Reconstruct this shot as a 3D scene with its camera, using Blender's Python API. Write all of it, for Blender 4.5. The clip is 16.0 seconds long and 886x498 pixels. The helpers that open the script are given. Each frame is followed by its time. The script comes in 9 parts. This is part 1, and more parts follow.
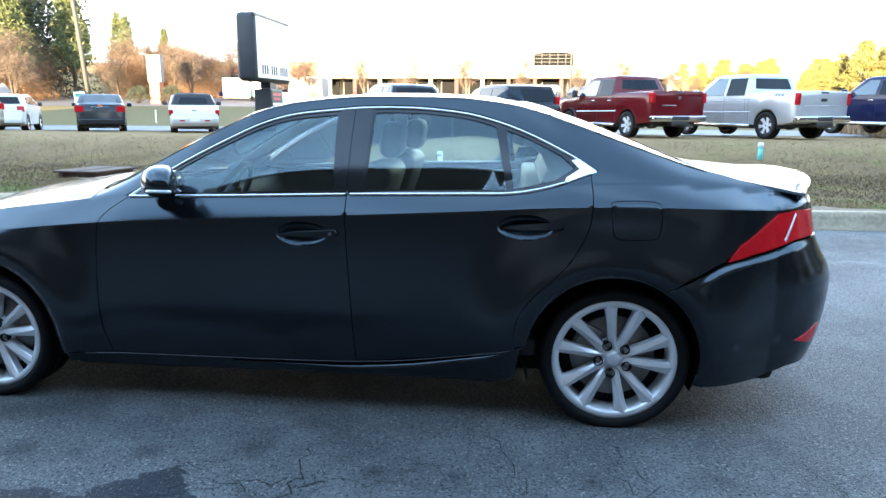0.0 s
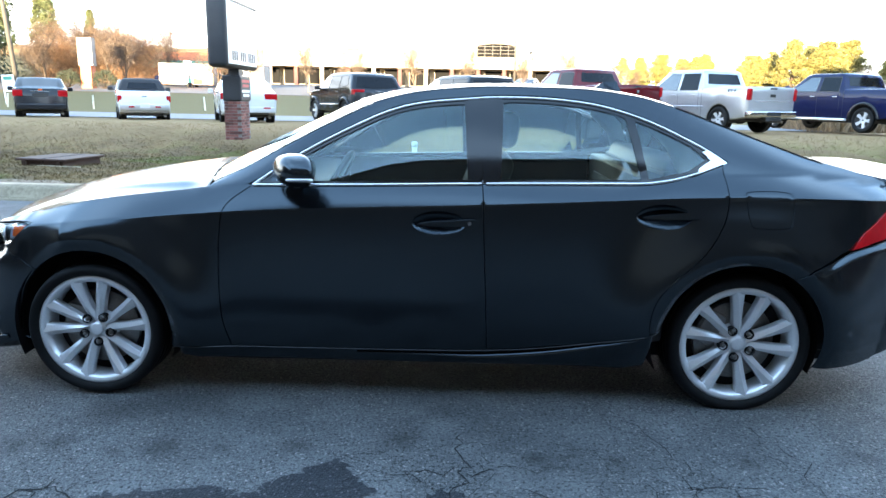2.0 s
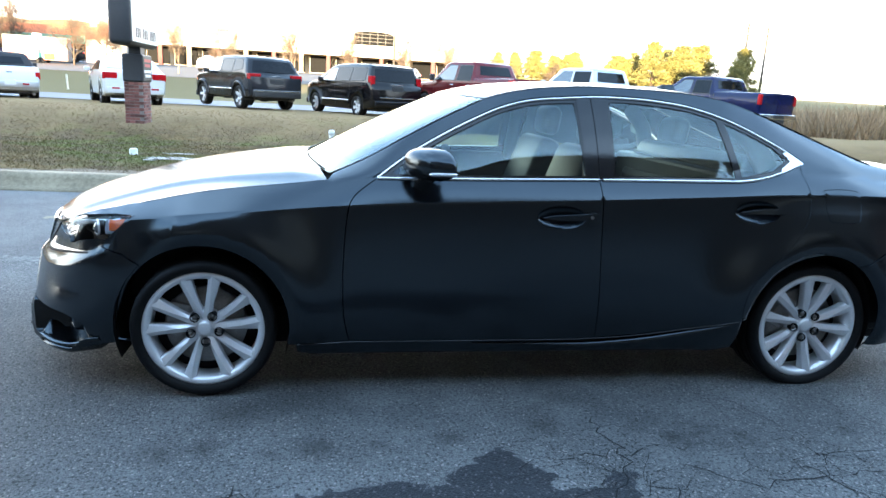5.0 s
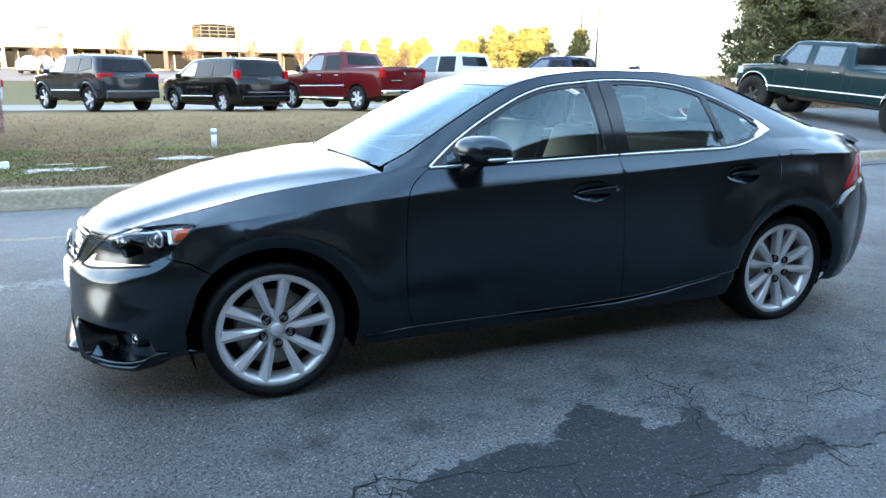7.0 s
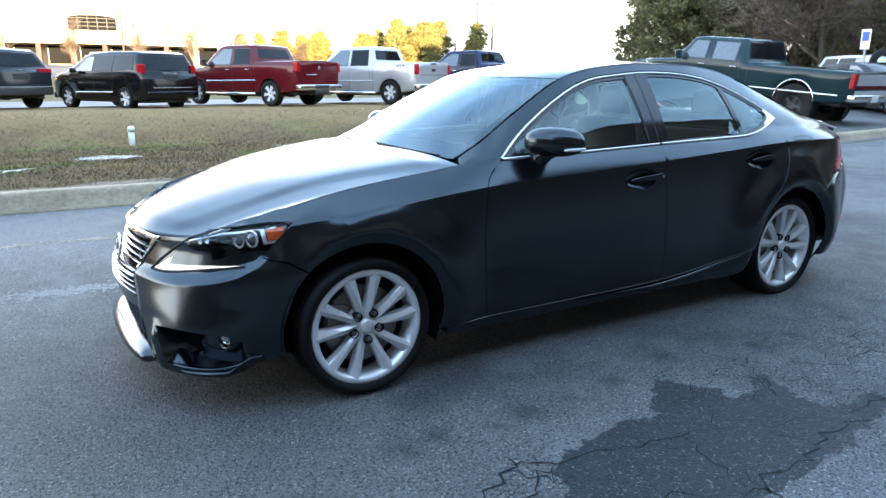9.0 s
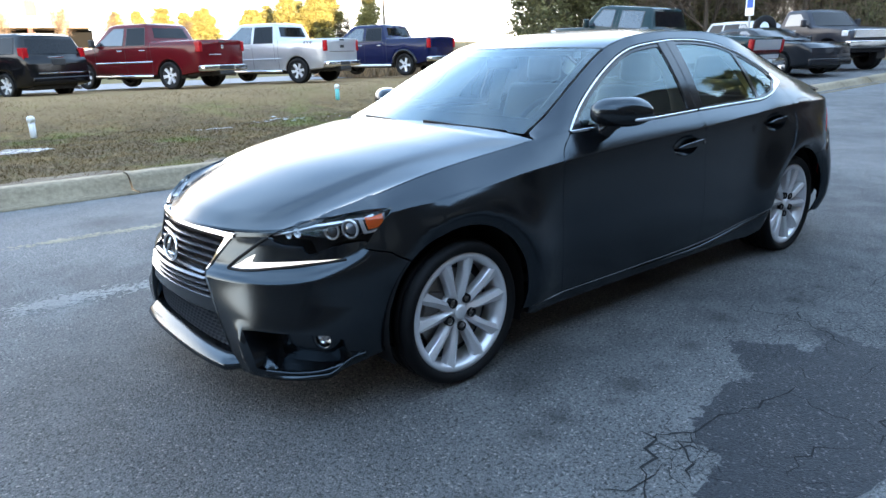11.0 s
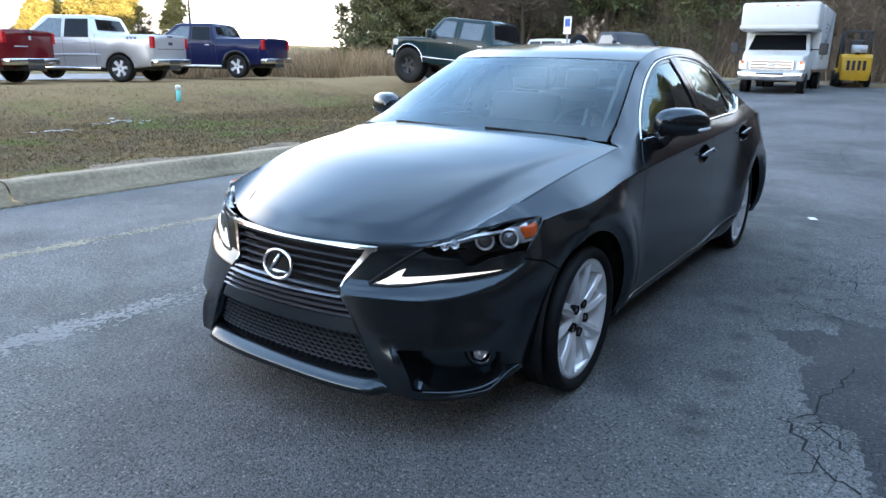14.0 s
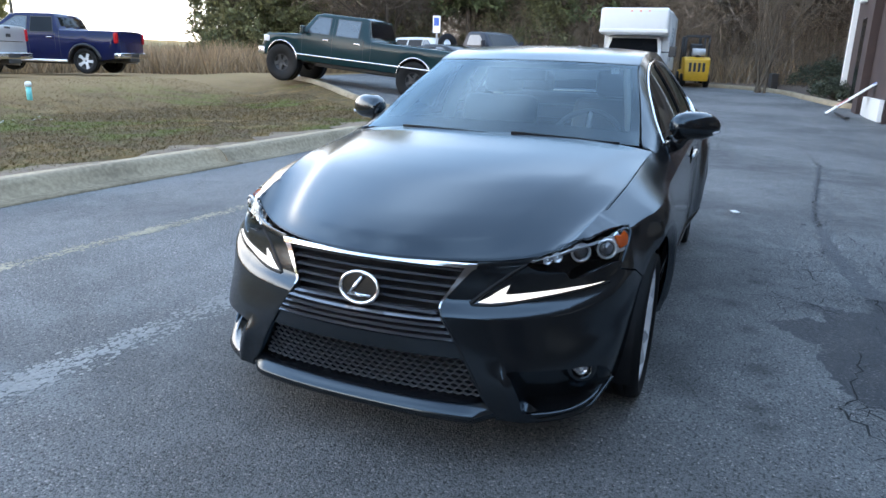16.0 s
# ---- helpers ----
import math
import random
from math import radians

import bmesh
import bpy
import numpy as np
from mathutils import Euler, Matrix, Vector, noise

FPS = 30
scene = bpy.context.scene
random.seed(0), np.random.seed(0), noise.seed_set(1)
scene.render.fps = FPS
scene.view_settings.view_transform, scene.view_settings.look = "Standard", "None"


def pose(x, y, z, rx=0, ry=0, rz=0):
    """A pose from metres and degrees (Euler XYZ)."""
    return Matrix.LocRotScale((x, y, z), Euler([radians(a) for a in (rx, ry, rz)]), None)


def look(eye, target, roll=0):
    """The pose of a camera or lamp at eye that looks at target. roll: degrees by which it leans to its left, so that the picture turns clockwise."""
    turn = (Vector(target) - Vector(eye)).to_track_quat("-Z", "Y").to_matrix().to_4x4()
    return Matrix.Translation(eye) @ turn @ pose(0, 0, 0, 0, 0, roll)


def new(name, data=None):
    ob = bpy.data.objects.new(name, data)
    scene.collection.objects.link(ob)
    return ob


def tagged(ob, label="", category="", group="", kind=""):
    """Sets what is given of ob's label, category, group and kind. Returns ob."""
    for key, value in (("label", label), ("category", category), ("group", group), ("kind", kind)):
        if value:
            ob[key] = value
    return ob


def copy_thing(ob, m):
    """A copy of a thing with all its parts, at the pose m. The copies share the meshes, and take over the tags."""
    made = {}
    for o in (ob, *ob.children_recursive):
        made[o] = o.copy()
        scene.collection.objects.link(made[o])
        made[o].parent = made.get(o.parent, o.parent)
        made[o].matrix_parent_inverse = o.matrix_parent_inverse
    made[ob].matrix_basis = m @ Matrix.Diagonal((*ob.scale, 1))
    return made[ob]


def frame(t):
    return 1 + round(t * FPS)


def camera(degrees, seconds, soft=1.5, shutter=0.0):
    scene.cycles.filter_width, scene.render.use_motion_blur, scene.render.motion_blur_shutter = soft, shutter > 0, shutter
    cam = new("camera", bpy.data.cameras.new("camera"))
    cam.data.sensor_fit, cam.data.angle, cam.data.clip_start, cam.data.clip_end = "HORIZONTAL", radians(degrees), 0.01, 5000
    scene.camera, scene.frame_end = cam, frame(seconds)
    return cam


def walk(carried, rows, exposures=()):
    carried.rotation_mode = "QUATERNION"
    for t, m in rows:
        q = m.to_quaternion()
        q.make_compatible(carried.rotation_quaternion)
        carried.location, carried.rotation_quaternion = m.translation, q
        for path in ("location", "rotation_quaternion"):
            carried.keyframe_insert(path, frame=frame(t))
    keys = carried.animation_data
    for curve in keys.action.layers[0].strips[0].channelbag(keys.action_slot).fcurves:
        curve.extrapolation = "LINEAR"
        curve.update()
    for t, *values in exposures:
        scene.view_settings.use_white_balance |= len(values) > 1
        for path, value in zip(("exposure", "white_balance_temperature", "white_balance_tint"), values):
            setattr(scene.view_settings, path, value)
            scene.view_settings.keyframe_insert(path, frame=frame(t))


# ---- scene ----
cam = camera(65.4, 16.0)
METRES, EYE, TILT, LEAN, TURN = 6.493, 1.335, 0.0, 0.0, 6.03
ROWS = [
    (0.0, 0.0, 0.0, 0.0, 0.05, -11.64, -0.23),
    (0.5, -0.0271, 0.0024, -0.0028, 0.33, -11.99, -0.39),
    (1.0, -0.0569, 0.0075, -0.0019, -1.49, -12.05, -0.18),
    (1.5, -0.0876, 0.0079, -0.0021, -1.88, -12.21, -1.28),
    (2.0, -0.1292, 0.0032, -0.0017, -5.11, -12.36, -1.1),
    (2.5, -0.1569, 0.0047, -0.0039, -4.91, -12.13, -1.8),
    (3.0, -0.185, 0.0119, -0.0049, -7.35, -12.99, -1.4),
    (3.5, -0.2104, 0.0148, -0.003, -8.79, -12.91, -1.93),
    (6.0, -0.3683, 0.0314, -0.0026, -23.0, -13.49, -1.17),
    (6.5, -0.4052, 0.036, -0.002, -26.41, -13.88, 0.23),
    (7.0, -0.4272, 0.0477, -0.0043, -28.29, -13.47, -0.39),
    (7.5, -0.4494, 0.0652, -0.0028, -30.89, -13.63, 0.0),
    (8.0, -0.4742, 0.0779, -0.0033, -32.22, -13.51, -0.08),
    (8.5, -0.5112, 0.0908, -0.0024, -36.12, -14.05, 0.78),
    (9.0, -0.5336, 0.1076, -0.0058, -37.02, -13.88, -0.17),
    (9.5, -0.5525, 0.1318, -0.0067, -39.03, -14.52, 0.26),
    (12.0, -0.6525, 0.244, -0.0054, -51.04, -15.02, 0.07),
    (12.5, -0.6737, 0.2704, -0.0061, -54.4, -14.4, -0.73),
    (13.0, -0.6973, 0.2988, -0.0039, -58.01, -15.15, -0.54),
    (13.5, -0.7081, 0.3245, -0.0065, -58.37, -15.04, -1.31),
    (14.0, -0.7152, 0.3555, -0.0061, -61.58, -15.46, -1.01),
    (14.5, -0.7263, 0.3835, -0.0057, -62.87, -15.23, -2.15),
    (15.0, -0.744, 0.4182, -0.0051, -68.41, -16.22, -1.54),
    (15.5, -0.747, 0.4472, -0.0067, -71.06, -16.12, -2.44),
    (16.0, -0.7409, 0.4786, -0.0058, -73.5, -15.37, -1.76),
]
walk(cam, [(t, pose(0.994, -3.645, EYE, TILT, LEAN, TURN) @ pose(METRES * x, METRES * y, METRES * z, 90 + pitch, roll, yaw)) for t, x, y, z, yaw, pitch, roll in ROWS],
     [(0.0, 3.94, 7080, 10), (3.5, 3.92, 7200, 10), (9.0, 3.76, 7500, 13), (16.0, 3.50, 7700, 17)])

# ---- world, sun ----
SUN_DIR = Vector((0.22, 0.97, -0.105)).normalized()      # the way the low evening sun shines
world = bpy.data.worlds.new("evening_sky")
scene.world = world
world.use_nodes = True
wn = world.node_tree.nodes
sky = wn.new("ShaderNodeTexSky")
sky.sky_type = "NISHITA"
sky.sun_disc = False
sky.sun_elevation = math.asin(-SUN_DIR.z)
sky.sun_rotation = math.atan2(-SUN_DIR.x, -SUN_DIR.y)
sky.air_density, sky.dust_density, sky.ozone_density = 1.0, 0.8, 3.0
wn["Background"].inputs["Strength"].default_value = 0.15
# thin evening cloud, drifting in soft streaks over the whole sky
wl = world.node_tree.links
wtc, wmap, wno, wrg, wmx = wn.new("ShaderNodeTexCoord"), wn.new("ShaderNodeMapping"), wn.new("ShaderNodeTexNoise"), wn.new("ShaderNodeMapRange"), wn.new("ShaderNodeMix")
wmap.inputs["Scale"].default_value = (1.0, 1.6, 3.2)
wno.inputs["Scale"].default_value, wno.inputs["Detail"].default_value = 1.4, 4
wrg.inputs["From Min"].default_value, wrg.inputs["From Max"].default_value = 0.44, 0.70
wrg.inputs["To Min"].default_value, wrg.inputs["To Max"].default_value = 0.16, 0.60
wmx.data_type = "RGBA"
wmx.inputs["B"].default_value = (1.75, 2.75, 4.1, 1)
wl.new(wtc.outputs["Generated"], wmap.inputs["Vector"]), wl.new(wmap.outputs[0], wno.inputs["Vector"])
wl.new(wno.outputs["Fac"], wrg.inputs["Value"]), wl.new(wrg.outputs[0], wmx.inputs["Factor"])
wl.new(sky.outputs["Color"], wmx.inputs["A"])
# pale evening haze, thickest at the horizon all round
wsep, wlow, whz = wn.new("ShaderNodeSeparateXYZ"), wn.new("ShaderNodeMapRange"), wn.new("ShaderNodeMix")
wlow.interpolation_type = "SMOOTHSTEP"
wlow.inputs["From Min"].default_value, wlow.inputs["From Max"].default_value, wlow.inputs["To Min"].default_value, wlow.inputs["To Max"].default_value = 0.02, 0.43, 0.80, 0.0
whz.data_type = "RGBA"
whz.inputs["B"].default_value = (4.3, 4.5, 4.7, 1)
wpos, wcub, wsub = wn.new("ShaderNodeMath"), wn.new("ShaderNodeMath"), wn.new("ShaderNodeMath")
wpos.operation, wcub.operation, wsub.operation = "MAXIMUM", "POWER", "MULTIPLY_ADD"
wpos.inputs[1].default_value, wcub.inputs[1].default_value, wsub.inputs[1].default_value = 0.0, 3.0, -0.28
wl.new(wtc.outputs["Generated"], wsep.inputs[0]), wl.new(wsep.outputs["Y"], wpos.inputs[0]), wl.new(wpos.outputs[0], wcub.inputs[0]), wl.new(wcub.outputs[0], wsub.inputs[0])
wl.new(wsep.outputs["Z"], wsub.inputs[2]), wl.new(wsub.outputs[0], wlow.inputs["Value"]), wl.new(wlow.outputs[0], whz.inputs["Factor"])
wl.new(wmx.outputs["Result"], whz.inputs["A"]), wl.new(whz.outputs["Result"], wn["Background"].inputs["Color"])
sun = new("sun", bpy.data.lights.new("sun", "SUN"))
sun.data.energy, sun.data.angle, sun.data.color = 4.0, radians(0.5), (1.0, 0.80, 0.55)
sun.matrix_world = look((0, -60, 30), Vector((0, -60, 30)) + SUN_DIR)

# ---- materials ----
def mat(name, base, rough=0.5, metal=0.0, vary=0.12, scale=3.0, fine=60.0, bump=0.0, spec=0.5, coat=0.0, emit=0.0, tint=None):
    """A surface whose colour drifts at two scales, with fine relief."""
    m = bpy.data.materials.new(name)
    m.use_nodes = True
    n, l = m.node_tree.nodes, m.node_tree.links
    p = n["Principled BSDF"]
    p.inputs["Roughness"].default_value, p.inputs["Metallic"].default_value = rough, metal
    p.inputs["Specular IOR Level"].default_value, p.inputs["Coat Weight"].default_value = spec, coat
    tc = n.new("ShaderNodeTexCoord")
    a, b = n.new("ShaderNodeTexNoise"), n.new("ShaderNodeTexNoise")
    a.inputs["Scale"].default_value, b.inputs["Scale"].default_value = scale, fine
    a.inputs["Detail"].default_value, b.inputs["Detail"].default_value = 4, 5
    for t in (a, b):
        l.new(tc.outputs["Object"], t.inputs["Vector"])
    add = n.new("ShaderNodeMath")
    add.operation = "ADD"
    l.new(a.outputs["Fac"], add.inputs[0]), l.new(b.outputs["Fac"], add.inputs[1])
    ramp = n.new("ShaderNodeMapRange")
    ramp.inputs["From Min"].default_value, ramp.inputs["From Max"].default_value = 0.6, 1.4
    l.new(add.outputs[0], ramp.inputs["Value"])
    mix = n.new("ShaderNodeMix")
    mix.data_type = "RGBA"
    other = tint or tuple(c * (1 + vary) for c in base)
    mix.inputs["A"].default_value = (*[c * (1 - vary) for c in base], 1)
    mix.inputs["B"].default_value = (*other, 1)
    l.new(ramp.outputs[0], mix.inputs["Factor"])
    l.new(mix.outputs["Result"], p.inputs["Base Color"])
    if bump:
        bp = n.new("ShaderNodeBump")
        bp.inputs["Strength"].default_value, bp.inputs["Distance"].default_value = min(1.0, bump * 20), bump
        l.new(b.outputs["Fac"], bp.inputs["Height"])
        l.new(bp.outputs["Normal"], p.inputs["Normal"])
    if emit:
        p.inputs["Emission Color"].default_value, p.inputs["Emission Strength"].default_value = (*base, 1), emit
    return m


def glass(name, tint=(0.8, 0.85, 0.85), tone=(0.86, 0.97, 1.0), rough=0.0, ior=1.62):
    """Thin window glass: see-through with a mirror's gloss that grows at a grazing view."""
    m = bpy.data.materials.new(name)
    m.use_nodes = True
    n, l = m.node_tree.nodes, m.node_tree.links
    n.remove(n["Principled BSDF"])
    clear, shine, mix, fr = n.new("ShaderNodeBsdfTransparent"), n.new("ShaderNodeBsdfGlossy"), n.new("ShaderNodeMixShader"), n.new("ShaderNodeFresnel")
    clear.inputs["Color"].default_value = (*tint, 1)
    shine.inputs["Roughness"].default_value = rough
    shine.inputs["Color"].default_value = (*tone, 1)
    fr.inputs["IOR"].default_value = ior
    l.new(fr.outputs[0], mix.inputs[0]), l.new(clear.outputs[0], mix.inputs[1]), l.new(shine.outputs[0], mix.inputs[2])
    l.new(mix.outputs[0], n["Material Output"].inputs["Surface"])
    return m


SATIN = mat("satin_wrap", (0.0046, 0.0048, 0.0054), 0.18, 0.0, 0.10, 2.0, 900.0, 0.00003, spec=0.80)
SATIN.node_tree.nodes["Principled BSDF"].inputs["Specular Tint"].default_value = (0.70, 0.875, 1.0, 1)
GAP = mat("black_plastic", (0.008, 0.008, 0.009), 0.6, 0, 0.2, 6, 200, 0.0003, spec=0.18)
TRIM = mat("gloss_black_trim", (0.01, 0.01, 0.011), 0.12, 0, 0.2, 6, 100)
CHROME = mat("chrome", (0.80, 0.80, 0.81), 0.10, 1.0, 0.05, 8, 60)
RUBBER = mat("tyre_rubber", (0.0045, 0.0045, 0.005), 0.65, 0, 0.3, 7, 120, 0.0006, spec=0.25)
ALLOY = mat("silver_alloy", (0.82, 0.82, 0.83), 0.21, 0.42, 0.06, 12, 200)
STEEL = mat("brake_steel", (0.22, 0.21, 0.20), 0.45, 0.9, 0.3, 20, 200)
REDLAMP = mat("red_lens", (0.70, 0.010, 0.016), 0.14, 0, 0.15, 6, 40, coat=0.1, spec=0.35)
AMBER = mat("amber_lens", (0.85, 0.115, 0.012), 0.14, 0, 0.1, 6, 40, coat=0.6)
CLEAR = mat("clear_lamp", (0.80, 0.82, 0.84), 0.12, 0.4, 0.1, 10, 60, coat=0.6)
LAMPCHROME = mat("lamp_chrome", (0.60, 0.61, 0.63), 0.16, 0.6, 0.1, 30, 120, 0.0003)
PROJECTOR = mat("projector_glass", (0.06, 0.065, 0.075), 0.03, 0.25, 0.1, 10, 60, spec=0.9, coat=0.8)
LAMPDARK = mat("lamp_housing", (0.006, 0.006, 0.007), 0.35, 0.0, 0.2, 10, 60, spec=0.15)
WHITELENS = mat("daylight_lens", (0.84, 0.81, 0.75), 0.16, 0, 0.04, 10, 60, coat=0.5, emit=0.12)
LEATHER = mat("grey_leather", (0.020, 0.0195, 0.0195), 0.55, 0, 0.15, 6, 150, 0.0006)
DASH = mat("dashboard_vinyl", (0.03, 0.03, 0.032), 0.6, 0, 0.2, 6, 200, 0.0005)
GLASS = glass("window_glass", (0.84, 0.98, 0.93), tone=(0.80, 0.98, 1.0), ior=1.78)
LENSGLASS = glass("lamp_glass", (0.96, 0.97, 0.98), ior=1.32)
DARKGLASS = mat("dark_window", (0.010, 0.011, 0.013), 0.06, 0, 0.2, 3, 30, spec=0.4)
PLATE = mat("plate_white", (0.6, 0.6, 0.6), 0.4)
SLAT = mat("satin_slat", (0.18, 0.18, 0.19), 0.17, 0.8, 0.1, 8, 60)

# ---- builders ----
from mathutils.geometry import delaunay_2d_cdt


def mesh_of(name, verts, faces, normals=None, smooth=True):
    me = bpy.data.meshes.new(name)
    me.from_pydata([tuple(v) for v in verts], [], faces)
    me.polygons.foreach_set("use_smooth", [smooth] * len(me.polygons))
    me.update()
    if normals is not None:
        me.normals_split_custom_set_from_vertices([tuple(n) for n in normals])
    return me


def part(name, data, material, parent=None, label=""):
    """Links a bmesh or mesh as one object under a thing or a part."""
    if isinstance(data, bmesh.types.BMesh):
        me = bpy.data.meshes.new(name)
        data.to_mesh(me)
        data.free()
        data = me
    if material and not data.materials:
        data.materials.append(material)
    ob = new(name, data)
    ob.parent = parent
    if label:
        ob["label"] = label
    return ob


def thing(name, label, category, group="", m=None, kind=""):
    ob = new(name)
    ob.empty_display_size = 0.2
    if m is not None:
        ob.matrix_basis = m
    return tagged(ob, label, category, group, kind)


def box(x0, x1, y0, y1, z0, z1, bevel=0.0, seg=2, smooth=False):
    bm = bmesh.new()
    bmesh.ops.create_cube(bm, size=1)
    for v in bm.verts:
        v.co = Vector((x0 + (v.co.x + .5) * (x1 - x0), y0 + (v.co.y + .5) * (y1 - y0), z0 + (v.co.z + .5) * (z1 - z0)))
    if bevel:
        bmesh.ops.bevel(bm, geom=bm.edges[:], offset=bevel, segments=seg, affect="EDGES", profile=0.5)
        for f in bm.faces:
            f.smooth = smooth
    return bm


def tube(points, radius, sides=10, close=False, caps=True):
    """A round bar along points; radius may be a list."""
    pts = [Vector(p) for p in points]
    n = len(pts)
    rad = radius if isinstance(radius, (list, tuple)) else [radius] * n
    bm = bmesh.new()
    rings, up = [], None
    for i, p in enumerate(pts):
        a = pts[(i - 1) % n] if close or i else p
        b = pts[(i + 1) % n] if close or i < n - 1 else p
        d = (b - a).normalized()
        if up is None:
            up = d.orthogonal().normalized()
        up = (up - d * up.dot(d)).normalized()
        side = d.cross(up)
        rings.append([bm.verts.new(p + rad[i] * (math.cos(2 * math.pi * k / sides) * up + math.sin(2 * math.pi * k / sides) * side)) for k in range(sides)])
    for i in range(n if close else n - 1):
        r, s = rings[i], rings[(i + 1) % n]
        for k in range(sides):
            bm.faces.new((r[k], r[(k + 1) % sides], s[(k + 1) % sides], s[k])).smooth = True
    if caps and not close:
        bm.faces.new(rings[0][::-1])
        bm.faces.new(rings[-1])
    bmesh.ops.recalc_face_normals(bm, faces=bm.faces)
    return bm


def lathe(profile, sides=48, axis="y", close=False):
    """Turns (radius, along) pairs about an axis."""
    bm = bmesh.new()
    rings = []
    for r, a in profile:
        ring = []
        for k in range(sides):
            c, s = r * math.cos(2 * math.pi * k / sides), r * math.sin(2 * math.pi * k / sides)
            ring.append(bm.verts.new((c, a, s) if axis == "y" else (c, s, a)))
        rings.append(ring)
    pairs = list(zip(rings, rings[1:])) + ([(rings[-1], rings[0])] if close else [])
    for r, s in pairs:
        for k in range(sides):
            bm.faces.new((r[k], r[(k + 1) % sides], s[(k + 1) % sides], s[k])).smooth = True
    bmesh.ops.remove_doubles(bm, verts=bm.verts, dist=1e-5)
    bmesh.ops.recalc_face_normals(bm, faces=bm.faces)
    return bm


def smoothed(points, per=6, close=False):
    """A Catmull-Rom line through points."""
    p = [np.array(q, float) for q in points]
    n = len(p)
    out = []
    for i in range(n if close else n - 1):
        a, b, c, d = (p[(i - 1) % n] if close or i else 2 * p[0] - p[1]), p[i], p[(i + 1) % n], (p[(i + 2) % n] if close or i + 2 < n else 2 * p[-1] - p[-2])
        for k in range(per):
            t = k / per
            out.append(0.5 * (2 * b + (c - a) * t + (2 * a - 5 * b + 4 * c - d) * t * t + (3 * b - a - 3 * c + d) * t ** 3))
    if not close:
        out.append(p[-1])
    return [tuple(q) for q in out]


def spline(xs, ys, lo=None, hi=None):
    """A smooth single-valued curve through knots, as a function (monotone between them)."""
    xs, ys = np.array(xs, float), np.array(ys, float)
    h, s = np.diff(xs), np.diff(ys) / np.diff(xs)
    d = np.zeros(len(xs))
    d[0], d[-1] = s[0], s[-1]
    for i in range(1, len(xs) - 1):
        if s[i - 1] * s[i] > 0:
            w1, w2 = 2 * h[i] + h[i - 1], h[i] + 2 * h[i - 1]
            d[i] = (w1 + w2) / (w1 / s[i - 1] + w2 / s[i])
    X = np.linspace(xs[0], xs[-1], 900)
    k = np.clip(np.searchsorted(xs, X) - 1, 0, len(h) - 1)
    t = (X - xs[k]) / h[k]
    Y = (1 + 2 * t) * (1 - t) ** 2 * ys[k] + t * (1 - t) ** 2 * h[k] * d[k] + t * t * (3 - 2 * t) * ys[k + 1] + t * t * (t - 1) * h[k] * d[k + 1]
    X, Y = X.tolist(), Y.tolist()
    x0, dx, last = X[0], (X[-1] - X[0]) / 899, 898

    def f(x):
        g = (x - x0) / dx
        i = 0 if g < 0 else last if g > last else int(g)
        g = min(max(g - i, 0.0), 1.0)
        return Y[i] + (Y[i + 1] - Y[i]) * g
    return f


def inside(poly, pts):
    x, y = pts[:, 0], pts[:, 1]
    c = np.zeros(len(pts), bool)
    q = np.array(poly)
    for (x0, y0), (x1, y1) in zip(q, np.roll(q, -1, 0)):
        if y0 != y1:
            c ^= ((y0 > y) != (y1 > y)) & (x < (x1 - x0) * (y - y0) / (y1 - y0) + x0)
    return c


def dense(poly, step):
    out = []
    for a, b in zip(poly, list(poly[1:]) + [poly[0]]):
        n = max(1, int(math.ceil(math.dist(a, b) / step)))
        out += [(a[0] + (b[0] - a[0]) * k / n, a[1] + (b[1] - a[1]) * k / n) for k in range(n)]
    return out


def shrunk(poly, d):
    """The outline moved inwards by d."""
    q = [np.array(p) for p in poly]
    n = len(q)
    area = sum(q[i][0] * q[(i + 1) % n][1] - q[(i + 1) % n][0] * q[i][1] for i in range(n))
    s = 1 if area > 0 else -1
    out = []
    for i in range(n):
        e, f = q[i] - q[i - 1], q[(i + 1) % n] - q[i]
        e, f = e / (np.linalg.norm(e) + 1e-9), f / (np.linalg.norm(f) + 1e-9)
        m = np.array([-(e[1] + f[1]), e[0] + f[0]])
        m = m / (np.linalg.norm(m) + 1e-9)
        out.append(tuple(q[i] + s * d * m))
    return out


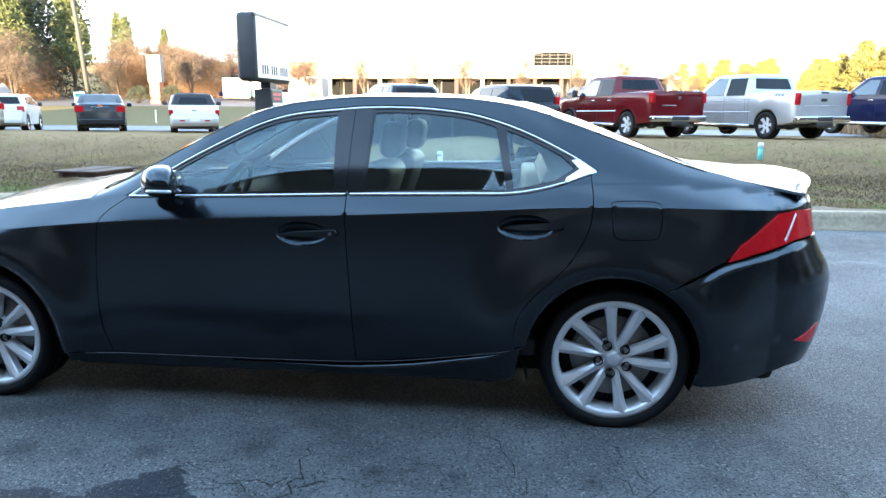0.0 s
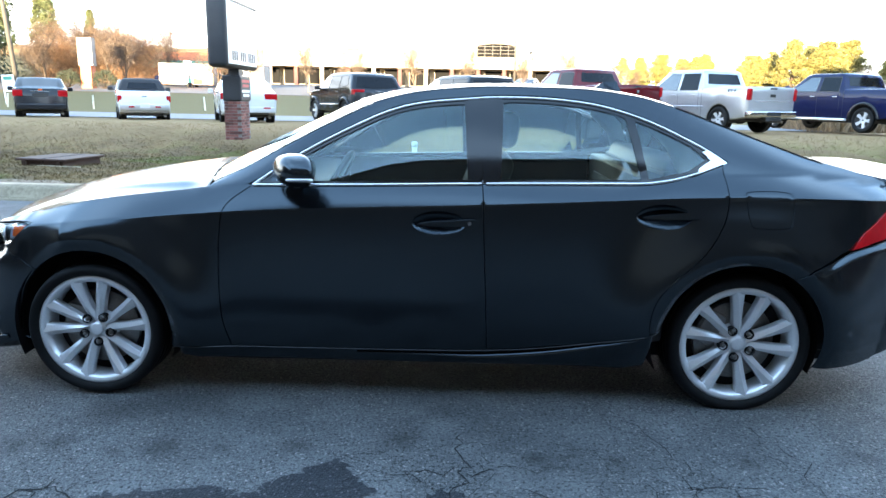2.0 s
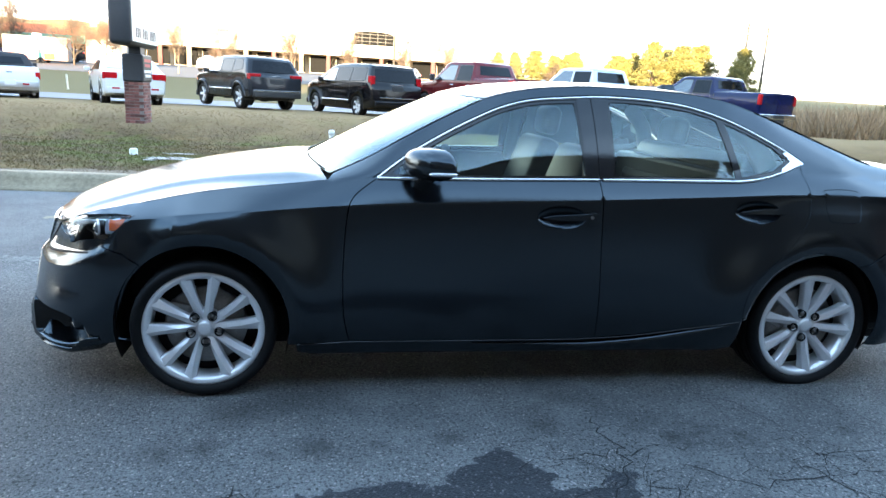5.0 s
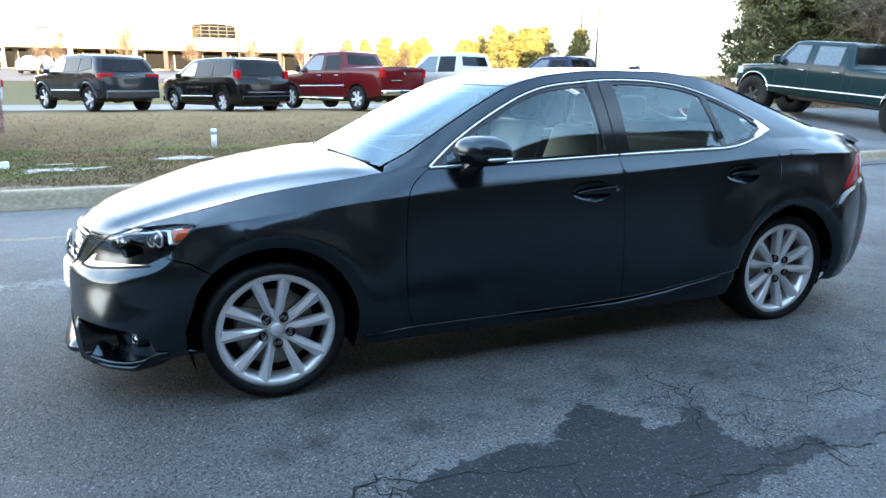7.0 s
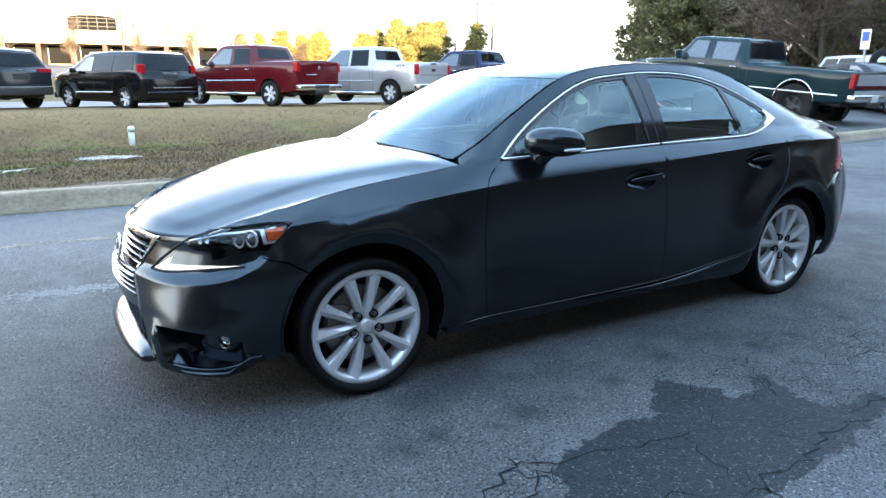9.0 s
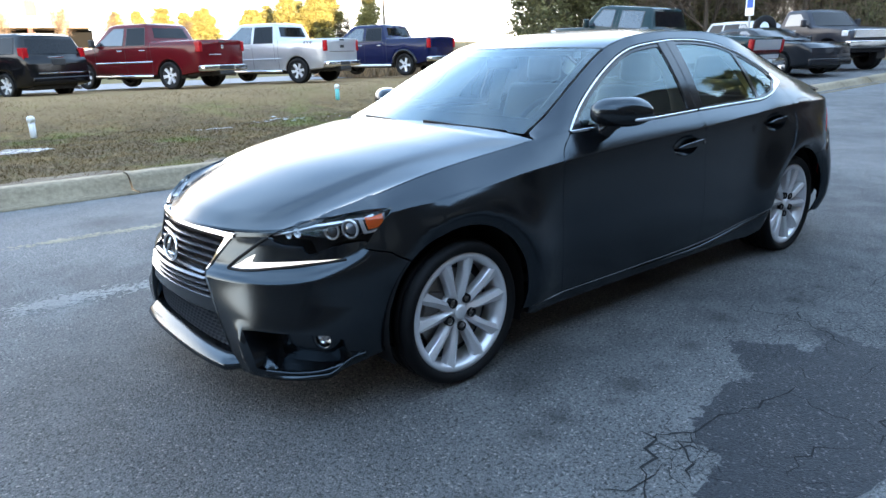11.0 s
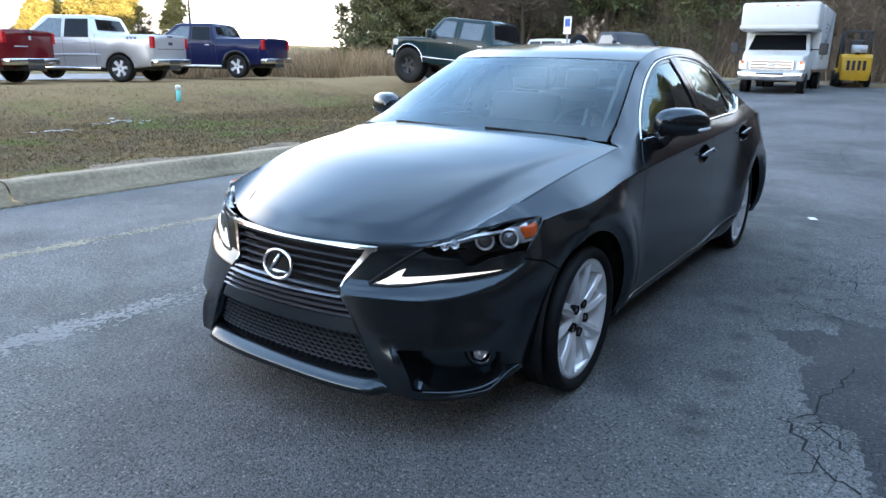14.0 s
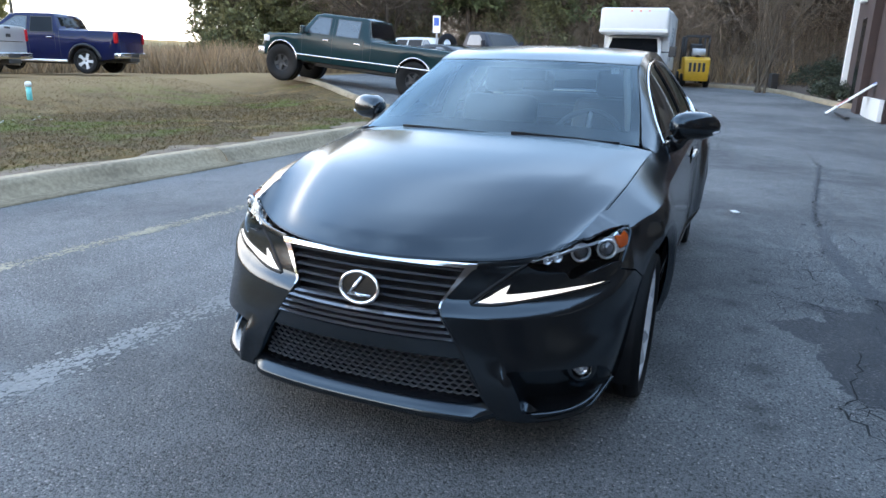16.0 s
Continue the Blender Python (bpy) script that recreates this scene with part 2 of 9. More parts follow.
def fill(outline, holes=(), step=0.04, lines=()):
    """Fills an outline in the plane with small triangles that keep to the given lines: points, triangles."""
    loops = [dense(outline, step)] + [dense(h, step) for h in holes]
    pts, edges = [], []
    for lp in loops:
        k = len(pts)
        pts += lp
        edges += [(k + i, k + (i + 1) % len(lp)) for i in range(len(lp))]
    for ln in lines:
        q = []
        for a, b in zip(ln, ln[1:]):
            n = max(1, int(math.ceil(math.dist(a, b) / step)))
            q += [(a[0] + (b[0] - a[0]) * k / n, a[1] + (b[1] - a[1]) * k / n) for k in range(n)]
        q = np.array(q)
        ok = inside(loops[0], q)
        for h in loops[1:]:
            ok &= ~inside(h, q)
        edge = np.array(pts)
        ok &= np.array([np.abs(edge - p).sum(1).min() > 0.004 for p in q])
        for i in range(len(q)):
            if ok[i]:
                pts.append(tuple(q[i]))
                if i and ok[i - 1]:
                    edges.append((len(pts) - 2, len(pts) - 1))
    border = np.array(pts)
    x0, y0 = border.min(0)
    x1, y1 = border.max(0)
    gx, gy = np.meshgrid(np.arange(x0 + step / 2, x1, step), np.arange(y0 + step / 2, y1, step))
    gx[1::2] += step / 2
    g = np.column_stack([gx.ravel(), gy.ravel()])
    if len(g):
        ok = inside(loops[0], g)
        for h in loops[1:]:
            ok &= ~inside(h, g)
        g = g[ok]
        if len(g):
            dist = np.full(len(g), 9.0)
            for k in range(0, len(border), 200):
                dist = np.minimum(dist, np.sqrt(((g[:, None] - border[None, k:k + 200]) ** 2).sum(2)).min(1))
            pts += [tuple(p) for p in g[dist > 0.5 * step]]
    vs, _, fs, *_ = delaunay_2d_cdt([Vector(p) for p in pts], edges, [], 0, 1e-6)
    vs = np.array([(v.x, v.y) for v in vs])
    cen = np.array([vs[list(f)].mean(0) for f in fs])
    ok = inside(loops[0], cen)
    for h in loops[1:]:
        ok &= ~inside(h, cen)
    tris = []
    for f, k in zip(fs, ok):
        if k:
            a, b, c = (vs[i] for i in f)
            flip = (b[0] - a[0]) * (c[1] - a[1]) - (b[1] - a[1]) * (c[0] - a[0]) < 0
            tris.append(tuple(f[::-1]) if flip else tuple(f))
    return vs, tris


def sheet(name, surf, outline, material, parent, holes=(), step=0.04, off=0.0, thick=0.012, side=1, gap=0.0, label="", lines=()):
    """A pressed panel: the part of a curved surface inside an outline, with turned-in edges.
    surf(u, v) gives a place; side -1 mirrors it to the other flank."""
    if gap:
        outline = shrunk(outline, gap)
    vs, tris = fill(outline, holes, step, lines)
    e = 0.003
    P, N = [], []
    for u, v in vs:
        p = np.array(surf(u, v))
        n = np.cross(np.array(surf(u + e, v)) - np.array(surf(u - e, v)), np.array(surf(u, v + e)) - np.array(surf(u, v - e)))
        n = n / (np.linalg.norm(n) + 1e-12)
        P.append(p + off * n), N.append(n)
    count = {}
    for t in tris:
        for a, b in ((t[0], t[1]), (t[1], t[2]), (t[2], t[0])):
            count[(a, b)] = 1
    border = [(a, b) for a, b in count if (b, a) not in count]
    faces = list(tris)
    if thick:
        top, low = {}, {}
        for a, b in border:
            for i in (a, b):
                if i not in top:
                    d = P[b] - P[a]
                    out = np.cross(d, N[i])
                    out = out / (np.linalg.norm(out) + 1e-12)
                    top[i] = len(P)
                    P.append(P[i]), N.append(out * 0.8 + N[i] * 0.6)
                    low[i] = len(P)
                    P.append(P[i] - thick * N[i]), N.append(out)
            faces.append((top[a], low[a], low[b], top[b]))
    if side < 0:
        P, N = [p * (1, -1, 1) for p in P], [n * (1, -1, 1) for n in N]
        faces = [f[::-1] for f in faces]
    return part(name, mesh_of(name, P, faces, N), material, parent, label)


def loft(name, surf, na, nb, material, parent, thick=0.012, label=""):
    """A grid panel over a in -1..1 and b in 0..1 with turned-in edges."""
    P, N, faces = [], [], []
    e = 0.003
    for j in range(nb + 1):
        for i in range(na + 1):
            a, b = -1 + 2 * i / na, j / nb
            p = np.array(surf(a, b))
            a0, a1, b0, b1 = max(-1, a - e), min(1, a + e), max(0, b - e), min(1, b + e)
            n = np.cross(np.array(surf(a, b1)) - np.array(surf(a, b0)), np.array(surf(a1, b)) - np.array(surf(a0, b)))
            n = n / (np.linalg.norm(n) + 1e-12)
            P.append(p), N.append(n if n[2] > 0 else -n)
    w = na + 1
    for j in range(nb):
        for i in range(na):
            faces.append((j * w + i, (j + 1) * w + i, (j + 1) * w + i + 1, j * w + i + 1))
    if thick:
        ring = [i for i in range(w)] + [j * w + na for j in range(1, nb + 1)] + [nb * w + i for i in range(na - 1, -1, -1)] + [j * w for j in range(nb - 1, 0, -1)]
        k = len(P)
        for i in ring:
            P.append(P[i]), N.append(N[i])
            P.append(P[i] - thick * N[i]), N.append(N[i])
        m = len(ring)
        for i in range(m):
            a, b = k + 2 * i, k + 2 * ((i + 1) % m)
            faces.append((a, b, b + 1, a + 1))
    me = mesh_of(name, P, faces, N)
    f = me.polygons[0]
    if f.normal.z < 0:
        me.flip_normals()
        me.normals_split_custom_set_from_vertices([tuple(n) for n in N])
    return part(name, me, material, parent, label)


def ribbon(name, surf, line, w, material, parent, off=0.003, thick=0.006, side=1, label=""):
    """A raised strip of width w along a line on a curved surface."""
    q = [np.array(p) for p in line]
    P, faces = [], []
    for i, p in enumerate(q):
        d = q[min(i + 1, len(q) - 1)] - q[max(i - 1, 0)]
        d = d / (np.linalg.norm(d) + 1e-9)
        n2 = np.array([-d[1], d[0]]) * w / 2
        e = 0.004
        c = np.array(surf(*p))
        n = np.cross(np.array(surf(p[0] + e, p[1])) - np.array(surf(p[0] - e, p[1])), np.array(surf(p[0], p[1] + e)) - np.array(surf(p[0], p[1] - e)))
        n = n / (np.linalg.norm(n) + 1e-12)
        l, r = np.array(surf(*(p + n2))), np.array(surf(*(p - n2)))
        for v in (l - n * thick, l + n * off, (l + r) / 2 + n * (off + 0.25 * w), r + n * off, r - n * thick):
            P.append(v)
    for i in range(len(q) - 1):
        for k in range(4):
            a = 5 * i + k
            faces.append((a, a + 1, a + 6, a + 5))
    if side < 0:
        P = [p * (1, -1, 1) for p in P]
        faces = [f[::-1] for f in faces]
    return part(name, mesh_of(name, P, faces), material, parent, label)

# ---- ground ----
def asphalt(name, dark, light, rough=0.85, spots=(), pale=1.0):
    """Worn asphalt: stones of a few millimetres to a centimetre, some pale, in drifting dust and traffic wear."""
    m = bpy.data.materials.new(name)
    m.use_nodes = True
    n, l = m.node_tree.nodes, m.node_tree.links
    p = n["Principled BSDF"]
    tc = n.new("ShaderNodeTexCoord")

    def tex(kind, scale, detail=None, feature=None):
        t = n.new(kind)
        t.inputs["Scale"].default_value = scale
        if detail is not None:
            t.inputs["Detail"].default_value = detail
        l.new(tc.outputs["Object"], t.inputs["Vector"])
        return t

    def ramp(src, a, b, lo=0.0, hi=1.0):
        r = n.new("ShaderNodeMapRange")
        r.inputs["From Min"].default_value, r.inputs["From Max"].default_value, r.inputs["To Min"].default_value, r.inputs["To Max"].default_value = a, b, lo, hi
        l.new(src, r.inputs["Value"])
        return r.outputs[0]

    def mixed(f, a, b, mode="MIX"):
        x = n.new("ShaderNodeMix")
        x.data_type, x.blend_type = "RGBA", mode
        l.new(f, x.inputs["Factor"])
        for s, v in (("A", a), ("B", b)):
            if isinstance(v, tuple):
                x.inputs[s].default_value = (*v, 1)
            else:
                l.new(v, x.inputs[s])
        return x.outputs["Result"]

    p.inputs["Specular IOR Level"].default_value = 0.30
    stones, small = tex("ShaderNodeTexVoronoi", 140), tex("ShaderNodeTexVoronoi", 330)
    big, wear, grit = tex("ShaderNodeTexNoise", 0.45, 4), tex("ShaderNodeTexNoise", 3.5, 6), tex("ShaderNodeTexNoise", 75, 6)
    sep = n.new("ShaderNodeSeparateColor")
    l.new(stones.outputs["Color"], sep.inputs[0])
    sep2 = n.new("ShaderNodeSeparateColor")
    l.new(small.outputs["Color"], sep2.inputs[0])
    c = mixed(ramp(sep2.outputs[0], 0.0, 1.0), dark, light)
    c = mixed(ramp(sep.outputs[0], 0.30, 0.95, 0.0, 0.62), c, light)
    c = mixed(ramp(sep.outputs[1], 0.955, 0.960, 0.0, 0.95 * pale), c, (0.38, 0.34, 0.33))
    c = mixed(ramp(sep2.outputs[1], 0.95, 0.96, 0.0, 0.6 * pale), c, (0.34, 0.30, 0.29))
    c = mixed(ramp(big.outputs["Fac"], 0.40, 0.66, 0.0, 0.6), c, tuple(1.5 * v for v in dark))
    c = mixed(ramp(wear.outputs["Fac"], 0.45, 0.75, 0.0, 0.32), c, tuple(1.3 * v for v in light))
    c = mixed(ramp(grit.outputs["Fac"], 0.52, 0.66, 0.0, 0.80), c, tuple(0.4 * v for v in dark))
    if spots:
        # soft oil drips and painted-in shade, each a blurred blot of its own
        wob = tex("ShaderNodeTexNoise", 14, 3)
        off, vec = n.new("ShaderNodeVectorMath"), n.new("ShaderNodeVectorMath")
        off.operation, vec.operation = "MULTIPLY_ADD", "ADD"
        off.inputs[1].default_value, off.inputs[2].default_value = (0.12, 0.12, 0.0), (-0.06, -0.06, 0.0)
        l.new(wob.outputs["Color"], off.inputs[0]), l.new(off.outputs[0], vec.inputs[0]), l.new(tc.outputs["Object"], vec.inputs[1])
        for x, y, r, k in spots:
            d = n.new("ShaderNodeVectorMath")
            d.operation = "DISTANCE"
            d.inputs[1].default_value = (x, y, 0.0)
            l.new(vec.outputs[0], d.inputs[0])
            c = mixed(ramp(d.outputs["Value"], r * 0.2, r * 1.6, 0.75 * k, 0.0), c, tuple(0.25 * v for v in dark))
    l.new(c, p.inputs["Base Color"])
    hgt = n.new("ShaderNodeMath")
    hgt.operation = "ADD"
    l.new(stones.outputs["Distance"], hgt.inputs[0]), l.new(grit.outputs["Fac"], hgt.inputs[1])
    bp = n.new("ShaderNodeBump")
    bp.inputs["Strength"].default_value, bp.inputs["Distance"].default_value = 0.9, 0.0048
    bp.invert = True
    l.new(hgt.outputs[0], bp.inputs["Height"]), l.new(bp.outputs["Normal"], p.inputs["Normal"])
    l.new(ramp(wear.outputs["Fac"], 0.3, 0.7, rough - 0.1, rough), p.inputs["Roughness"])
    return m


# first two entries: broad shade put into the colour; the rest are oil drips
OIL_AND_SHADE = [(-2.45, -0.30, 0.95, 0.48), (-2.30, -1.10, 0.75, 0.40), (-1.34, -1.30, 0.06, 0.6), (-0.94, -1.32, 0.07, 0.65), (-0.42, -1.29, 0.055, 0.6), (-0.02, -1.20, 0.06, 0.55), (0.51, -1.34, 0.05, 0.75), (0.62, -1.32, 0.03, 0.7), (0.80, -1.34, 0.04, 0.6), (-1.50, -1.33, 0.07, 0.6),
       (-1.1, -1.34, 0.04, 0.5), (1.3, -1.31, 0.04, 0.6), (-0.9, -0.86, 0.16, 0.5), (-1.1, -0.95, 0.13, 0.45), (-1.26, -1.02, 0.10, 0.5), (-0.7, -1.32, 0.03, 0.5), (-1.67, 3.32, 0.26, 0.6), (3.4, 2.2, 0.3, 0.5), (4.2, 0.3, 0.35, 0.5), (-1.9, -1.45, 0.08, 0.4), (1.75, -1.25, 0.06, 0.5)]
ASPHALT = asphalt("asphalt", (0.020, 0.022, 0.023), (0.212, 0.214, 0.211), spots=OIL_AND_SHADE)


def grass_mat(name):
    """Dormant lawn: straw, brown thatch and green patches at several scales."""
    m = mat(name, (0.114, 0.068, 0.026), 0.95, 0, 0.4, 1.3, 90, 0.008, tint=(0.198, 0.124, 0.052), spec=0.1)
    n, l = m.node_tree.nodes, m.node_tree.links
    p = n["Principled BSDF"]
    c = p.inputs["Base Color"].links[0].from_socket
    tc = n.new("ShaderNodeTexCoord")
    for scale, lo, hi, amount, col in ((0.9, 0.52, 0.70, 0.50, (0.28, 0.205, 0.12)), (0.45, 0.47, 0.56, 0.85, (0.098, 0.062, 0.030)), (0.33, 0.51, 0.58, 0.90, (0.080, 0.100, 0.020)), (1.7, 0.48, 0.59, 0.9, (0.092, 0.060, 0.034)), (6.0, 0.48, 0.64, 0.65, (0.068, 0.060, 0.021)), (13.0, 0.54, 0.68, 0.40, (0.34, 0.235, 0.12)), (26.0, 0.51, 0.66, 0.40, (0.060, 0.040, 0.018))):
        t, r, x = n.new("ShaderNodeTexNoise"), n.new("ShaderNodeMapRange"), n.new("ShaderNodeMix")
        t.inputs["Scale"].default_value, t.inputs["Detail"].default_value = scale, 5
        r.inputs["From Min"].default_value, r.inputs["From Max"].default_value, r.inputs["To Max"].default_value = lo, hi, amount
        x.data_type = "RGBA"
        x.inputs["B"].default_value = (*col, 1)
        l.new(tc.outputs["Object"], t.inputs["Vector"]), l.new(t.outputs["Fac"], r.inputs["Value"]), l.new(r.outputs[0], x.inputs["Factor"]), l.new(c, x.inputs["A"])
        c = x.outputs["Result"]
    # the dry crest of the bank and the verge behind it are bleached to tan
    xyz, zone, x, t = n.new("ShaderNodeSeparateXYZ"), n.new("ShaderNodeMapRange"), n.new("ShaderNodeMix"), n.new("ShaderNodeMath")
    zone.inputs["From Min"].default_value, zone.inputs["From Max"].default_value, zone.inputs["To Max"].default_value = 13.0, 16.5, 0.8
    t.operation = "MULTIPLY_ADD"
    wob = n.new("ShaderNodeTexNoise")
    wob.inputs["Scale"].default_value = 0.8
    l.new(tc.outputs["Object"], wob.inputs["Vector"]), l.new(wob.outputs["Fac"], t.inputs[0])
    t.inputs[1].default_value = 4.0
    l.new(tc.outputs["Object"], xyz.inputs[0]), l.new(xyz.outputs["Y"], t.inputs[2]), l.new(t.outputs[0], zone.inputs["Value"])
    x.data_type = "RGBA"
    x.inputs["B"].default_value = (0.26, 0.168, 0.086, 1)
    l.new(zone.outputs[0], x.inputs["Factor"]), l.new(c, x.inputs["A"])
    # beyond the road the grass is still olive green
    far, y2 = n.new("ShaderNodeMapRange"), n.new("ShaderNodeMix")
    far.inputs["From Min"].default_value, far.inputs["From Max"].default_value, far.inputs["To Max"].default_value = 23.5, 26.0, 0.7
    y2.data_type = "RGBA"
    y2.inputs["B"].default_value = (0.078, 0.076, 0.030, 1)
    l.new(t.outputs[0], far.inputs["Value"]), l.new(far.outputs[0], y2.inputs["Factor"]), l.new(x.outputs["Result"], y2.inputs["A"])
    l.new(y2.outputs["Result"], p.inputs["Base Color"])
    return m


GRASS = grass_mat("winter_grass")
CONCRETE = mat("concrete_kerb", (0.20, 0.147, 0.090), 0.85, 0, 0.3, 1.6, 22, 0.003, tint=(0.38, 0.295, 0.192))
SOIL = mat("bare_soil", (0.13, 0.085, 0.055), 0.95, 0, 0.35, 3.0, 30, 0.02, tint=(0.22, 0.155, 0.10))
ROADMAT = mat("road_asphalt", (0.13, 0.135, 0.145), 0.8, 0, 0.15, 0.3, 60, 0.003)
PLAZAMAT = mat("plaza_asphalt", (0.055, 0.056, 0.060), 0.85, 0, 0.2, 0.3, 40, 0.003)
prof_z = spline([4.75, 5.5, 7.0, 9.5, 11.5, 13.0, 14.5, 16, 18, 22, 26, 32, 38, 50, 80, 120, 250], [0.13, 0.14, 0.09, 0.00, -0.03, 0.18, 0.44, 0.47, 0.42, 0.36, 0.22, 0.24, 0.50, 1.2, 2.5, 3.2, 6.0])
lot_rise = spline([-300, 3, 6, 15, 22, 45, 90], [0.0, 0.0, 0.02, 0.18, 0.37, 0.75, 1.6])


def ground_z(x, y):
    z = lot_rise(x)
    if y > 4.75:
        t = min(1.0, max(0.0, (x - (6.5 + 0.75 * (y - 4.75))) / 4))
        t = t * t * (3 - 2 * t)
        if y > 17:
            t *= max(0.0, 1 - (y - 17) / 5)
        berm = prof_z(y) + z * max(0.0, 1 - (y - 4.75) / 6)
        rise = min(1.0, max(0.0, (y - 6.5) / 5.5))
        z = berm + (z + 0.36 * rise * rise * (3 - 2 * rise) * min(1.0, max(0.0, (24 - x) / 7)) - berm) * t
    return z


def grid_sheet(name, xs, ys, fz, material, label="", category="", kind="structure"):
    P = [(x, y, fz(x, y)) for y in ys for x in xs]
    w = len(xs)
    ob = part(name, mesh_of(name, P, [(j * w + i, j * w + i + 1, (j + 1) * w + i + 1, (j + 1) * w + i) for j in range(len(ys) - 1) for i in range(w - 1)]), material)
    return tagged(ob, label, category, "", kind)


def steps(*spans):
    out = []
    for a, b, d in spans:
        out += list(np.arange(a, b - 1e-6, d))
    return out + [spans[-1][1]]


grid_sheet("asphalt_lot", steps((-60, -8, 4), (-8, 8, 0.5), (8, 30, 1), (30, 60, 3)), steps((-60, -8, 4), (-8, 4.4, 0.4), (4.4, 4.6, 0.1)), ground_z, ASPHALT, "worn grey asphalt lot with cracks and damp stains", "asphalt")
grid_sheet("ground", steps((-400, -60, 20), (-60, -16, 2), (-16, 24, 0.4), (24, 60, 2), (60, 400, 20)), steps((4.75, 18, 0.3), (18, 40, 1), (40, 120, 5), (120, 400, 20)), ground_z, GRASS, "dry brown and green winter grass", "grass")


def overlay(name, outline, lift, material, step, label, category, kind="structure"):
    """A thin layer that follows the ground inside an outline."""
    vs, tris = fill(outline, (), step)
    return tagged(part(name, mesh_of(name, [(x, y, ground_z(x, y) + lift) for x, y in vs], tris), material), label, category, "", kind)


overlay("asphalt_side_lot", smoothed([(7.6, 4.2), (9.6, 5.0), (11.0, 6.4), (14.2, 10.2), (17.0, 14.0), (21, 16.5), (30, 16)], 5) + [(40, 12), (40, 4.2)], 0.012, ASPHALT, 0.8, "asphalt lot beside the lawn", "asphalt")
overlay("road", [(-300, 27.5), (60, 25.5), (60, 31.5), (-300, 34.5)], 0.03, ROADMAT, 4.0, "grey two-lane road behind the parked vehicles", "road")
overlay("plaza_lot", [(-70, 52), (30, 50), (30, 76), (-70, 78)], 0.03, PLAZAMAT, 5.0, "sunlit shopping plaza parking lot", "asphalt")
KL = lambda x: 4.47 - 0.022 * x
KERB_X = [-60.0, -45, -30, -19.3, -15.6, -11.9, -8.25, -4.58, -1.06, 2.70, 6.4, 10.1, 13.8, 17.5, 21.2, 30]
rk = np.random.default_rng(8)
for a, b in zip(KERB_X, KERB_X[1:]):
    P, lift = [], rk.normal() * 0.004
    kx = list(np.linspace(a + 0.008, b - 0.008, 9))
    for x in kx:
        y, z = KL(x) + rk.normal() * 0.003, lot_rise(x) + lift
        P += [(x, y - 0.05, z - 0.02), (x, y - 0.05, z + 0.010), (x, y + 0.18, z + 0.006), (x, y + 0.24, z + 0.10), (x, y + 0.29, z + 0.145), (x, y + 0.34, z + 0.155), (x, y + 0.46, z + 0.155), (x, y + 0.47, z + 0.0)]
    F = [(8 * k + i, 8 * k + i + 1, 8 * k + 9 + i, 8 * k + 8 + i) for k in range(8) for i in range(7)] + [tuple(range(8)), tuple(range(64, 72))[::-1]]
    tagged(part("kerb", mesh_of("kerb", P, F), CONCRETE), "weathered beige concrete kerb and gutter", "kerb", "kerb stones along the lawn", "structure")
overlay("soil_strip", [(x, KL(x) + 0.46) for x in np.linspace(-30, 7, 60)] + [(x, KL(x) + 0.72 + 0.14 * math.sin(3.1 * x) + 0.08 * math.sin(9.7 * x + 1) + rk.normal() * 0.03) for x in np.linspace(7, -30, 160)], 0.012, SOIL, 0.25, "strip of bare brown soil along the kerb", "soil")
P = []
ke = smoothed([(7.2, 4.33), (9.3, 4.85), (10.8, 6.3), (14.0, 10.1), (16.8, 13.9), (20.5, 16.4)], 8)
for i, (x, y) in enumerate(ke):
    dx, dy = np.array(ke[min(i + 1, len(ke) - 1)]) - np.array(ke[max(i - 1, 0)])
    l = math.hypot(dx, dy)
    nx, ny2, z = -dy / l, dx / l, ground_z(x, y)
    P += [(x + nx * d, y + ny2 * d, z + h) for d, h in ((-0.02, 0.0), (0.02, 0.10), (0.06, 0.125), (0.18, 0.125), (0.20, 0.0))]
tagged(part("kerb_side", mesh_of("kerb_side", P, [(5 * k + i, 5 * k + i + 1, 5 * k + 6 + i, 5 * k + 5 + i) for k in range(len(ke) - 1) for i in range(4)]), CONCRETE), "concrete kerb round the lawn corner", "kerb", "", "structure")

# ---- the sedan ----
# Flank: base width, crease, waist line and roof rail, each a curve along the car (front is -x).
KX = [-1.90, -1.75, -1.4, -1.0, -0.9, -0.7, -0.2, 0.3, 0.8, 1.2, 1.5, 1.8, 2.05]
base_y = spline([-1.9, -1.7, -1.4, -1.0, -0.4, 0.3, 0.9, 1.4, 1.7, 1.9, 2.1], [0.80, 0.832, 0.868, 0.868, 0.872, 0.880, 0.882, 0.880, 0.868, 0.845, 0.80])
crease_z = spline(KX, [0.715, 0.735, 0.785, 0.820, 0.828, 0.843, 0.868, 0.890, 0.917, 0.938, 0.945, 0.940, 0.930])
crease_y = spline(KX, [0.735, 0.775, 0.835, 0.852, 0.855, 0.860, 0.866, 0.872, 0.872, 0.868, 0.858, 0.826, 0.765])
waist_z = spline(KX, [0.733, 0.777, 0.862, 0.915, 0.930, 0.944, 0.960, 0.975, 0.992, 1.030, 1.030, 1.010, 0.985])
waist_y = spline(KX, [0.635, 0.668, 0.722, 0.742, 0.754, 0.786, 0.802, 0.808, 0.800, 0.785, 0.760, 0.715, 0.670])
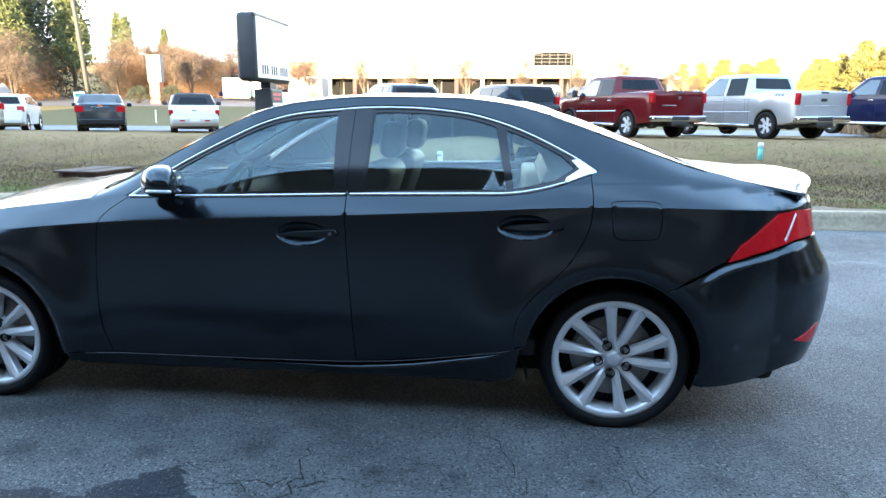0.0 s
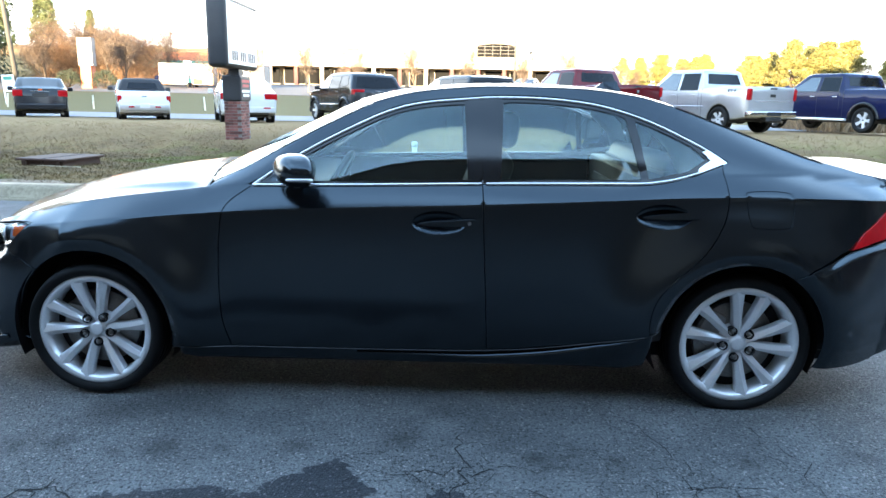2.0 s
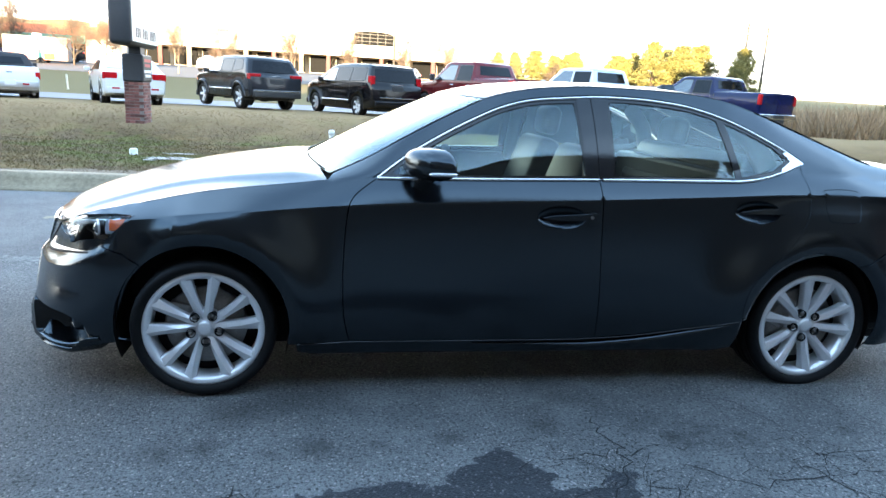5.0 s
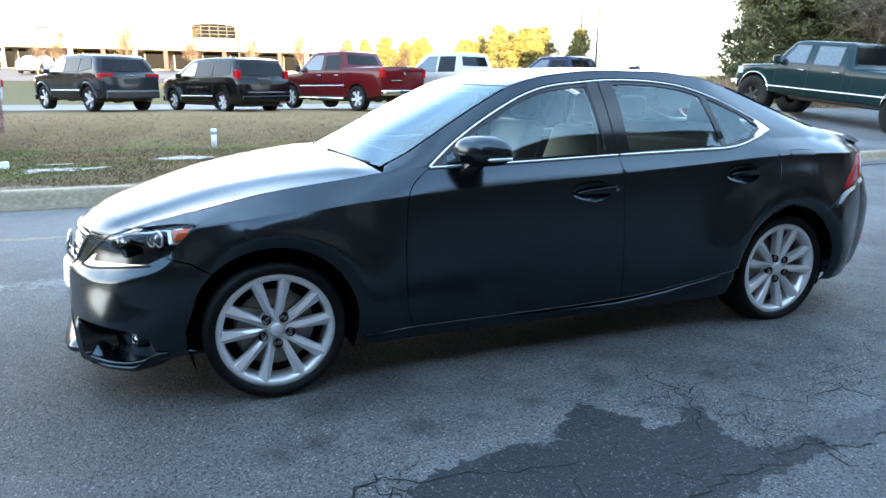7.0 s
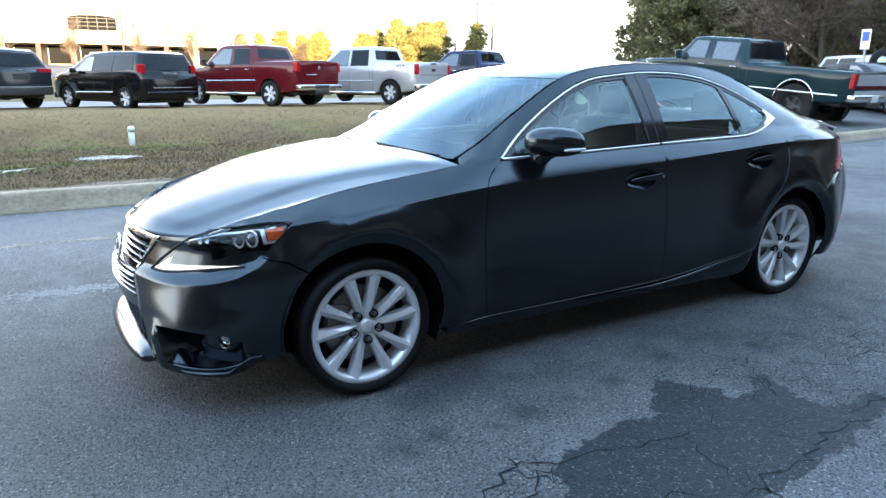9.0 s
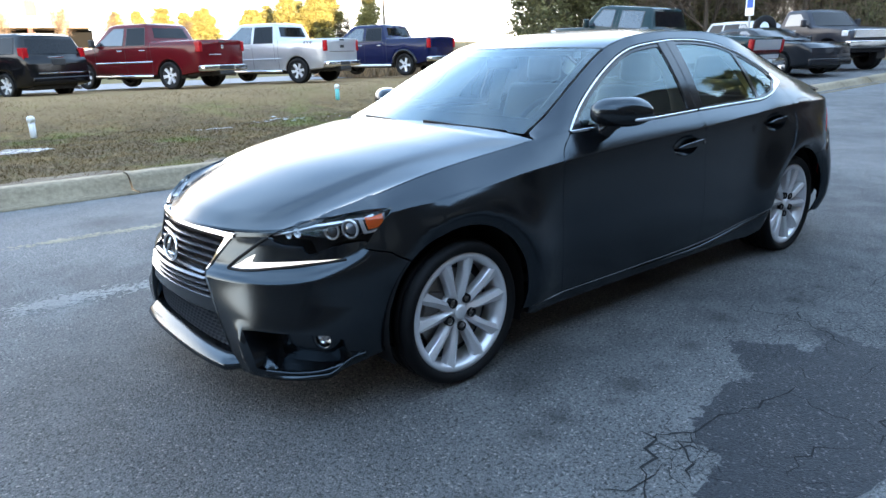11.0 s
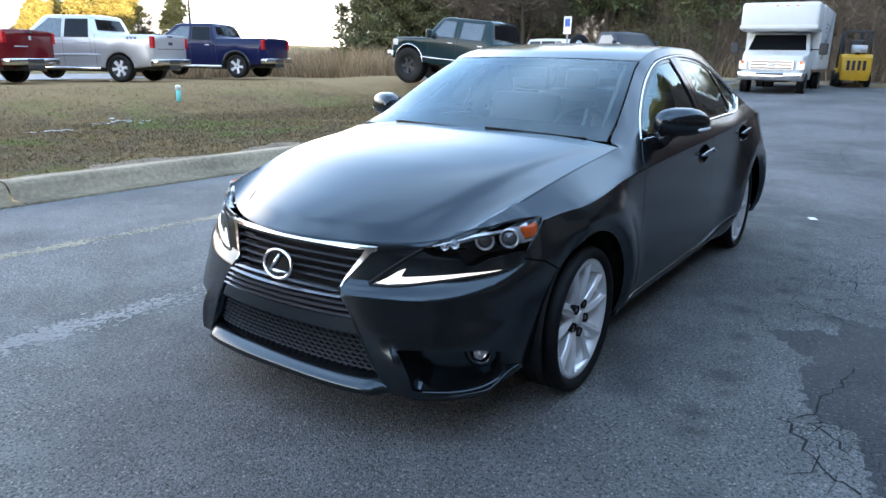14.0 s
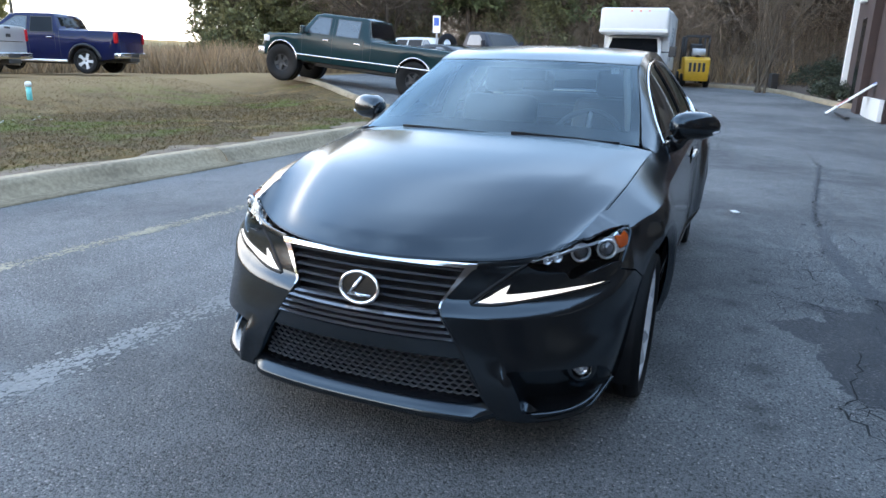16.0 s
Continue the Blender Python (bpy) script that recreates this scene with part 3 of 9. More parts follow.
rail_z = spline([-0.9, -0.75, -0.58, -0.43, -0.28, -0.19, -0.06, 0.06, 0.35, 0.69, 0.95, 1.13, 1.355, 1.58, 1.75, 1.9, 2.05],
                [0.945, 1.012, 1.108, 1.188, 1.262, 1.302, 1.338, 1.358, 1.378, 1.375, 1.348, 1.302, 1.222, 1.142, 1.085, 1.050, 1.020])
rail_y = spline([-0.9, -0.7, -0.5, -0.2, 0.3, 0.7, 1.0, 1.35, 1.75, 2.05], [0.695, 0.665, 0.625, 0.568, 0.552, 0.556, 0.568, 0.598, 0.628, 0.640])
HUB_Z, AXLE, FACE = 0.312, 1.4, 0.845
nose_x = spline([0.12, 0.18, 0.25, 0.42, 0.55, 0.62, 0.68, 0.74, 0.80], [2.20, 2.225, 2.235, 2.245, 2.238, 2.222, 2.194, 2.120, 2.05])
nose_n = spline([0.12, 0.30, 0.50, 0.62, 0.70, 0.80], [2.9, 2.5, 1.9, 1.78, 1.95, 2.0])
tail_x = spline([0.12, 0.25, 0.45, 0.60, 0.66, 0.72, 0.80, 0.92, 1.00, 1.10], [2.28, 2.37, 2.425, 2.440, 2.425, 2.390, 2.352, 2.330, 2.330, 2.25])
NOSE0, TAIL0 = -1.70, 1.85


def front_flare(x, z, zw):
    """Swell of the front fender over its wheel, running up over the shoulder."""
    r = math.hypot(x + AXLE, z - HUB_Z)
    if r > 0.8 or x < NOSE0:
        return 0.0
    e = math.exp(-((r - 0.40) / (0.055 if r < 0.40 else 0.135)) ** 2)
    t = min(1.0, max(0.0, (zw - z) / 0.12))
    return 0.046 * e * t * t * (3 - 2 * t) * (1 if z > 0.3 else max(0.0, z / 0.3)) * min(1.0, (x - NOSE0) / 0.20) ** 2


def flank_y(x, z):
    zc, yc, zw, yw = crease_z(x), crease_y(x), waist_z(x), waist_y(x)
    if z <= zc:
        b = base_y(x)
        y = b + (yc - b) * ((z - 0.5) / (zc - 0.5)) ** 2 if z > 0.5 else b - 0.055 * ((0.5 - z) / 0.35) ** 2
        r = math.hypot(x - AXLE, z - HUB_Z)
        if r < 0.8:
            y += 0.062 * math.exp(-((r - 0.40) / (0.055 if r < 0.40 else 0.17)) ** 2) * math.sin(min(1.0, max(0.0, (zc - z) / 0.10)) * math.pi / 2) ** 1.3 * (1 if z > 0.3 else max(0, z / 0.3))
        return y + front_flare(x, z, zw)
    if z <= zw or x < -0.9:
        t = (z - zc) / max(zw - zc, 0.01)
        return yc + (yw - yc) * (0.80 * t + 0.20 * t * t) + front_flare(x, z, zw)
    zr, yr = rail_z(x), rail_y(x)
    t = (z - zw) / max(zr - zw, 0.02)
    return yw + (yr - yw) * (0.66 * t + 0.34 * t * t)


def shelf(u, z):
    """The ledge under the head lamps."""
    zc = 0.505 + 0.10 * min(1.0, max(0.0, (u + 2.45) / 0.6)) ** 2
    t = min(1.0, max(0.0, (z - zc) / 0.045))
    fade = min(1.0, max(0.0, (-1.75 - u) / 0.15))
    return 0.034 * t * t * (3 - 2 * t) * fade


def nose_turn(th, z, dip=0.0):
    """How far forward and how wide the nose is, th from the flank (0) to the middle; it leaves the flank on the flank's own taper."""
    n, wide = nose_n(z), flank_y(NOSE0, z)
    n = max(n, n + (2.05 - n) * (1 - min(1.0, th / 0.75)))
    dx = (nose_x(z) + NOSE0 - dip) * math.sin(th) ** (2 / n)
    taper = min(0.6, max(0.0, (flank_y(NOSE0 + 0.02, z) - wide) / 0.02))
    return dx, wide * max(math.cos(th), 0) ** (2 / n) - taper * 0.06 * (1 - math.exp(-dx / 0.06)) * math.cos(th)


def skin(u, z):
    """The painted outer skin: along the flank u is x; past the ends it wraps round nose and tail to the middle."""
    if u < NOSE0:
        th = min(1.0, (NOSE0 - u) / 1.3) * math.pi / 2
        dip = shelf(u, z)
        dx, y = nose_turn(th, z, dip)
        return (NOSE0 - dx, -y + 0.5 * dip * math.cos(th), z)
    if u > TAIL0:
        th = min(1.0, (u - TAIL0) / 1.3) * math.pi / 2
        x = TAIL0 + (tail_x(z) - TAIL0) * math.sin(th) ** 0.85
        return (x, -flank_y(min(x, 2.06), z) * max(math.cos(th), 0) ** 0.58, z)
    return (u, -flank_y(u, z), z)


lerp = lambda a, b, t: a + (b - a) * t


def ease(t):
    t = min(1.0, max(0.0, t))
    return t * t * (3 - 2 * t)


def bumper_skin(u, z):
    """The nose with a rib that runs from the grille's waist down to the lip, beside the fog lamp's pocket."""
    p = skin(u, z)
    y = -p[1]
    rib = 0.490 + 0.34 * (0.336 - z)
    d = 0.022 * math.exp(-abs(y - rib) / 0.040) * ease((0.375 - z) / 0.09) * ease((y - 0.40) / 0.05)
    return (p[0] - d, p[1], p[2])


bumper_top = spline([1.60, 1.66, 1.834, 1.945, 2.048, 2.14, 2.26, 2.50], [0.640, 0.648, 0.724, 0.749, 0.769, 0.797, 0.806, 0.806])


def tail_skin(u, z):
    """The rear bumper, which steps out under the tail lamp."""
    p = skin(u, z)
    d = 0.013 * ease((bumper_top(p[0]) - z) / 0.035) * ease((u - 1.66) / 0.12) * ease((2.75 - u) / 0.4)
    return (p[0], p[1] - d, p[2])


def pocket_skin(u, z):
    """The floor of the fog lamp's pocket: deep beside the rib, flush at the corner of the car."""
    p = skin(u, z)
    d = 0.120 * ease((0.795 + p[1]) / 0.085)
    return (p[0] + d, p[1] + 0.20 * d, p[2])


def nu(y, z):
    """u on the nose for a half-width y."""
    lo, hi = 0.0, math.pi / 2
    for k in range(22):
        th = (lo + hi) / 2
        lo, hi = (th, hi) if nose_turn(th, z)[1] > y else (lo, th)
    return NOSE0 - 1.3 * lo * 2 / math.pi


def tu(x, z):
    """u on the tail for a place x."""
    return x if x < TAIL0 else TAIL0 + 1.3 * math.asin(min(1.0, ((x - TAIL0) / (tail_x(z) - TAIL0)) ** (1 / 0.85))) * 2 / math.pi


def ny(*pairs):
    return [(nu(y, z), z) for y, z in pairs]


def nx(x, z):
    """u on the nose for a place x."""
    lo, hi = -3.0, NOSE0
    for k in range(40):
        mid = (lo + hi) / 2
        lo, hi = (mid, hi) if skin(mid, z)[0] < x else (lo, mid)
    return lo


def arc(cx, cz, r, a0, a1, n=20):
    return [(cx + r * math.cos(radians(a0 + (a1 - a0) * k / n)), cz + r * math.sin(radians(a0 + (a1 - a0) * k / n))) for k in range(n + 1)]


def hood_front(y):
    return 0.676 + 0.062 * (min(y, 0.642) / 0.642) ** 7


def tail_place(u):
    x = u
    for k in range(4):
        x = u if u < TAIL0 else TAIL0 + (tail_x(crease_z(min(x, 2.06))) - TAIL0) * math.sin(min(1.0, (u - TAIL0) / 1.3) * math.pi / 2) ** 0.85
    return x


CREASE = [[(u, crease_z(min(tail_place(u), 2.06)) + dz) for u in list(np.linspace(-1.69, 1.84, 80)) + list(np.linspace(1.86, 2.14, 14))] for dz in (-0.012, -0.004, 0.004, 0.012)]
LEDGE = [[(u, 0.505 + 0.10 * min(1.0, max(0.0, (u + 2.45) / 0.6)) ** 2 + dz) for u in np.linspace(-2.99, -1.75, 60)] for dz in (-0.006, 0.006, 0.022, 0.038, 0.052)]
car = thing("sedan", "matte dark blue-black four-door sedan with silver alloy wheels on grey asphalt", "car")
SILL = smoothed([(-1.02, 0.238), (-0.3, 0.240), (0.32, 0.250), (0.70, 0.288), (1.035, 0.365)], 6)
DOORCUT = smoothed([(-0.700, 0.943), (-0.790, 0.875), (-0.820, 0.800), (-0.833, 0.60), (-0.828, 0.38), (-0.80, 0.239)], 5)
BCUT = [(0.285, 1.345), (0.285, 0.97), (0.297, 0.70), (0.312, 0.45), (0.322, 0.250)]
REARCUT = smoothed([(1.300, 1.075), (1.305, 0.96), (1.285, 0.85), (1.205, 0.715), (1.10, 0.61), (1.025, 0.52), (1.000, 0.43), (1.005, 0.352)], 5)
FA, RA = 0.347, 0.354
fz = lambda x: HUB_Z + math.sqrt(max(FA ** 2 - (x + AXLE) ** 2, 0))
GTOP = smoothed([(-0.695, 0.944), (-0.565, 1.036), (-0.426, 1.118), (-0.284, 1.191), (-0.138, 1.257), (0.01, 1.297), (0.209, 1.318), (0.355, 1.328),
                 (0.562, 1.326), (0.763, 1.306), (0.911, 1.270), (1.033, 1.226), (1.151, 1.171), (1.244, 1.122), (1.318, 1.074)], 4)
GLOW = smoothed([(1.318, 1.074), (1.16, 1.022), (0.997, 0.990), (0.80, 0.982), (0.3, 0.972), (-0.2, 0.957), (-0.695, 0.944)], 4)
HEAD_OUT = smoothed([(-1.672, 0.758), (-1.745, 0.717), (-1.815, 0.676), (-1.880, 0.634)], 3)
HEAD_LOW = smoothed([(-1.880, 0.634), *ny((0.788, 0.658), (0.765, 0.658), (0.722, 0.643), (0.686, 0.625), (0.661, 0.620), (0.648, 0.629), (0.637, 0.643), (0.590, 0.645), (0.553, 0.652), (0.525, 0.668))], 3)
HEAD_TOP = smoothed([*ny((0.525, 0.668), (0.555, 0.687), (0.596, 0.708), (0.640, 0.728)), (-1.672, 0.758)], 4)
for s in (1, -1):
    # fender, from head lamp to door, with the wheel opening
    hood_edge = [(x, waist_z(x) - 0.0012) for x in np.linspace(-1.66, -0.9, 14)]
    fender = [(-1.72, 0.6085)] + arc(-AXLE, HUB_Z, FA, 133.5, -14, 22) + [(-1.03, 0.232)] + [(-1.02, 0.238), (-0.80, 0.239)] + DOORCUT[::-1][1:] + [(-0.716, 0.9510)] + [(x, waist_z(x) + 0.0030) for x in (-0.75, -0.79, -0.83, -0.87, -0.9)] + hood_edge[::-1][1:] + [(nu(waist_y(x), waist_z(x) - 0.004), waist_z(x) - 0.004) for x in (-1.73, -1.79, -1.84, -1.875)] + [(u, z + 0.004) for u, z in HEAD_TOP[12:-1]] + HEAD_OUT
    sheet("fender", skin, fender, SATIN, car, side=s, gap=0.0022, lines=CREASE, step=0.028)
    sheet("fender_bridge", skin, [(-1.02, 0.885), (-0.72, 0.915), (-0.60, 0.965), (-0.60, 1.02), (-0.80, 0.970), (-0.895, 0.936), (-1.02, 0.905)], SATIN, car, side=s, off=-0.007, thick=0.004, step=0.03)
    # doors with their frames
    front = DOORCUT + [(-0.5, 0.2395), (0.0, 0.243)] + BCUT[::-1]
    front_out = [(-0.700, 0.943)] + DOORCUT[1:] + [(-0.3, 0.240), (0.1, 0.244)] + BCUT[::-1][:-1] + [(0.285, 0.972), (-0.2, 0.957)]
    rear_out = [(0.285, 0.972)] + BCUT[1:] + [(0.50, 0.266), (0.70, 0.288), (0.87, 0.324)] + REARCUT[::-1] + [p for p in GLOW if 0.285 < p[0] < 1.29]
    cups = [[(x0 - 0.030 + 0.112 * math.cos(a), z0 - 0.004 + 0.052 * math.sin(a)) for a in np.linspace(0, 2 * math.pi, 32, endpoint=False)] for x0, z0 in ((0.135, 0.815), (1.065, 0.862))]
    fd = sheet("front_door", skin, front_out, SATIN, car, holes=[cups[0]], side=s, gap=0.0022, lines=CREASE, step=0.03)
    rd = sheet("rear_door", skin, rear_out, SATIN, car, holes=[cups[1]], side=s, gap=0.0022, lines=CREASE, step=0.03)
    # quarter panel with the rear pillar, and the pillar strip over the windows
    fuel = smoothed([(1.395, 0.965), (1.545, 0.965), (1.575, 0.935), (1.565, 0.85), (1.54, 0.825), (1.41, 0.825), (1.385, 0.85), (1.378, 0.94)], 4, True)
    quarter = [p for p in REARCUT if p[1] > 0.36] + [(1.038, 0.368)] + arc(AXLE, HUB_Z, RA, 172, 57, 18) + [(1.66, 0.655), (1.832, 0.735), (tu(1.892, 0.799), 0.799), (tu(1.982, 0.862), 0.862), (tu(2.062, 0.918), 0.918)] + \
        [(tu(2.10, 0.95), 0.950), (tu(2.16, 0.985), 0.985)] + [(x, rail_z(x) + 0.002) for x in (2.0, 1.9, 1.8, 1.7, 1.58, 1.45, 1.3, 1.15, 1.0)] + [(x, rail_z(x) - 0.002) for x in (0.8, 0.6, 0.35, 0.1, -0.06, -0.19, -0.28, -0.43, -0.58, -0.75, -0.88)] + \
        [(-0.9, waist_z(-0.9) - 0.0002)] + [(x, waist_z(x) - 0.0002) for x in (-0.87, -0.83, -0.79, -0.75)] + [(-0.715, 0.9490)] + [(x, z + 0.012) for x, z in GTOP[1:-1]] + [(1.335, 1.077)]
    sheet("quarter_panel", skin, quarter, SATIN, car, side=s, gap=0.0015, holes=[shrunk(fuel, -0.002)], lines=CREASE, step=0.019)
    sheet("fuel_door", skin, fuel, SATIN, car, side=s, gap=0.001, step=0.03)
    # glazing: black surround, chrome line, panes
    inner_top = [(x, z - 0.016) for x, z in GTOP[2:-2]]
    pane_f = [(-0.615, 0.966)] + [p for p in inner_top if p[0] < 0.20] + [(0.205, 1.300), (0.222, 0.988)] + [(0.0, 0.982), (-0.3, 0.972)]
    pane_r = [(0.362, 0.992), (0.375, 1.308)] + [p for p in inner_top if 0.40 < p[0] < 0.90] + [(0.905, 1.252), (0.955, 1.004), (0.8, 1.000), (0.5, 0.996)]
    pane_q = [(0.985, 1.008), (0.945, 1.242)] + [p for p in inner_top if 0.96 < p[0] < 1.2] + [(1.235, 1.092), (1.15, 1.040)]
    surround = GTOP[:-1] + GLOW[:-1]
    sh = sheet("window_surround", skin, surround, TRIM, car, side=s, off=-0.004, gap=0.003, step=0.04, holes=[pane_f, pane_r, pane_q])
    for nm, pn, own in (("front_side_glass", pane_f, fd), ("rear_side_glass", pane_r, rd), ("quarter_glass", pane_q, sh)):
        g = sheet(nm, skin, pn, GLASS, own, side=s, off=-0.008, gap=-0.004, thick=0, step=0.06)
        g.visible_shadow = False
    sheet("pillar_cover", skin, [(0.225, 0.985), (0.215, 1.318), (0.282, 1.324), (0.282, 0.978)], TRIM, fd, side=s, off=0.001, step=0.05, thick=0.008)
    sheet("pillar_cover", skin, [(0.289, 0.980), (0.289, 1.324), (0.368, 1.324), (0.352, 0.985)], TRIM, rd, side=s, off=0.001, step=0.05, thick=0.008)
    ribbon("chrome_strip", skin, [(x, z + 0.003) for x, z in GTOP], 0.0095, CHROME, car, off=0.001, side=s)
    for own, a, b in ((fd, -0.70, 0.281), (rd, 0.289, 1.30)):
        ribbon("chrome_strip", skin, sorted([p for p in GLOW if a < p[0] < b] + [(b, np.interp(b, [p[0] for p in GLOW[::-1]], [p[1] for p in GLOW[::-1]]))]), 0.0085, CHROME, own, off=0.006, side=s)
    sheet("chrome_corner", skin, [(1.19, 1.030), (1.325, 1.074), (1.245, 1.124), (1.22, 1.118), (1.255, 1.085), (1.20, 1.052)], CHROME, car, side=s, off=0.003, step=0.03)
    # rocker: a blade that climbs to the rear wheel
    rocker = [(-1.03, 0.232)] + [(x, z - 0.006) for x, z in SILL[1:]] + [(1.025, 0.30), (1.00, 0.20), (0.9, 0.172), (-0.95, 0.172), (-1.02, 0.19)]
    sheet("rocker_panel", skin, rocker, SATIN, car, side=s, off=-0.012, step=0.03)
    blade = smoothed([(-0.25, 0.219), (0.1, 0.221), (0.33, 0.226), (0.62, 0.256), (0.85, 0.304), (1.02, 0.358)], 6)
    P = []
    for k, (bx, bz) in enumerate(blade):
        w = math.sin(math.pi * min(1.0, 0.02 + 0.98 * k / (len(blade) - 1)) ** 1.3) ** 0.8
        for dz, out in ((0.010 * w, -0.013), (0.002 * w, -0.004 + 0.006 * w), (-0.010 * w, -0.010 + 0.024 * w), (-0.016 * w, -0.010 + 0.022 * w), (-0.020 * w, -0.016)):
            P.append((bx, s * (-flank_y(bx, bz) - out), bz + dz))
    part("rocker_blade", mesh_of("rocker_blade", P, [(5 * k + q, 5 * k + q + 1, 5 * k + 6 + q, 5 * k + 5 + q) for k in range(len(blade) - 1) for q in range(4)]), SATIN, car)
    ribbon("sill_trim", skin, [(x, z - 0.003) for x, z in SILL], 0.0030, TRIM, car, off=0.0030, side=s)
    # handles in their cups
    for own, x0, z0, keyed, cup in ((fd, 0.135, 0.815, True, cups[0]), (rd, 1.065, 0.862, False, cups[1])):
        sk = lambda u, v, x0=x0, z0=z0: tuple(np.array(skin(u, v)) + (0, 0.030 * max(0.0, 1 - ((u - x0 + 0.03) / 0.112) ** 2 - ((v - z0 + 0.004) / 0.052) ** 2) ** 0.6, 0))
        sheet("handle_cup", sk, cup, SATIN, own, side=s, thick=0, step=0.010)
        bar = [(x0 - 0.120, z0 - 0.006), (x0 - 0.06, z0 + 0.006), (x0 + 0.04, z0 + 0.013), (x0 + 0.118, z0 + 0.017), (x0 + 0.112, z0 - 0.010), (x0 + 0.04, z0 - 0.013), (x0 - 0.05, z0 - 0.013)]
        hb = sheet("handle", skin, smoothed(bar, 3, True), SATIN, own, side=s, off=0.026, thick=0.018, step=0.01)
        if keyed and s > 0:
            yk = -flank_y(x0 + 0.097, z0 + 0.003) - 0.027
            part("lock_barrel", tube([(x0 + 0.097, yk, z0 + 0.003), (x0 + 0.097, yk - 0.004, z0 + 0.003)], 0.0075, 14), STEEL, hb)
    # rear wing of the bumper and the tail lamp
    bump = arc(AXLE, HUB_Z, RA, 57, -22, 12) + [(1.74, 0.205), (tu(2.0, 0.222), 0.222), (tu(2.15, 0.262), 0.262), (TAIL0 + 1.3, 0.262), (TAIL0 + 1.3, 0.80), (tu(2.26, 0.806), 0.806), (tu(2.14, 0.797), 0.797), (tu(2.048, 0.769), 0.769), (tu(1.945, 0.749), 0.749), (1.834, 0.724), (1.66, 0.648)]
    sheet("rear_bumper", tail_skin, bump, SATIN, car, side=s, gap=0.0015, step=0.025, lines=[[(u, bumper_top(tail_place(u)) - dz) for u in np.linspace(1.68, 2.75, 40)] for dz in (0.010, 0.020, 0.030, 0.040)])
    lamp = [(1.840, 0.731), (tu(1.945, 0.757), 0.757), (tu(2.048, 0.777), 0.777), (tu(2.14, 0.805), 0.805), (tu(2.26, 0.814), 0.814), (tu(2.26, 0.915), 0.915), (tu(2.155, 0.922), 0.922), (tu(2.066, 0.914), 0.914), (tu(1.985, 0.858), 0.858), (tu(1.895, 0.796), 0.796)]
    tl = sheet("tail_lamp", skin, lamp, REDLAMP, car, side=s, off=0.003, step=0.03, thick=0.03, label="glossy red wedge-shaped tail lamp")
    ribbon("clear_band", skin, [(tu(2.092, 0.800), 0.800), (tu(2.118, 0.855), 0.855), (tu(2.142, 0.906), 0.906)], 0.017, CLEAR, tl, off=0.003, side=s)
    sheet("reflector", tail_skin, [(tu(2.165, 0.385), 0.385), (tu(2.245, 0.362), 0.362), (tu(2.275, 0.38), 0.38), (tu(2.290, 0.440), 0.440)], REDLAMP, car, side=s, off=0.004, step=0.03)
    sheet("tail_panel", skin, [(tu(2.066, 0.922), 0.922), (tu(2.155, 0.926), 0.926), (tu(2.26, 0.919), 0.919), (tu(2.26, 0.812), 0.812), (TAIL0 + 1.3, 0.81), (TAIL0 + 1.3, 1.02), (tu(2.2, 1.02), 1.02), (tu(2.16, 0.987), 0.987), (tu(2.10, 0.952), 0.952)], SATIN, car, side=s, step=0.04)
    # front bumper wing
    low = ny((0.475, 0.170), (0.60, 0.172), (0.76, 0.190), (0.812, 0.232)) + [(-1.745, 0.245)]
    spindle = ny((0.478, 0.185), (0.437, 0.245), (0.385, 0.345), (0.330, 0.440), (0.280, 0.515), (0.272, 0.535), (0.300, 0.580), (0.340, 0.632), (0.372, 0.652))
    wing = [low[-1]] + arc(-AXLE, HUB_Z, FA, 190, 134.2, 8) + [(-1.72, 0.6060), (-1.878, 0.6305)] + [(u, z - 0.003) for u, z in HEAD_LOW[1:]] + spindle[::-1] + low[:-1]
    pocket = smoothed(ny((0.503, 0.340), (0.512, 0.325), (0.530, 0.290), (0.548, 0.245), (0.556, 0.208), (0.570, 0.197), (0.62, 0.192), (0.68, 0.190), (0.735, 0.196), (0.772, 0.222), (0.786, 0.255), (0.782, 0.295), (0.765, 0.322), (0.735, 0.336), (0.67, 0.341), (0.58, 0.343)), 3, True)
    ribs = [[(nu(0.490 + 0.34 * (0.336 - z) + dy, z), z) for z in np.linspace(0.18, 0.37, 14)] for dy in (-0.03, -0.012, 0.0, 0.010)]
    fb = sheet("front_bumper", bumper_skin, wing, SATIN, car, holes=[pocket], side=s, gap=0.0015, step=0.022, thick=0.02, lines=LEDGE + ribs)
    sheet("fog_pocket", pocket_skin, pocket, SATIN, fb, side=s, thick=0, step=0.03, label="black recess round the fog lamp")
    edge = dense(pocket, 0.02)
    P = [np.array(f(u, z)) * (1, s, 1) for f in (bumper_skin, pocket_skin) for u, z in edge]
    n = len(edge)
    part("pocket_wall", mesh_of("pocket_wall", P, [(i, (i + 1) % n, n + (i + 1) % n, n + i) for i in range(n)]), SATIN, fb)
    # blade under the pocket: a raised horn beside the rib that thins out and curls up at the corner
    P = []
    for k in range(25):
        y = lerp(0.546, 0.788, k / 24)
        top_z = 0.186 + 0.060 * math.exp(-((y - 0.570) / (0.014 if y < 0.570 else 0.040)) ** 2) + 0.060 * ease((y - 0.735) / 0.055)
        low_z = 0.168 + 0.072 * ease((y - 0.730) / 0.060)
        f, t, g = (np.array(skin(nu(min(y, 0.800), q), q)) for q in (low_z, top_z, low_z - 0.02))
        o = np.array([-0.80, -0.60, 0.0])
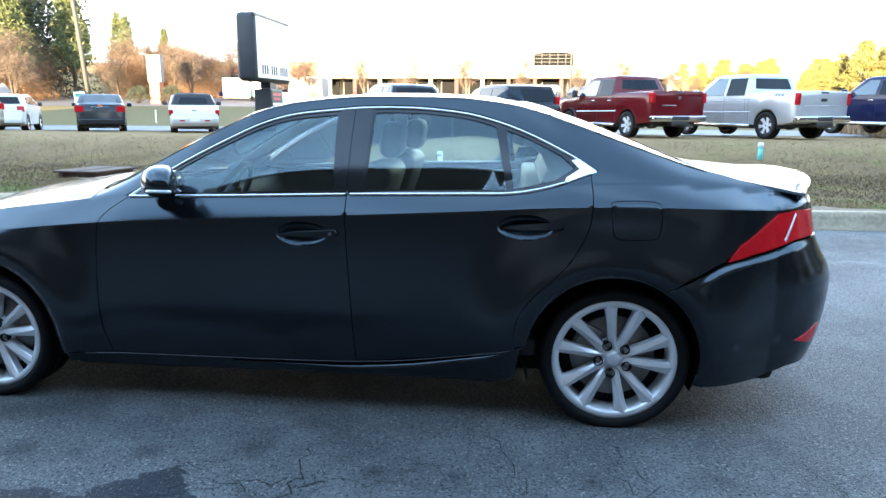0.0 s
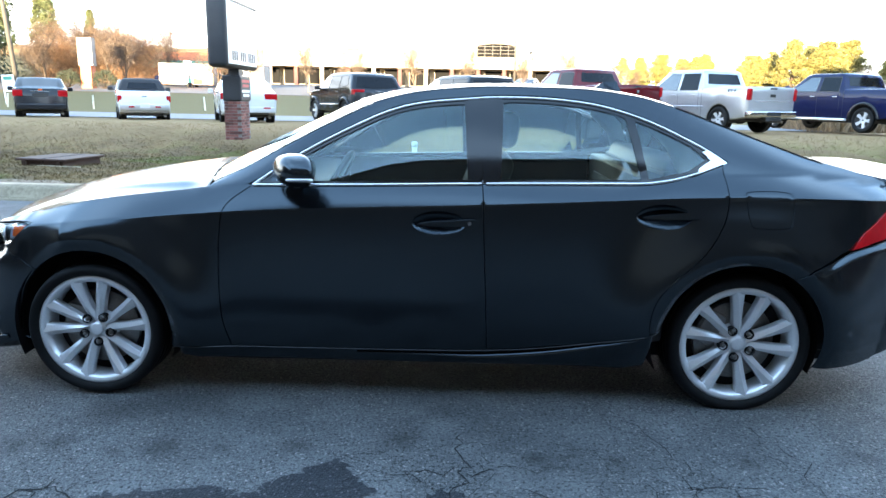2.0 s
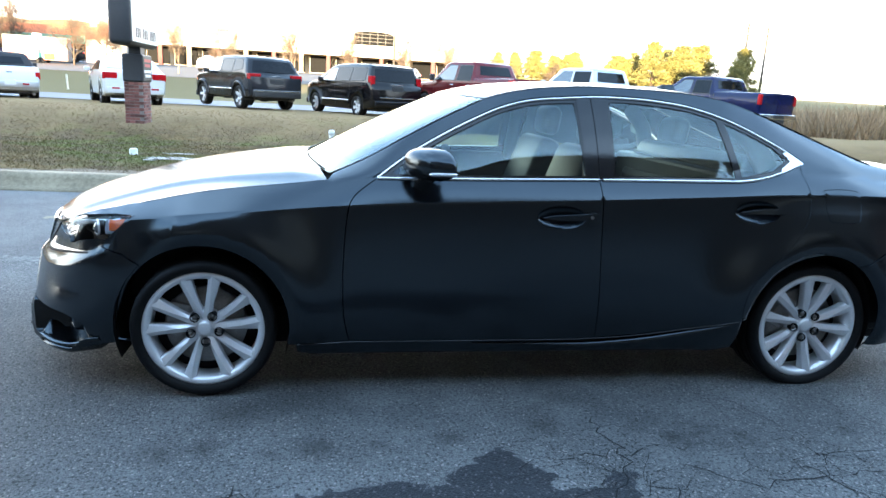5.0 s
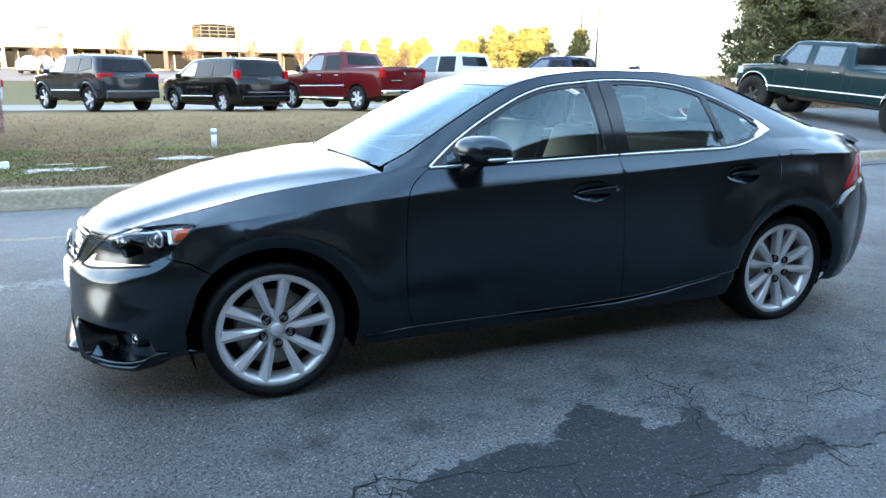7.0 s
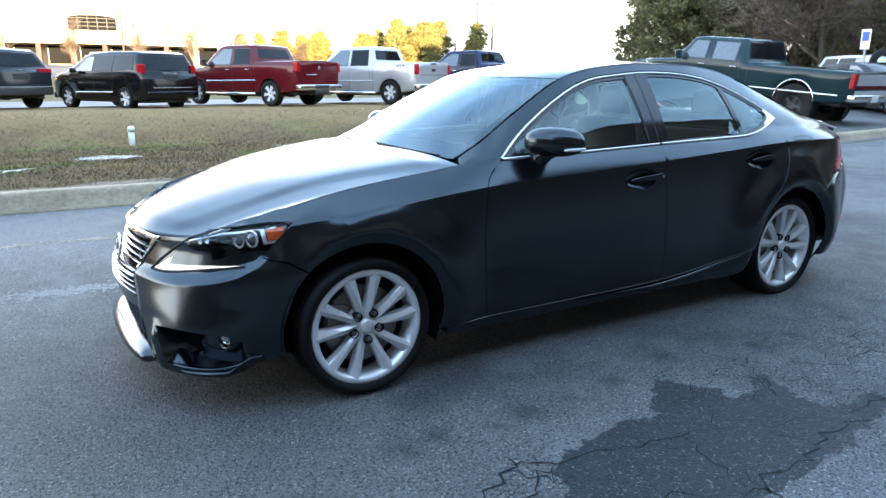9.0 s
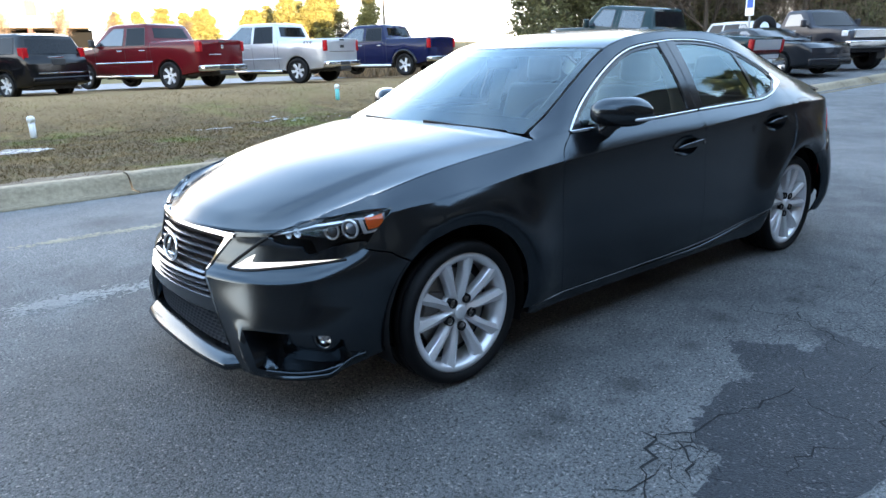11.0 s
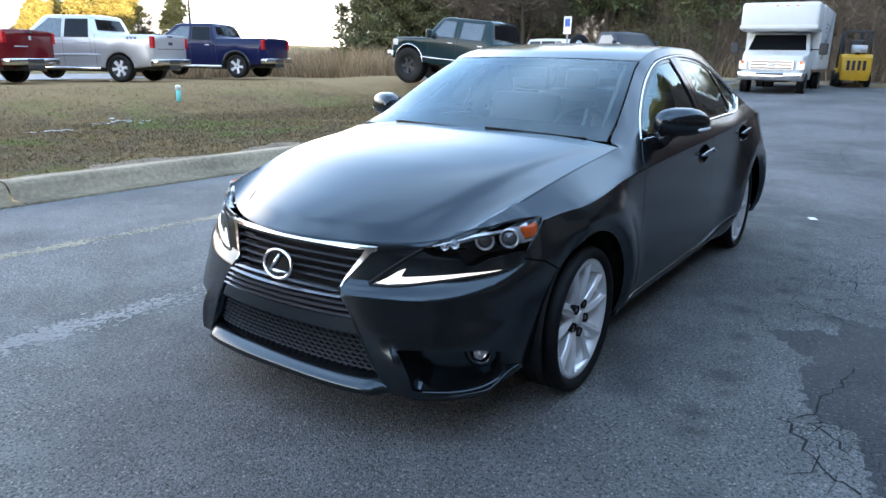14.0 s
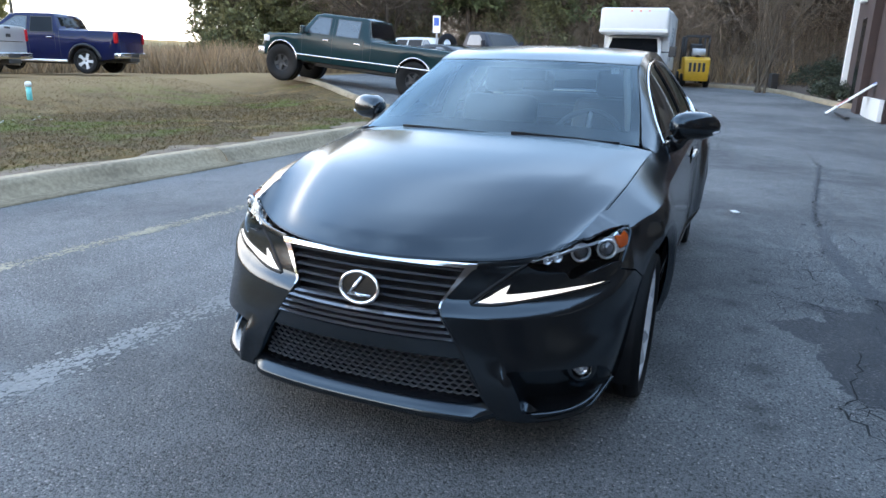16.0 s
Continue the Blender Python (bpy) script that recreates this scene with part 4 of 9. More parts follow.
        deep = 0.040 * ease((0.75 - y) / 0.10) + 0.008
        for v in (g - o * 0.10, f - o * 0.004 - (0, 0, 0.012), f + o * 0.010, f + o * 0.012 + (0, 0, 0.006), t - o * deep, t - o * (deep + 0.05) - (0, 0, 0.02)):
            P.append(v * (1, s, 1))
    part("lip_blade", mesh_of("lip_blade", P, [(6 * k + i, 6 * k + i + 1, 6 * k + 7 + i, 6 * k + 6 + i) for k in range(24) for i in range(5)]), SATIN, fb)
    # panel between head lamp and hood
    brow = ny((0.374, 0.652), (0.450, 0.660), (0.522, 0.667)) + [(u, z + 0.003) for u, z in HEAD_TOP[1:13]] + [(nu(y, hood_front(y) - 0.003), hood_front(y) - 0.003) for y in (0.63, 0.60, 0.56, 0.52, 0.48, 0.43, 0.374)]
    sheet("lamp_brow", skin, brow, SATIN, car, side=s, gap=0.001, step=0.03)
    # head lamp: housing, projectors, amber corner, lens
    head = HEAD_TOP + HEAD_OUT[1:] + HEAD_LOW[1:-1]
    hl = sheet("head_lamp", skin, head, LAMPDARK, car, side=s, off=-0.095, step=0.03, thick=0.0, label="head lamp with dark housing, two projectors and amber corner")
    sheet("lamp_lens", skin, head, LENSGLASS, hl, side=s, gap=0.003, thick=0, step=0.03).visible_shadow = False
    for px, py, pz, hr in ((-1.850, -0.646, 0.682, 0.0305), (-1.822, -0.727, 0.698, 0.0315)):
        c = Vector((px, py * s, pz))
        d = Vector((-0.90, -0.42 * s, 0.04)).normalized()
        up = Vector((0, 0, 1))
        pr = part("projector", tube([c - d * 0.050, c + d * 0.004], [hr, hr], 28), LAMPDARK, hl)
        part("projector_ring", tube([c + d * 0.004 + hr * (math.cos(a) * up + math.sin(a) * up.cross(d)) for a in np.linspace(0, 2 * math.pi, 32, endpoint=False)], 0.0050, 8, True), LAMPCHROME, pr)
        bm = bmesh.new()
        bmesh.ops.create_uvsphere(bm, u_segments=24, v_segments=14, radius=hr * 0.93)
        bmesh.ops.translate(bm, verts=bm.verts, vec=c - d * 0.010)
        for f in bm.faces:
            f.smooth = True
        part("bulb_lens", bm, PROJECTOR, pr)
    # bright shelf over the projectors, ribbed side reflector, clear inner bulb bowl
    sheet("lamp_reflector", skin, [(nx(-1.735, 0.752), 0.752), (nx(-1.80, 0.738), 0.738), *ny((0.66, 0.722), (0.58, 0.693), (0.53, 0.676), (0.54, 0.673), (0.60, 0.697), (0.66, 0.715)), (nx(-1.80, 0.731), 0.731), (nx(-1.76, 0.734), 0.734)], LAMPCHROME, hl, side=s, off=-0.012, step=0.02, thick=0.03)
    sheet("amber_corner", skin, [(nx(-1.778, 0.738), 0.738), (nx(-1.712, 0.749), 0.749), (nx(-1.722, 0.706), 0.706), (nx(-1.775, 0.696), 0.696)], AMBER, hl, side=s, off=-0.007, step=0.02, thick=0.02, label="amber side indicator")
    sheet("indicator_frame", skin, [(nx(-1.796, 0.736), 0.736), (nx(-1.784, 0.738), 0.738), (nx(-1.780, 0.692), 0.692), (nx(-1.725, 0.699), 0.699), (nx(-1.727, 0.690), 0.690), (nx(-1.793, 0.682), 0.682)], LAMPCHROME, hl, side=s, off=-0.008, step=0.02, thick=0.02)
    sheet("lamp_bezel", skin, [(nx(-1.690, 0.752), 0.752), (nx(-1.706, 0.752), 0.752), (nx(-1.745, 0.690), 0.690), (nx(-1.775, 0.650), 0.650), (nx(-1.758, 0.650), 0.650)], STEEL, hl, side=s, off=-0.010, step=0.02, thick=0.02)
    for by, bz, br_ in ((0.606, 0.684, 0.015), (0.578, 0.675, 0.012)):
        q = np.array(skin(nu(by, bz), bz)) * (1, s, 1) + (0.022, 0, 0)
        bw = part("indicator_bowl", lathe([(0.004, 0.014), (br_ * 0.6, 0.010), (br_, 0.0), (br_ + 0.003, 0.0)], 12), LAMPCHROME, hl)
        bw.matrix_basis = Matrix.Translation(q) @ Matrix.Rotation(radians(-65 if s > 0 else -115), 4, "Z")
        part("indicator_bulb", lathe([(0.0, 0.002), (0.004, 0.003), (0.006, 0.008), (0.006, 0.02)], 10), CLEAR, bw)
    ribbon("bumper_seam", skin, smoothed(ny((0.524, 0.667), (0.488, 0.643), (0.445, 0.609), (0.400, 0.571), (0.368, 0.541)), 5), 0.013, GAP, hl, off=0.001, side=s)
    # daylight running strip, a tick with a thick inner end
    drl = ny((0.390, 0.546), (0.43, 0.545), (0.508, 0.554), (0.587, 0.568), (0.662, 0.582), (0.752, 0.600), (0.665, 0.592), (0.580, 0.582), (0.484, 0.573), (0.470, 0.574), (0.480, 0.602), (0.455, 0.588), (0.428, 0.568))
    sheet("daylight_strip", skin, drl, WHITELENS, hl, side=s, off=0.004, step=0.012, thick=0.012, label="white daylight running strip")
    ribbon("strip_shadow", skin, smoothed(ny((0.375, 0.539), (0.45, 0.540), (0.508, 0.547), (0.587, 0.561), (0.662, 0.575), (0.765, 0.597)), 4), 0.007, GAP, hl, off=0.001, side=s)
    # fog lamp in its scoop
    fc = Vector((-1.955, -0.703 * s, 0.306))
    fl = part("fog_lamp", lathe([(0.0, -0.006), (0.016, -0.004), (0.026, 0.001), (0.030, 0.008), (0.030, 0.05)], 28), LENSGLASS, car, "clear round fog lamp")
    fl.matrix_basis = Matrix.Translation(fc) @ Matrix.Rotation(radians(-66 * s if s > 0 else -114), 4, "Z")
    part("fog_bezel", lathe([(0.031, 0.05), (0.031, 0.004), (0.040, -0.001), (0.050, 0.004), (0.058, 0.018), (0.064, 0.05)], 28), SATIN, fl)
    bowl = lathe([(0.010, 0.030), (0.013, 0.020), (0.020, 0.014), (0.029, 0.008)], 14)
    for f in bowl.faces:
        f.smooth = False
    part("fog_reflector", bowl, CHROME, fl)
    part("fog_bulb", lathe([(0.0, 0.004), (0.007, 0.007), (0.010, 0.014), (0.010, 0.032)], 16), CLEAR, fl)
    # mirror: shell, glass, foot, blinker
    def mirror_point(x, y, z):
        """Superellipsoid shell: domed top, flatter base, drawn out to a blunt tip."""
        f = lambda v, e: math.copysign(abs(v) ** e, v)
        yy, up = f(y, 0.72), f(z, 0.80)
        tip = 1 - 0.30 * max(0.0, -y) ** 2
        zz = (0.074 if z > 0 else 0.060) * up * tip
        xx = (0.098 if x < 0 else 0.062) * f(x, 0.75) * (1 - 0.18 * max(0.0, -y))
        return Vector((-0.476 + xx - 0.050 * yy, s * (-0.900 + 0.116 * yy), 1.016 + zz))

    halves = []
    for part_of in ("cap", "base"):
        sh_bm = bmesh.new()
        bmesh.ops.create_uvsphere(sh_bm, u_segments=32, v_segments=24, radius=1)
        cut = -0.38
        bmesh.ops.bisect_plane(sh_bm, geom=sh_bm.verts[:] + sh_bm.edges[:] + sh_bm.faces[:], plane_co=(0, 0, cut), plane_no=(0, 0, 1), clear_outer=part_of == "base", clear_inner=part_of == "cap")
        for v in sh_bm.verts:
            v.co = mirror_point(*v.co)
            if part_of == "base":
                v.co = v.co + Vector((0.0, 0.0, 0.0)) + (Vector((-0.476, s * -0.9, 1.016)) - v.co) * 0.02
        for f in sh_bm.faces:
            f.smooth = True
        bmesh.ops.recalc_face_normals(sh_bm, faces=sh_bm.faces)
        halves.append(sh_bm)
    mi = part("door_mirror", halves[0], SATIN, fd, "dark mirror housing with black base and clear blinker")
    part("mirror_base", halves[1], TRIM, mi)
    part("mirror_foot", tube([(-0.515, s * -0.800, 0.928), (-0.510, s * -0.826, 0.940), (-0.490, s * -0.850, 0.968), (-0.485, s * -0.870, 0.985)], [0.044, 0.040, 0.034, 0.04], 14), TRIM, mi)
    gl_bm = lathe([(0, 0), (0.052, 0), (0.054, 0.004)], 24)
    part("mirror_glass", gl_bm, CHROME, mi).matrix_basis = Matrix.Translation((-0.424, s * -0.905, 1.02)) @ Matrix.Rotation(radians(90 - 6 * s), 4, "Z") @ Matrix.Diagonal((1.5, 1, 0.95, 1))
    bl = [Vector((-0.480, s * -0.898, 1.014)) + (mirror_point(-math.cos(q) * 0.925, -math.sin(q) * 0.925, -0.36) - Vector((-0.480, s * -0.898, 1.014))) * 1.02 for q in np.linspace(0.75, 2.35, 14)]
    part("mirror_blinker", tube(bl, [0.003] + [0.0075] * 12 + [0.004], 8), CLEAR, mi)
    # wheel arch liners
    for cx, r in ((-AXLE, FA + 0.01), (AXLE, RA + 0.01)):
        P = []
        for y in (-0.84, -0.58):
            P += [(cx + r * math.cos(a), s * y, HUB_Z + r * math.sin(a)) for a in np.linspace(-0.4, math.pi + 0.4, 25)]
        part("arch_liner", mesh_of("arch_liner", P, [(i, i + 1, 26 + i, 25 + i) for i in range(24)]), GAP, car)

# hood, screen, roof, rear screen, boot lid
hood_c = smoothed([(-2.165, 0.676), (-2.085, 0.726), (-1.94, 0.786), (-1.70, 0.862), (-1.45, 0.915), (-1.20, 0.952), (-0.985, 0.978)], 8)
screen_c = smoothed([(-1.02, 0.968), (-0.85, 1.058), (-0.62, 1.172), (-0.44, 1.256), (-0.33, 1.305)], 8)
roof_c = smoothed([(-0.325, 1.310), (-0.15, 1.355), (0.1, 1.388), (0.4, 1.402), (0.75, 1.394), (1.0, 1.368), (1.14, 1.336)], 8)
back_c = smoothed([(1.145, 1.333), (1.35, 1.262), (1.6, 1.165), (1.80, 1.085)], 8)
boot_c = smoothed([(1.80, 1.076), (1.95, 1.056), (2.15, 1.042), (2.30, 1.026), (2.325, 0.985)], 8)


def along(line, b):
    g = b * (len(line) - 1)
    i = min(int(g), len(line) - 2)
    return np.array(line[i]) + (np.array(line[i + 1]) - np.array(line[i])) * (g - i)


def top(center, edge, p=2.2, px=2.0, ridge=0.0):
    def f(a, b):
        c, e = along(center, b), edge(b)
        t = abs(a)
        z = c[1] + (e[2] - c[1]) * t ** (p + (4.5 * max(0.0, 1 - b / 0.75) ** 3 if ridge else 0.0))
        if ridge:
            tc = 0.56 + 0.36 * b
            drop = lambda v: 1 / (1 + math.exp((v - tc - 0.035) / 0.026))
            z += ridge * (drop(t) - drop(1.0)) * ease(b / 0.16) * ease((1.0 - b) / 0.12)
        return (c[0] + (e[0] - c[0]) * t ** px, e[1] * a, z)
    return f


def hood_edge3(b):
    x = lerp(-1.882, -0.905, b)
    return (x, waist_y(x) - 0.0015, waist_z(x) - 0.001)


def rail3(x0, x1, dz=0.0, dy=0.0):
    return lambda b: (lerp(x0, x1, b), rail_y(lerp(x0, x1, b)) + dy, rail_z(lerp(x0, x1, b)) + dz)


loft("hood", top(hood_c, hood_edge3, 3.0, 2.0, 0.010), 160, 60, SATIN, car)
loft("cowl", top(smoothed([(-0.98, 0.955), (-0.93, 0.965)], 4), lambda b: (lerp(-0.89, -0.86, b), 0.70, lerp(0.925, 0.935, b)), 2.2), 16, 2, GAP, car)
ws = loft("windscreen", top(screen_c, rail3(-0.895, -0.215, 0.002, -0.006), 2.1), 40, 24, glass("screen_glass", (0.64, 0.76, 0.80), tone=(0.76, 0.93, 1.0), ior=1.66), car, thick=0)
ws.visible_shadow = False
ws["label"] = "clear windscreen with a small sticker"
band = loft("screen_band", top(screen_c, rail3(-0.895, -0.215, 0.002, -0.004), 2.1), 64, 24, TRIM, car, thick=0)
loft("roof", top(roof_c, rail3(-0.205, 1.13, 0.002, 0.002), 2.6), 36, 40, SATIN, car)
loft("rear_screen", top(back_c, rail3(1.14, 1.79, -0.002, -0.05), 2.2), 30, 20, glass("rear_glass", (0.62, 0.70, 0.70)), car, thick=0)
loft("boot_lid", top(boot_c, lambda b: (lerp(1.80, 2.20, b), 0.63, lerp(1.066, 0.985, b)), 2.5), 30, 24, SATIN, car)
for s in (1, -1):
    P, faces = [], []
    for k in range(21):
        x = lerp(1.14, 1.79, k / 20)
        for dy in (0.004, -0.058):
            P.append((x, -s * (rail_y(x) + dy), rail_z(x) + (0.003 if dy > 0 else 0.001)))
    part("pillar_edge", mesh_of("pillar_edge", P, [(2 * k, 2 * k + 1, 2 * k + 3, 2 * k + 2) for k in range(20)]), SATIN, car)
# black border of the windscreen: keep the outer cells of the grid alone
bm = bmesh.new()
bm.from_mesh(band.data)
keep = []
for f in bm.faces:
    i, j = f.index % 64, f.index // 64
    keep.append(4 <= j < 23 and 2 <= i < 62)
bmesh.ops.delete(bm, geom=[f for f, k in zip(bm.faces, keep) if k], context="FACES")
bmesh.ops.translate(bm, verts=bm.verts, vec=(0.002, 0, -0.003))
bm.to_mesh(band.data)
bm.free()
# boot spoiler
P, faces = [], []
prof = [(-0.17, -0.006), (-0.08, 0.004), (-0.01, 0.008), (0.030, 0.002), (0.028, -0.006), (0.000, -0.018), (-0.030, -0.050)]
for k in range(25):
    a = -1 + 2 * k / 24
    cx, cz = 2.335 - 0.155 * abs(a) ** 2.2, 1.036 - 0.046 * abs(a) ** 2.4
    thin = 1 - 0.88 * abs(a) ** 5
    P += [(cx + dx * (1 - 0.3 * abs(a) ** 4), 0.615 * a, cz + (dz * thin if i < 5 else dz - 0.030 * abs(a) ** 4)) for i, (dx, dz) in enumerate(prof)]
faces = [(7 * k + i, 7 * k + i + 1, 7 * k + 8 + i, 7 * k + 7 + i) for k in range(24) for i in range(6)] + [tuple(range(7)), tuple(range(168, 175))[::-1]]
part("boot_spoiler", mesh_of("boot_spoiler", P, faces), SATIN, car)
# aerial fin
P = [(0.93, 0.0, 1.42), (1.00, 0.0, 1.425), (1.03, 0.0, 1.36), (0.86, 0.03, 1.372), (0.86, -0.03, 1.372), (1.03, 0.02, 1.36), (1.03, -0.02, 1.36)]
part("aerial_fin", mesh_of("aerial_fin", P, [(0, 1, 5, 3), (0, 4, 6, 1), (1, 6, 5), (0, 3, 4)]), SATIN, car)

# grille: dark back, slats, chrome frame, bar, mesh, emblem, lip
gy = spline([0.19, 0.245, 0.345, 0.44, 0.515, 0.535, 0.58, 0.632, 0.672], [0.475, 0.437, 0.385, 0.330, 0.280, 0.272, 0.300, 0.340, 0.374])


def nose(y, z, back=0.0):
    p = skin(nu(abs(y), z), z)
    return (p[0] + back, y, z)


def nose_grid(name, z0, z1, back, material, parent, rows=12, cols=24, extra=0.0, label=""):
    P = [nose(lerp(-1, 1, i / cols) * (gy(lerp(z0, z1, j / rows)) + extra), lerp(z0, z1, j / rows), back) for j in range(rows + 1) for i in range(cols + 1)]
    w = cols + 1
    return part(name, mesh_of(name, P, [(j * w + i, (j + 1) * w + i, (j + 1) * w + i + 1, j * w + i + 1) for j in range(rows) for i in range(cols)]), material, parent, label)


grille = nose_grid("grille", 0.19, 0.685, 0.105, GAP, car, extra=0.02, label="black spindle grille with horizontal slats and honeycomb mesh")
topz = lambda y: 0.668 - 0.003 * (abs(y) / 0.36) ** 2


def slat(z, half, th, back, material, sag=0.0, name="slat"):
    P = []
    for k in range(29):
        y = lerp(-half, half, k / 28)
        zz = z + sag * (abs(y) / 0.36) ** 2
        a = nose(y, zz, back)
        for dx, dz in ((0.0, th * 0.5), (-0.012, 0.0), (0.004, -th * 0.6), (0.03, -th * 0.4), (0.03, th * 0.4)):
            P.append((a[0] + dx, a[1], a[2] + dz))
    f = [(5 * k + i, 5 * k + (i + 1) % 5, 5 * k + 5 + (i + 1) % 5, 5 * k + 5 + i) for k in range(28) for i in range(5)]
    return part(name, mesh_of(name, P, f, smooth=False), material, grille)


for k in range(6):
    z = 0.650 - k * 0.0265
    slat(z, gy(z) - 0.012, 0.009, 0.012, SLAT, sag=-0.012)
for k in range(4):
    z = 0.497 - k * 0.0205
    slat(z, gy(z) - 0.004, 0.011, 0.004, SLAT, sag=-0.004)
bar = nose_grid("grille_bar", 0.374, 0.424, 0.006, SATIN, grille, rows=5, extra=-0.002)
# chrome frame: top rail and the two upper sides
P = []
for k in range(41):
    y = lerp(-0.368, 0.368, k / 40)
    z1 = topz(y)
    th = 0.008 + 0.006 * (abs(y) / 0.368) ** 3
    for dz, dx in ((0.002, 0.004), (0.0, -0.006), (-th, -0.006), (-th, 0.02)):
        a = nose(y, z1 + dz)
        P.append((a[0] + dx, a[1], a[2]))
part("grille_frame", mesh_of("grille_frame", P, [(4 * k + i, 4 * k + i + 1, 4 * k + 5 + i, 4 * k + 4 + i) for k in range(40) for i in range(3)], smooth=False), CHROME, grille, "polished chrome grille frame")
for s in (1, -1):
    P = []
    for k in range(17):
        z = lerp(0.528, 0.668, k / 16)
        w = 0.002 + 0.028 * (k / 16) ** 1.3
        for y, dx in ((gy(z) + 0.004, 0.01), (gy(z) + 0.003, -0.006), (gy(z) - w, -0.005), (gy(z) - w, 0.03)):
            a = nose(y, z)
            P.append((a[0] + dx, -s * a[1], a[2]))
    part("grille_frame", mesh_of("grille_frame", P, [(4 * k + i, 4 * k + i + 1, 4 * k + 5 + i, 4 * k + 4 + i) for k in range(16) for i in range(3)], smooth=False), CHROME, grille)
    P = []
    for k in range(13):
        z = lerp(0.205, 0.525, k / 12)
        for dy, dx in ((0.004, 0.0), (0.002, -0.004), (-0.006, 0.0), (-0.010, 0.06)):
            a = nose(gy(z) + dy, z)
            P.append((a[0] + dx, -s * a[1], a[2]))
    part("grille_edge", mesh_of("grille_edge", P, [(4 * k + i, 4 * k + i + 1, 4 * k + 5 + i, 4 * k + 4 + i) for k in range(12) for i in range(3)]), SATIN, grille)
# honeycomb mesh of the lower opening
MESHBAR = mat("mesh_plastic", (0.13, 0.13, 0.135), 0.28, 0.2, 0.1, 8, 60, spec=0.6)
bm = bmesh.new()
hexw, hexh = 0.0310, 0.0215
for r in range(9):
    for c in range(-22, 23):
        zc, yc = 0.243 + r * hexh * 0.78, (c + 0.5 * (r % 2)) * hexw
        if abs(yc) > gy(zc) - 0.005 or zc > 0.374:
            continue
        o, i = [], []
        for k in range(6):
            a = math.pi / 6 + k * math.pi / 3
            for lst, q in ((o, 1.0), (i, 0.84)):
                p = nose(yc + q * hexw * 0.577 * math.cos(a), zc + q * hexh * 0.577 * math.sin(a), 0.040 if q == 1.0 else 0.054)
                lst.append(bm.verts.new(p))
        for k in range(6):
            bm.faces.new((o[k], o[(k + 1) % 6], i[(k + 1) % 6], i[k]))
tagged(part("grille_mesh", bm, MESHBAR, grille, "black honeycomb mesh"), kind="stuff")
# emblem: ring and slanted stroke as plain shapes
ec = Vector(nose(0.0, 0.567, -0.022))
ring = [ec + Vector((0.014 * math.sin(a) * 0.6, 0.070 * math.cos(a), 0.051 * math.sin(a))) for a in np.linspace(0, 2 * math.pi, 48, endpoint=False)]
em = part("emblem", tube(ring, 0.0062, 8, True), CHROME, grille, "chrome oval badge")
bk_bm = bmesh.new()
bk_bm.faces.new([bk_bm.verts.new(p + Vector((0.004, 0, 0))) for p in ring[::2]])
part("badge_plate", bk_bm, TRIM, em)
part("badge_stroke", tube([ec + Vector((0.002, -0.012, 0.038)), ec + Vector((0.0, 0.018, 0.0)), ec + Vector((-0.003, 0.034, -0.022)), ec + Vector((-0.002, 0.0, -0.026)), ec + Vector((-0.002, -0.045, -0.024))], [0.006, 0.008, 0.009, 0.007, 0.004], 8), CHROME, em)
# lower lip between the two ribs, with a broad sloping top
P = []
for k in range(49):
    y = lerp(-0.490, 0.490, k / 48)
    p = np.array(skin(nu(abs(y), 0.20), 0.20)) * (1, -math.copysign(1, y), 1)
    t = ease((abs(y) - 0.40) / 0.08)
    o = np.array([-1.0, 0.55 * y, 0.0])
    for out, dz in ((-0.085, 0.028), (-0.045, 0.028), (0.000, 0.018), (0.030, -0.006), (0.036, -0.020), (0.020, -0.040), (-0.20, -0.044)):
        q = p + o * (out * (1 - 0.7 * t) - 0.012 * t)
        P.append((q[0], q[1], 0.201 + dz * (1 - 0.35 * t)))
part("front_lip", mesh_of("front_lip", P, [(7 * k + i, 7 * k + i + 1, 7 * k + 8 + i, 7 * k + 7 + i) for k in range(48) for i in range(6)]), SATIN, car)

# underbody and cabin
part("underbody", box(-1.95, 2.15, -0.64, 0.64, 0.15, 0.34, 0.04), GAP, car)
part("floor_pan", box(-0.98, 0.98, -0.80, 0.80, 0.155, 0.30, 0.03), GAP, car)
part("rear_valance", box(1.80, 2.16, -0.72, 0.72, 0.22, 0.70, 0.05), GAP, car)
part("engine_block", box(-1.85, -0.95, -0.58, 0.58, 0.34, 0.66, 0.05), GAP, car)
part("boot_floor", box(1.0, 2.15, -0.58, 0.58, 0.34, 0.92, 0.05), GAP, car)
part("cabin_floor", box(-0.95, 1.1, -0.80, 0.80, 0.28, 0.36, 0.02), DASH, car)
part("rear_bulkhead", box(1.02, 1.12, -0.70, 0.70, 0.36, 1.00, 0.02), DASH, car)
part("parcel_shelf", box(1.1, 1.75, -0.62, 0.62, 0.985, 1.02, 0.01), DASH, car)
for s in (1, -1):
    part("door_card", box(-0.62, 1.02, s * 0.755 - 0.025, s * 0.755 + 0.025, 0.30, 0.95, 0.015), DASH, car)
    part("footwell_side", box(-0.95, -0.78, s * 0.68 - 0.05, s * 0.68 + 0.05, 0.30, 0.89, 0.02), DASH, car)
P, faces = [], []
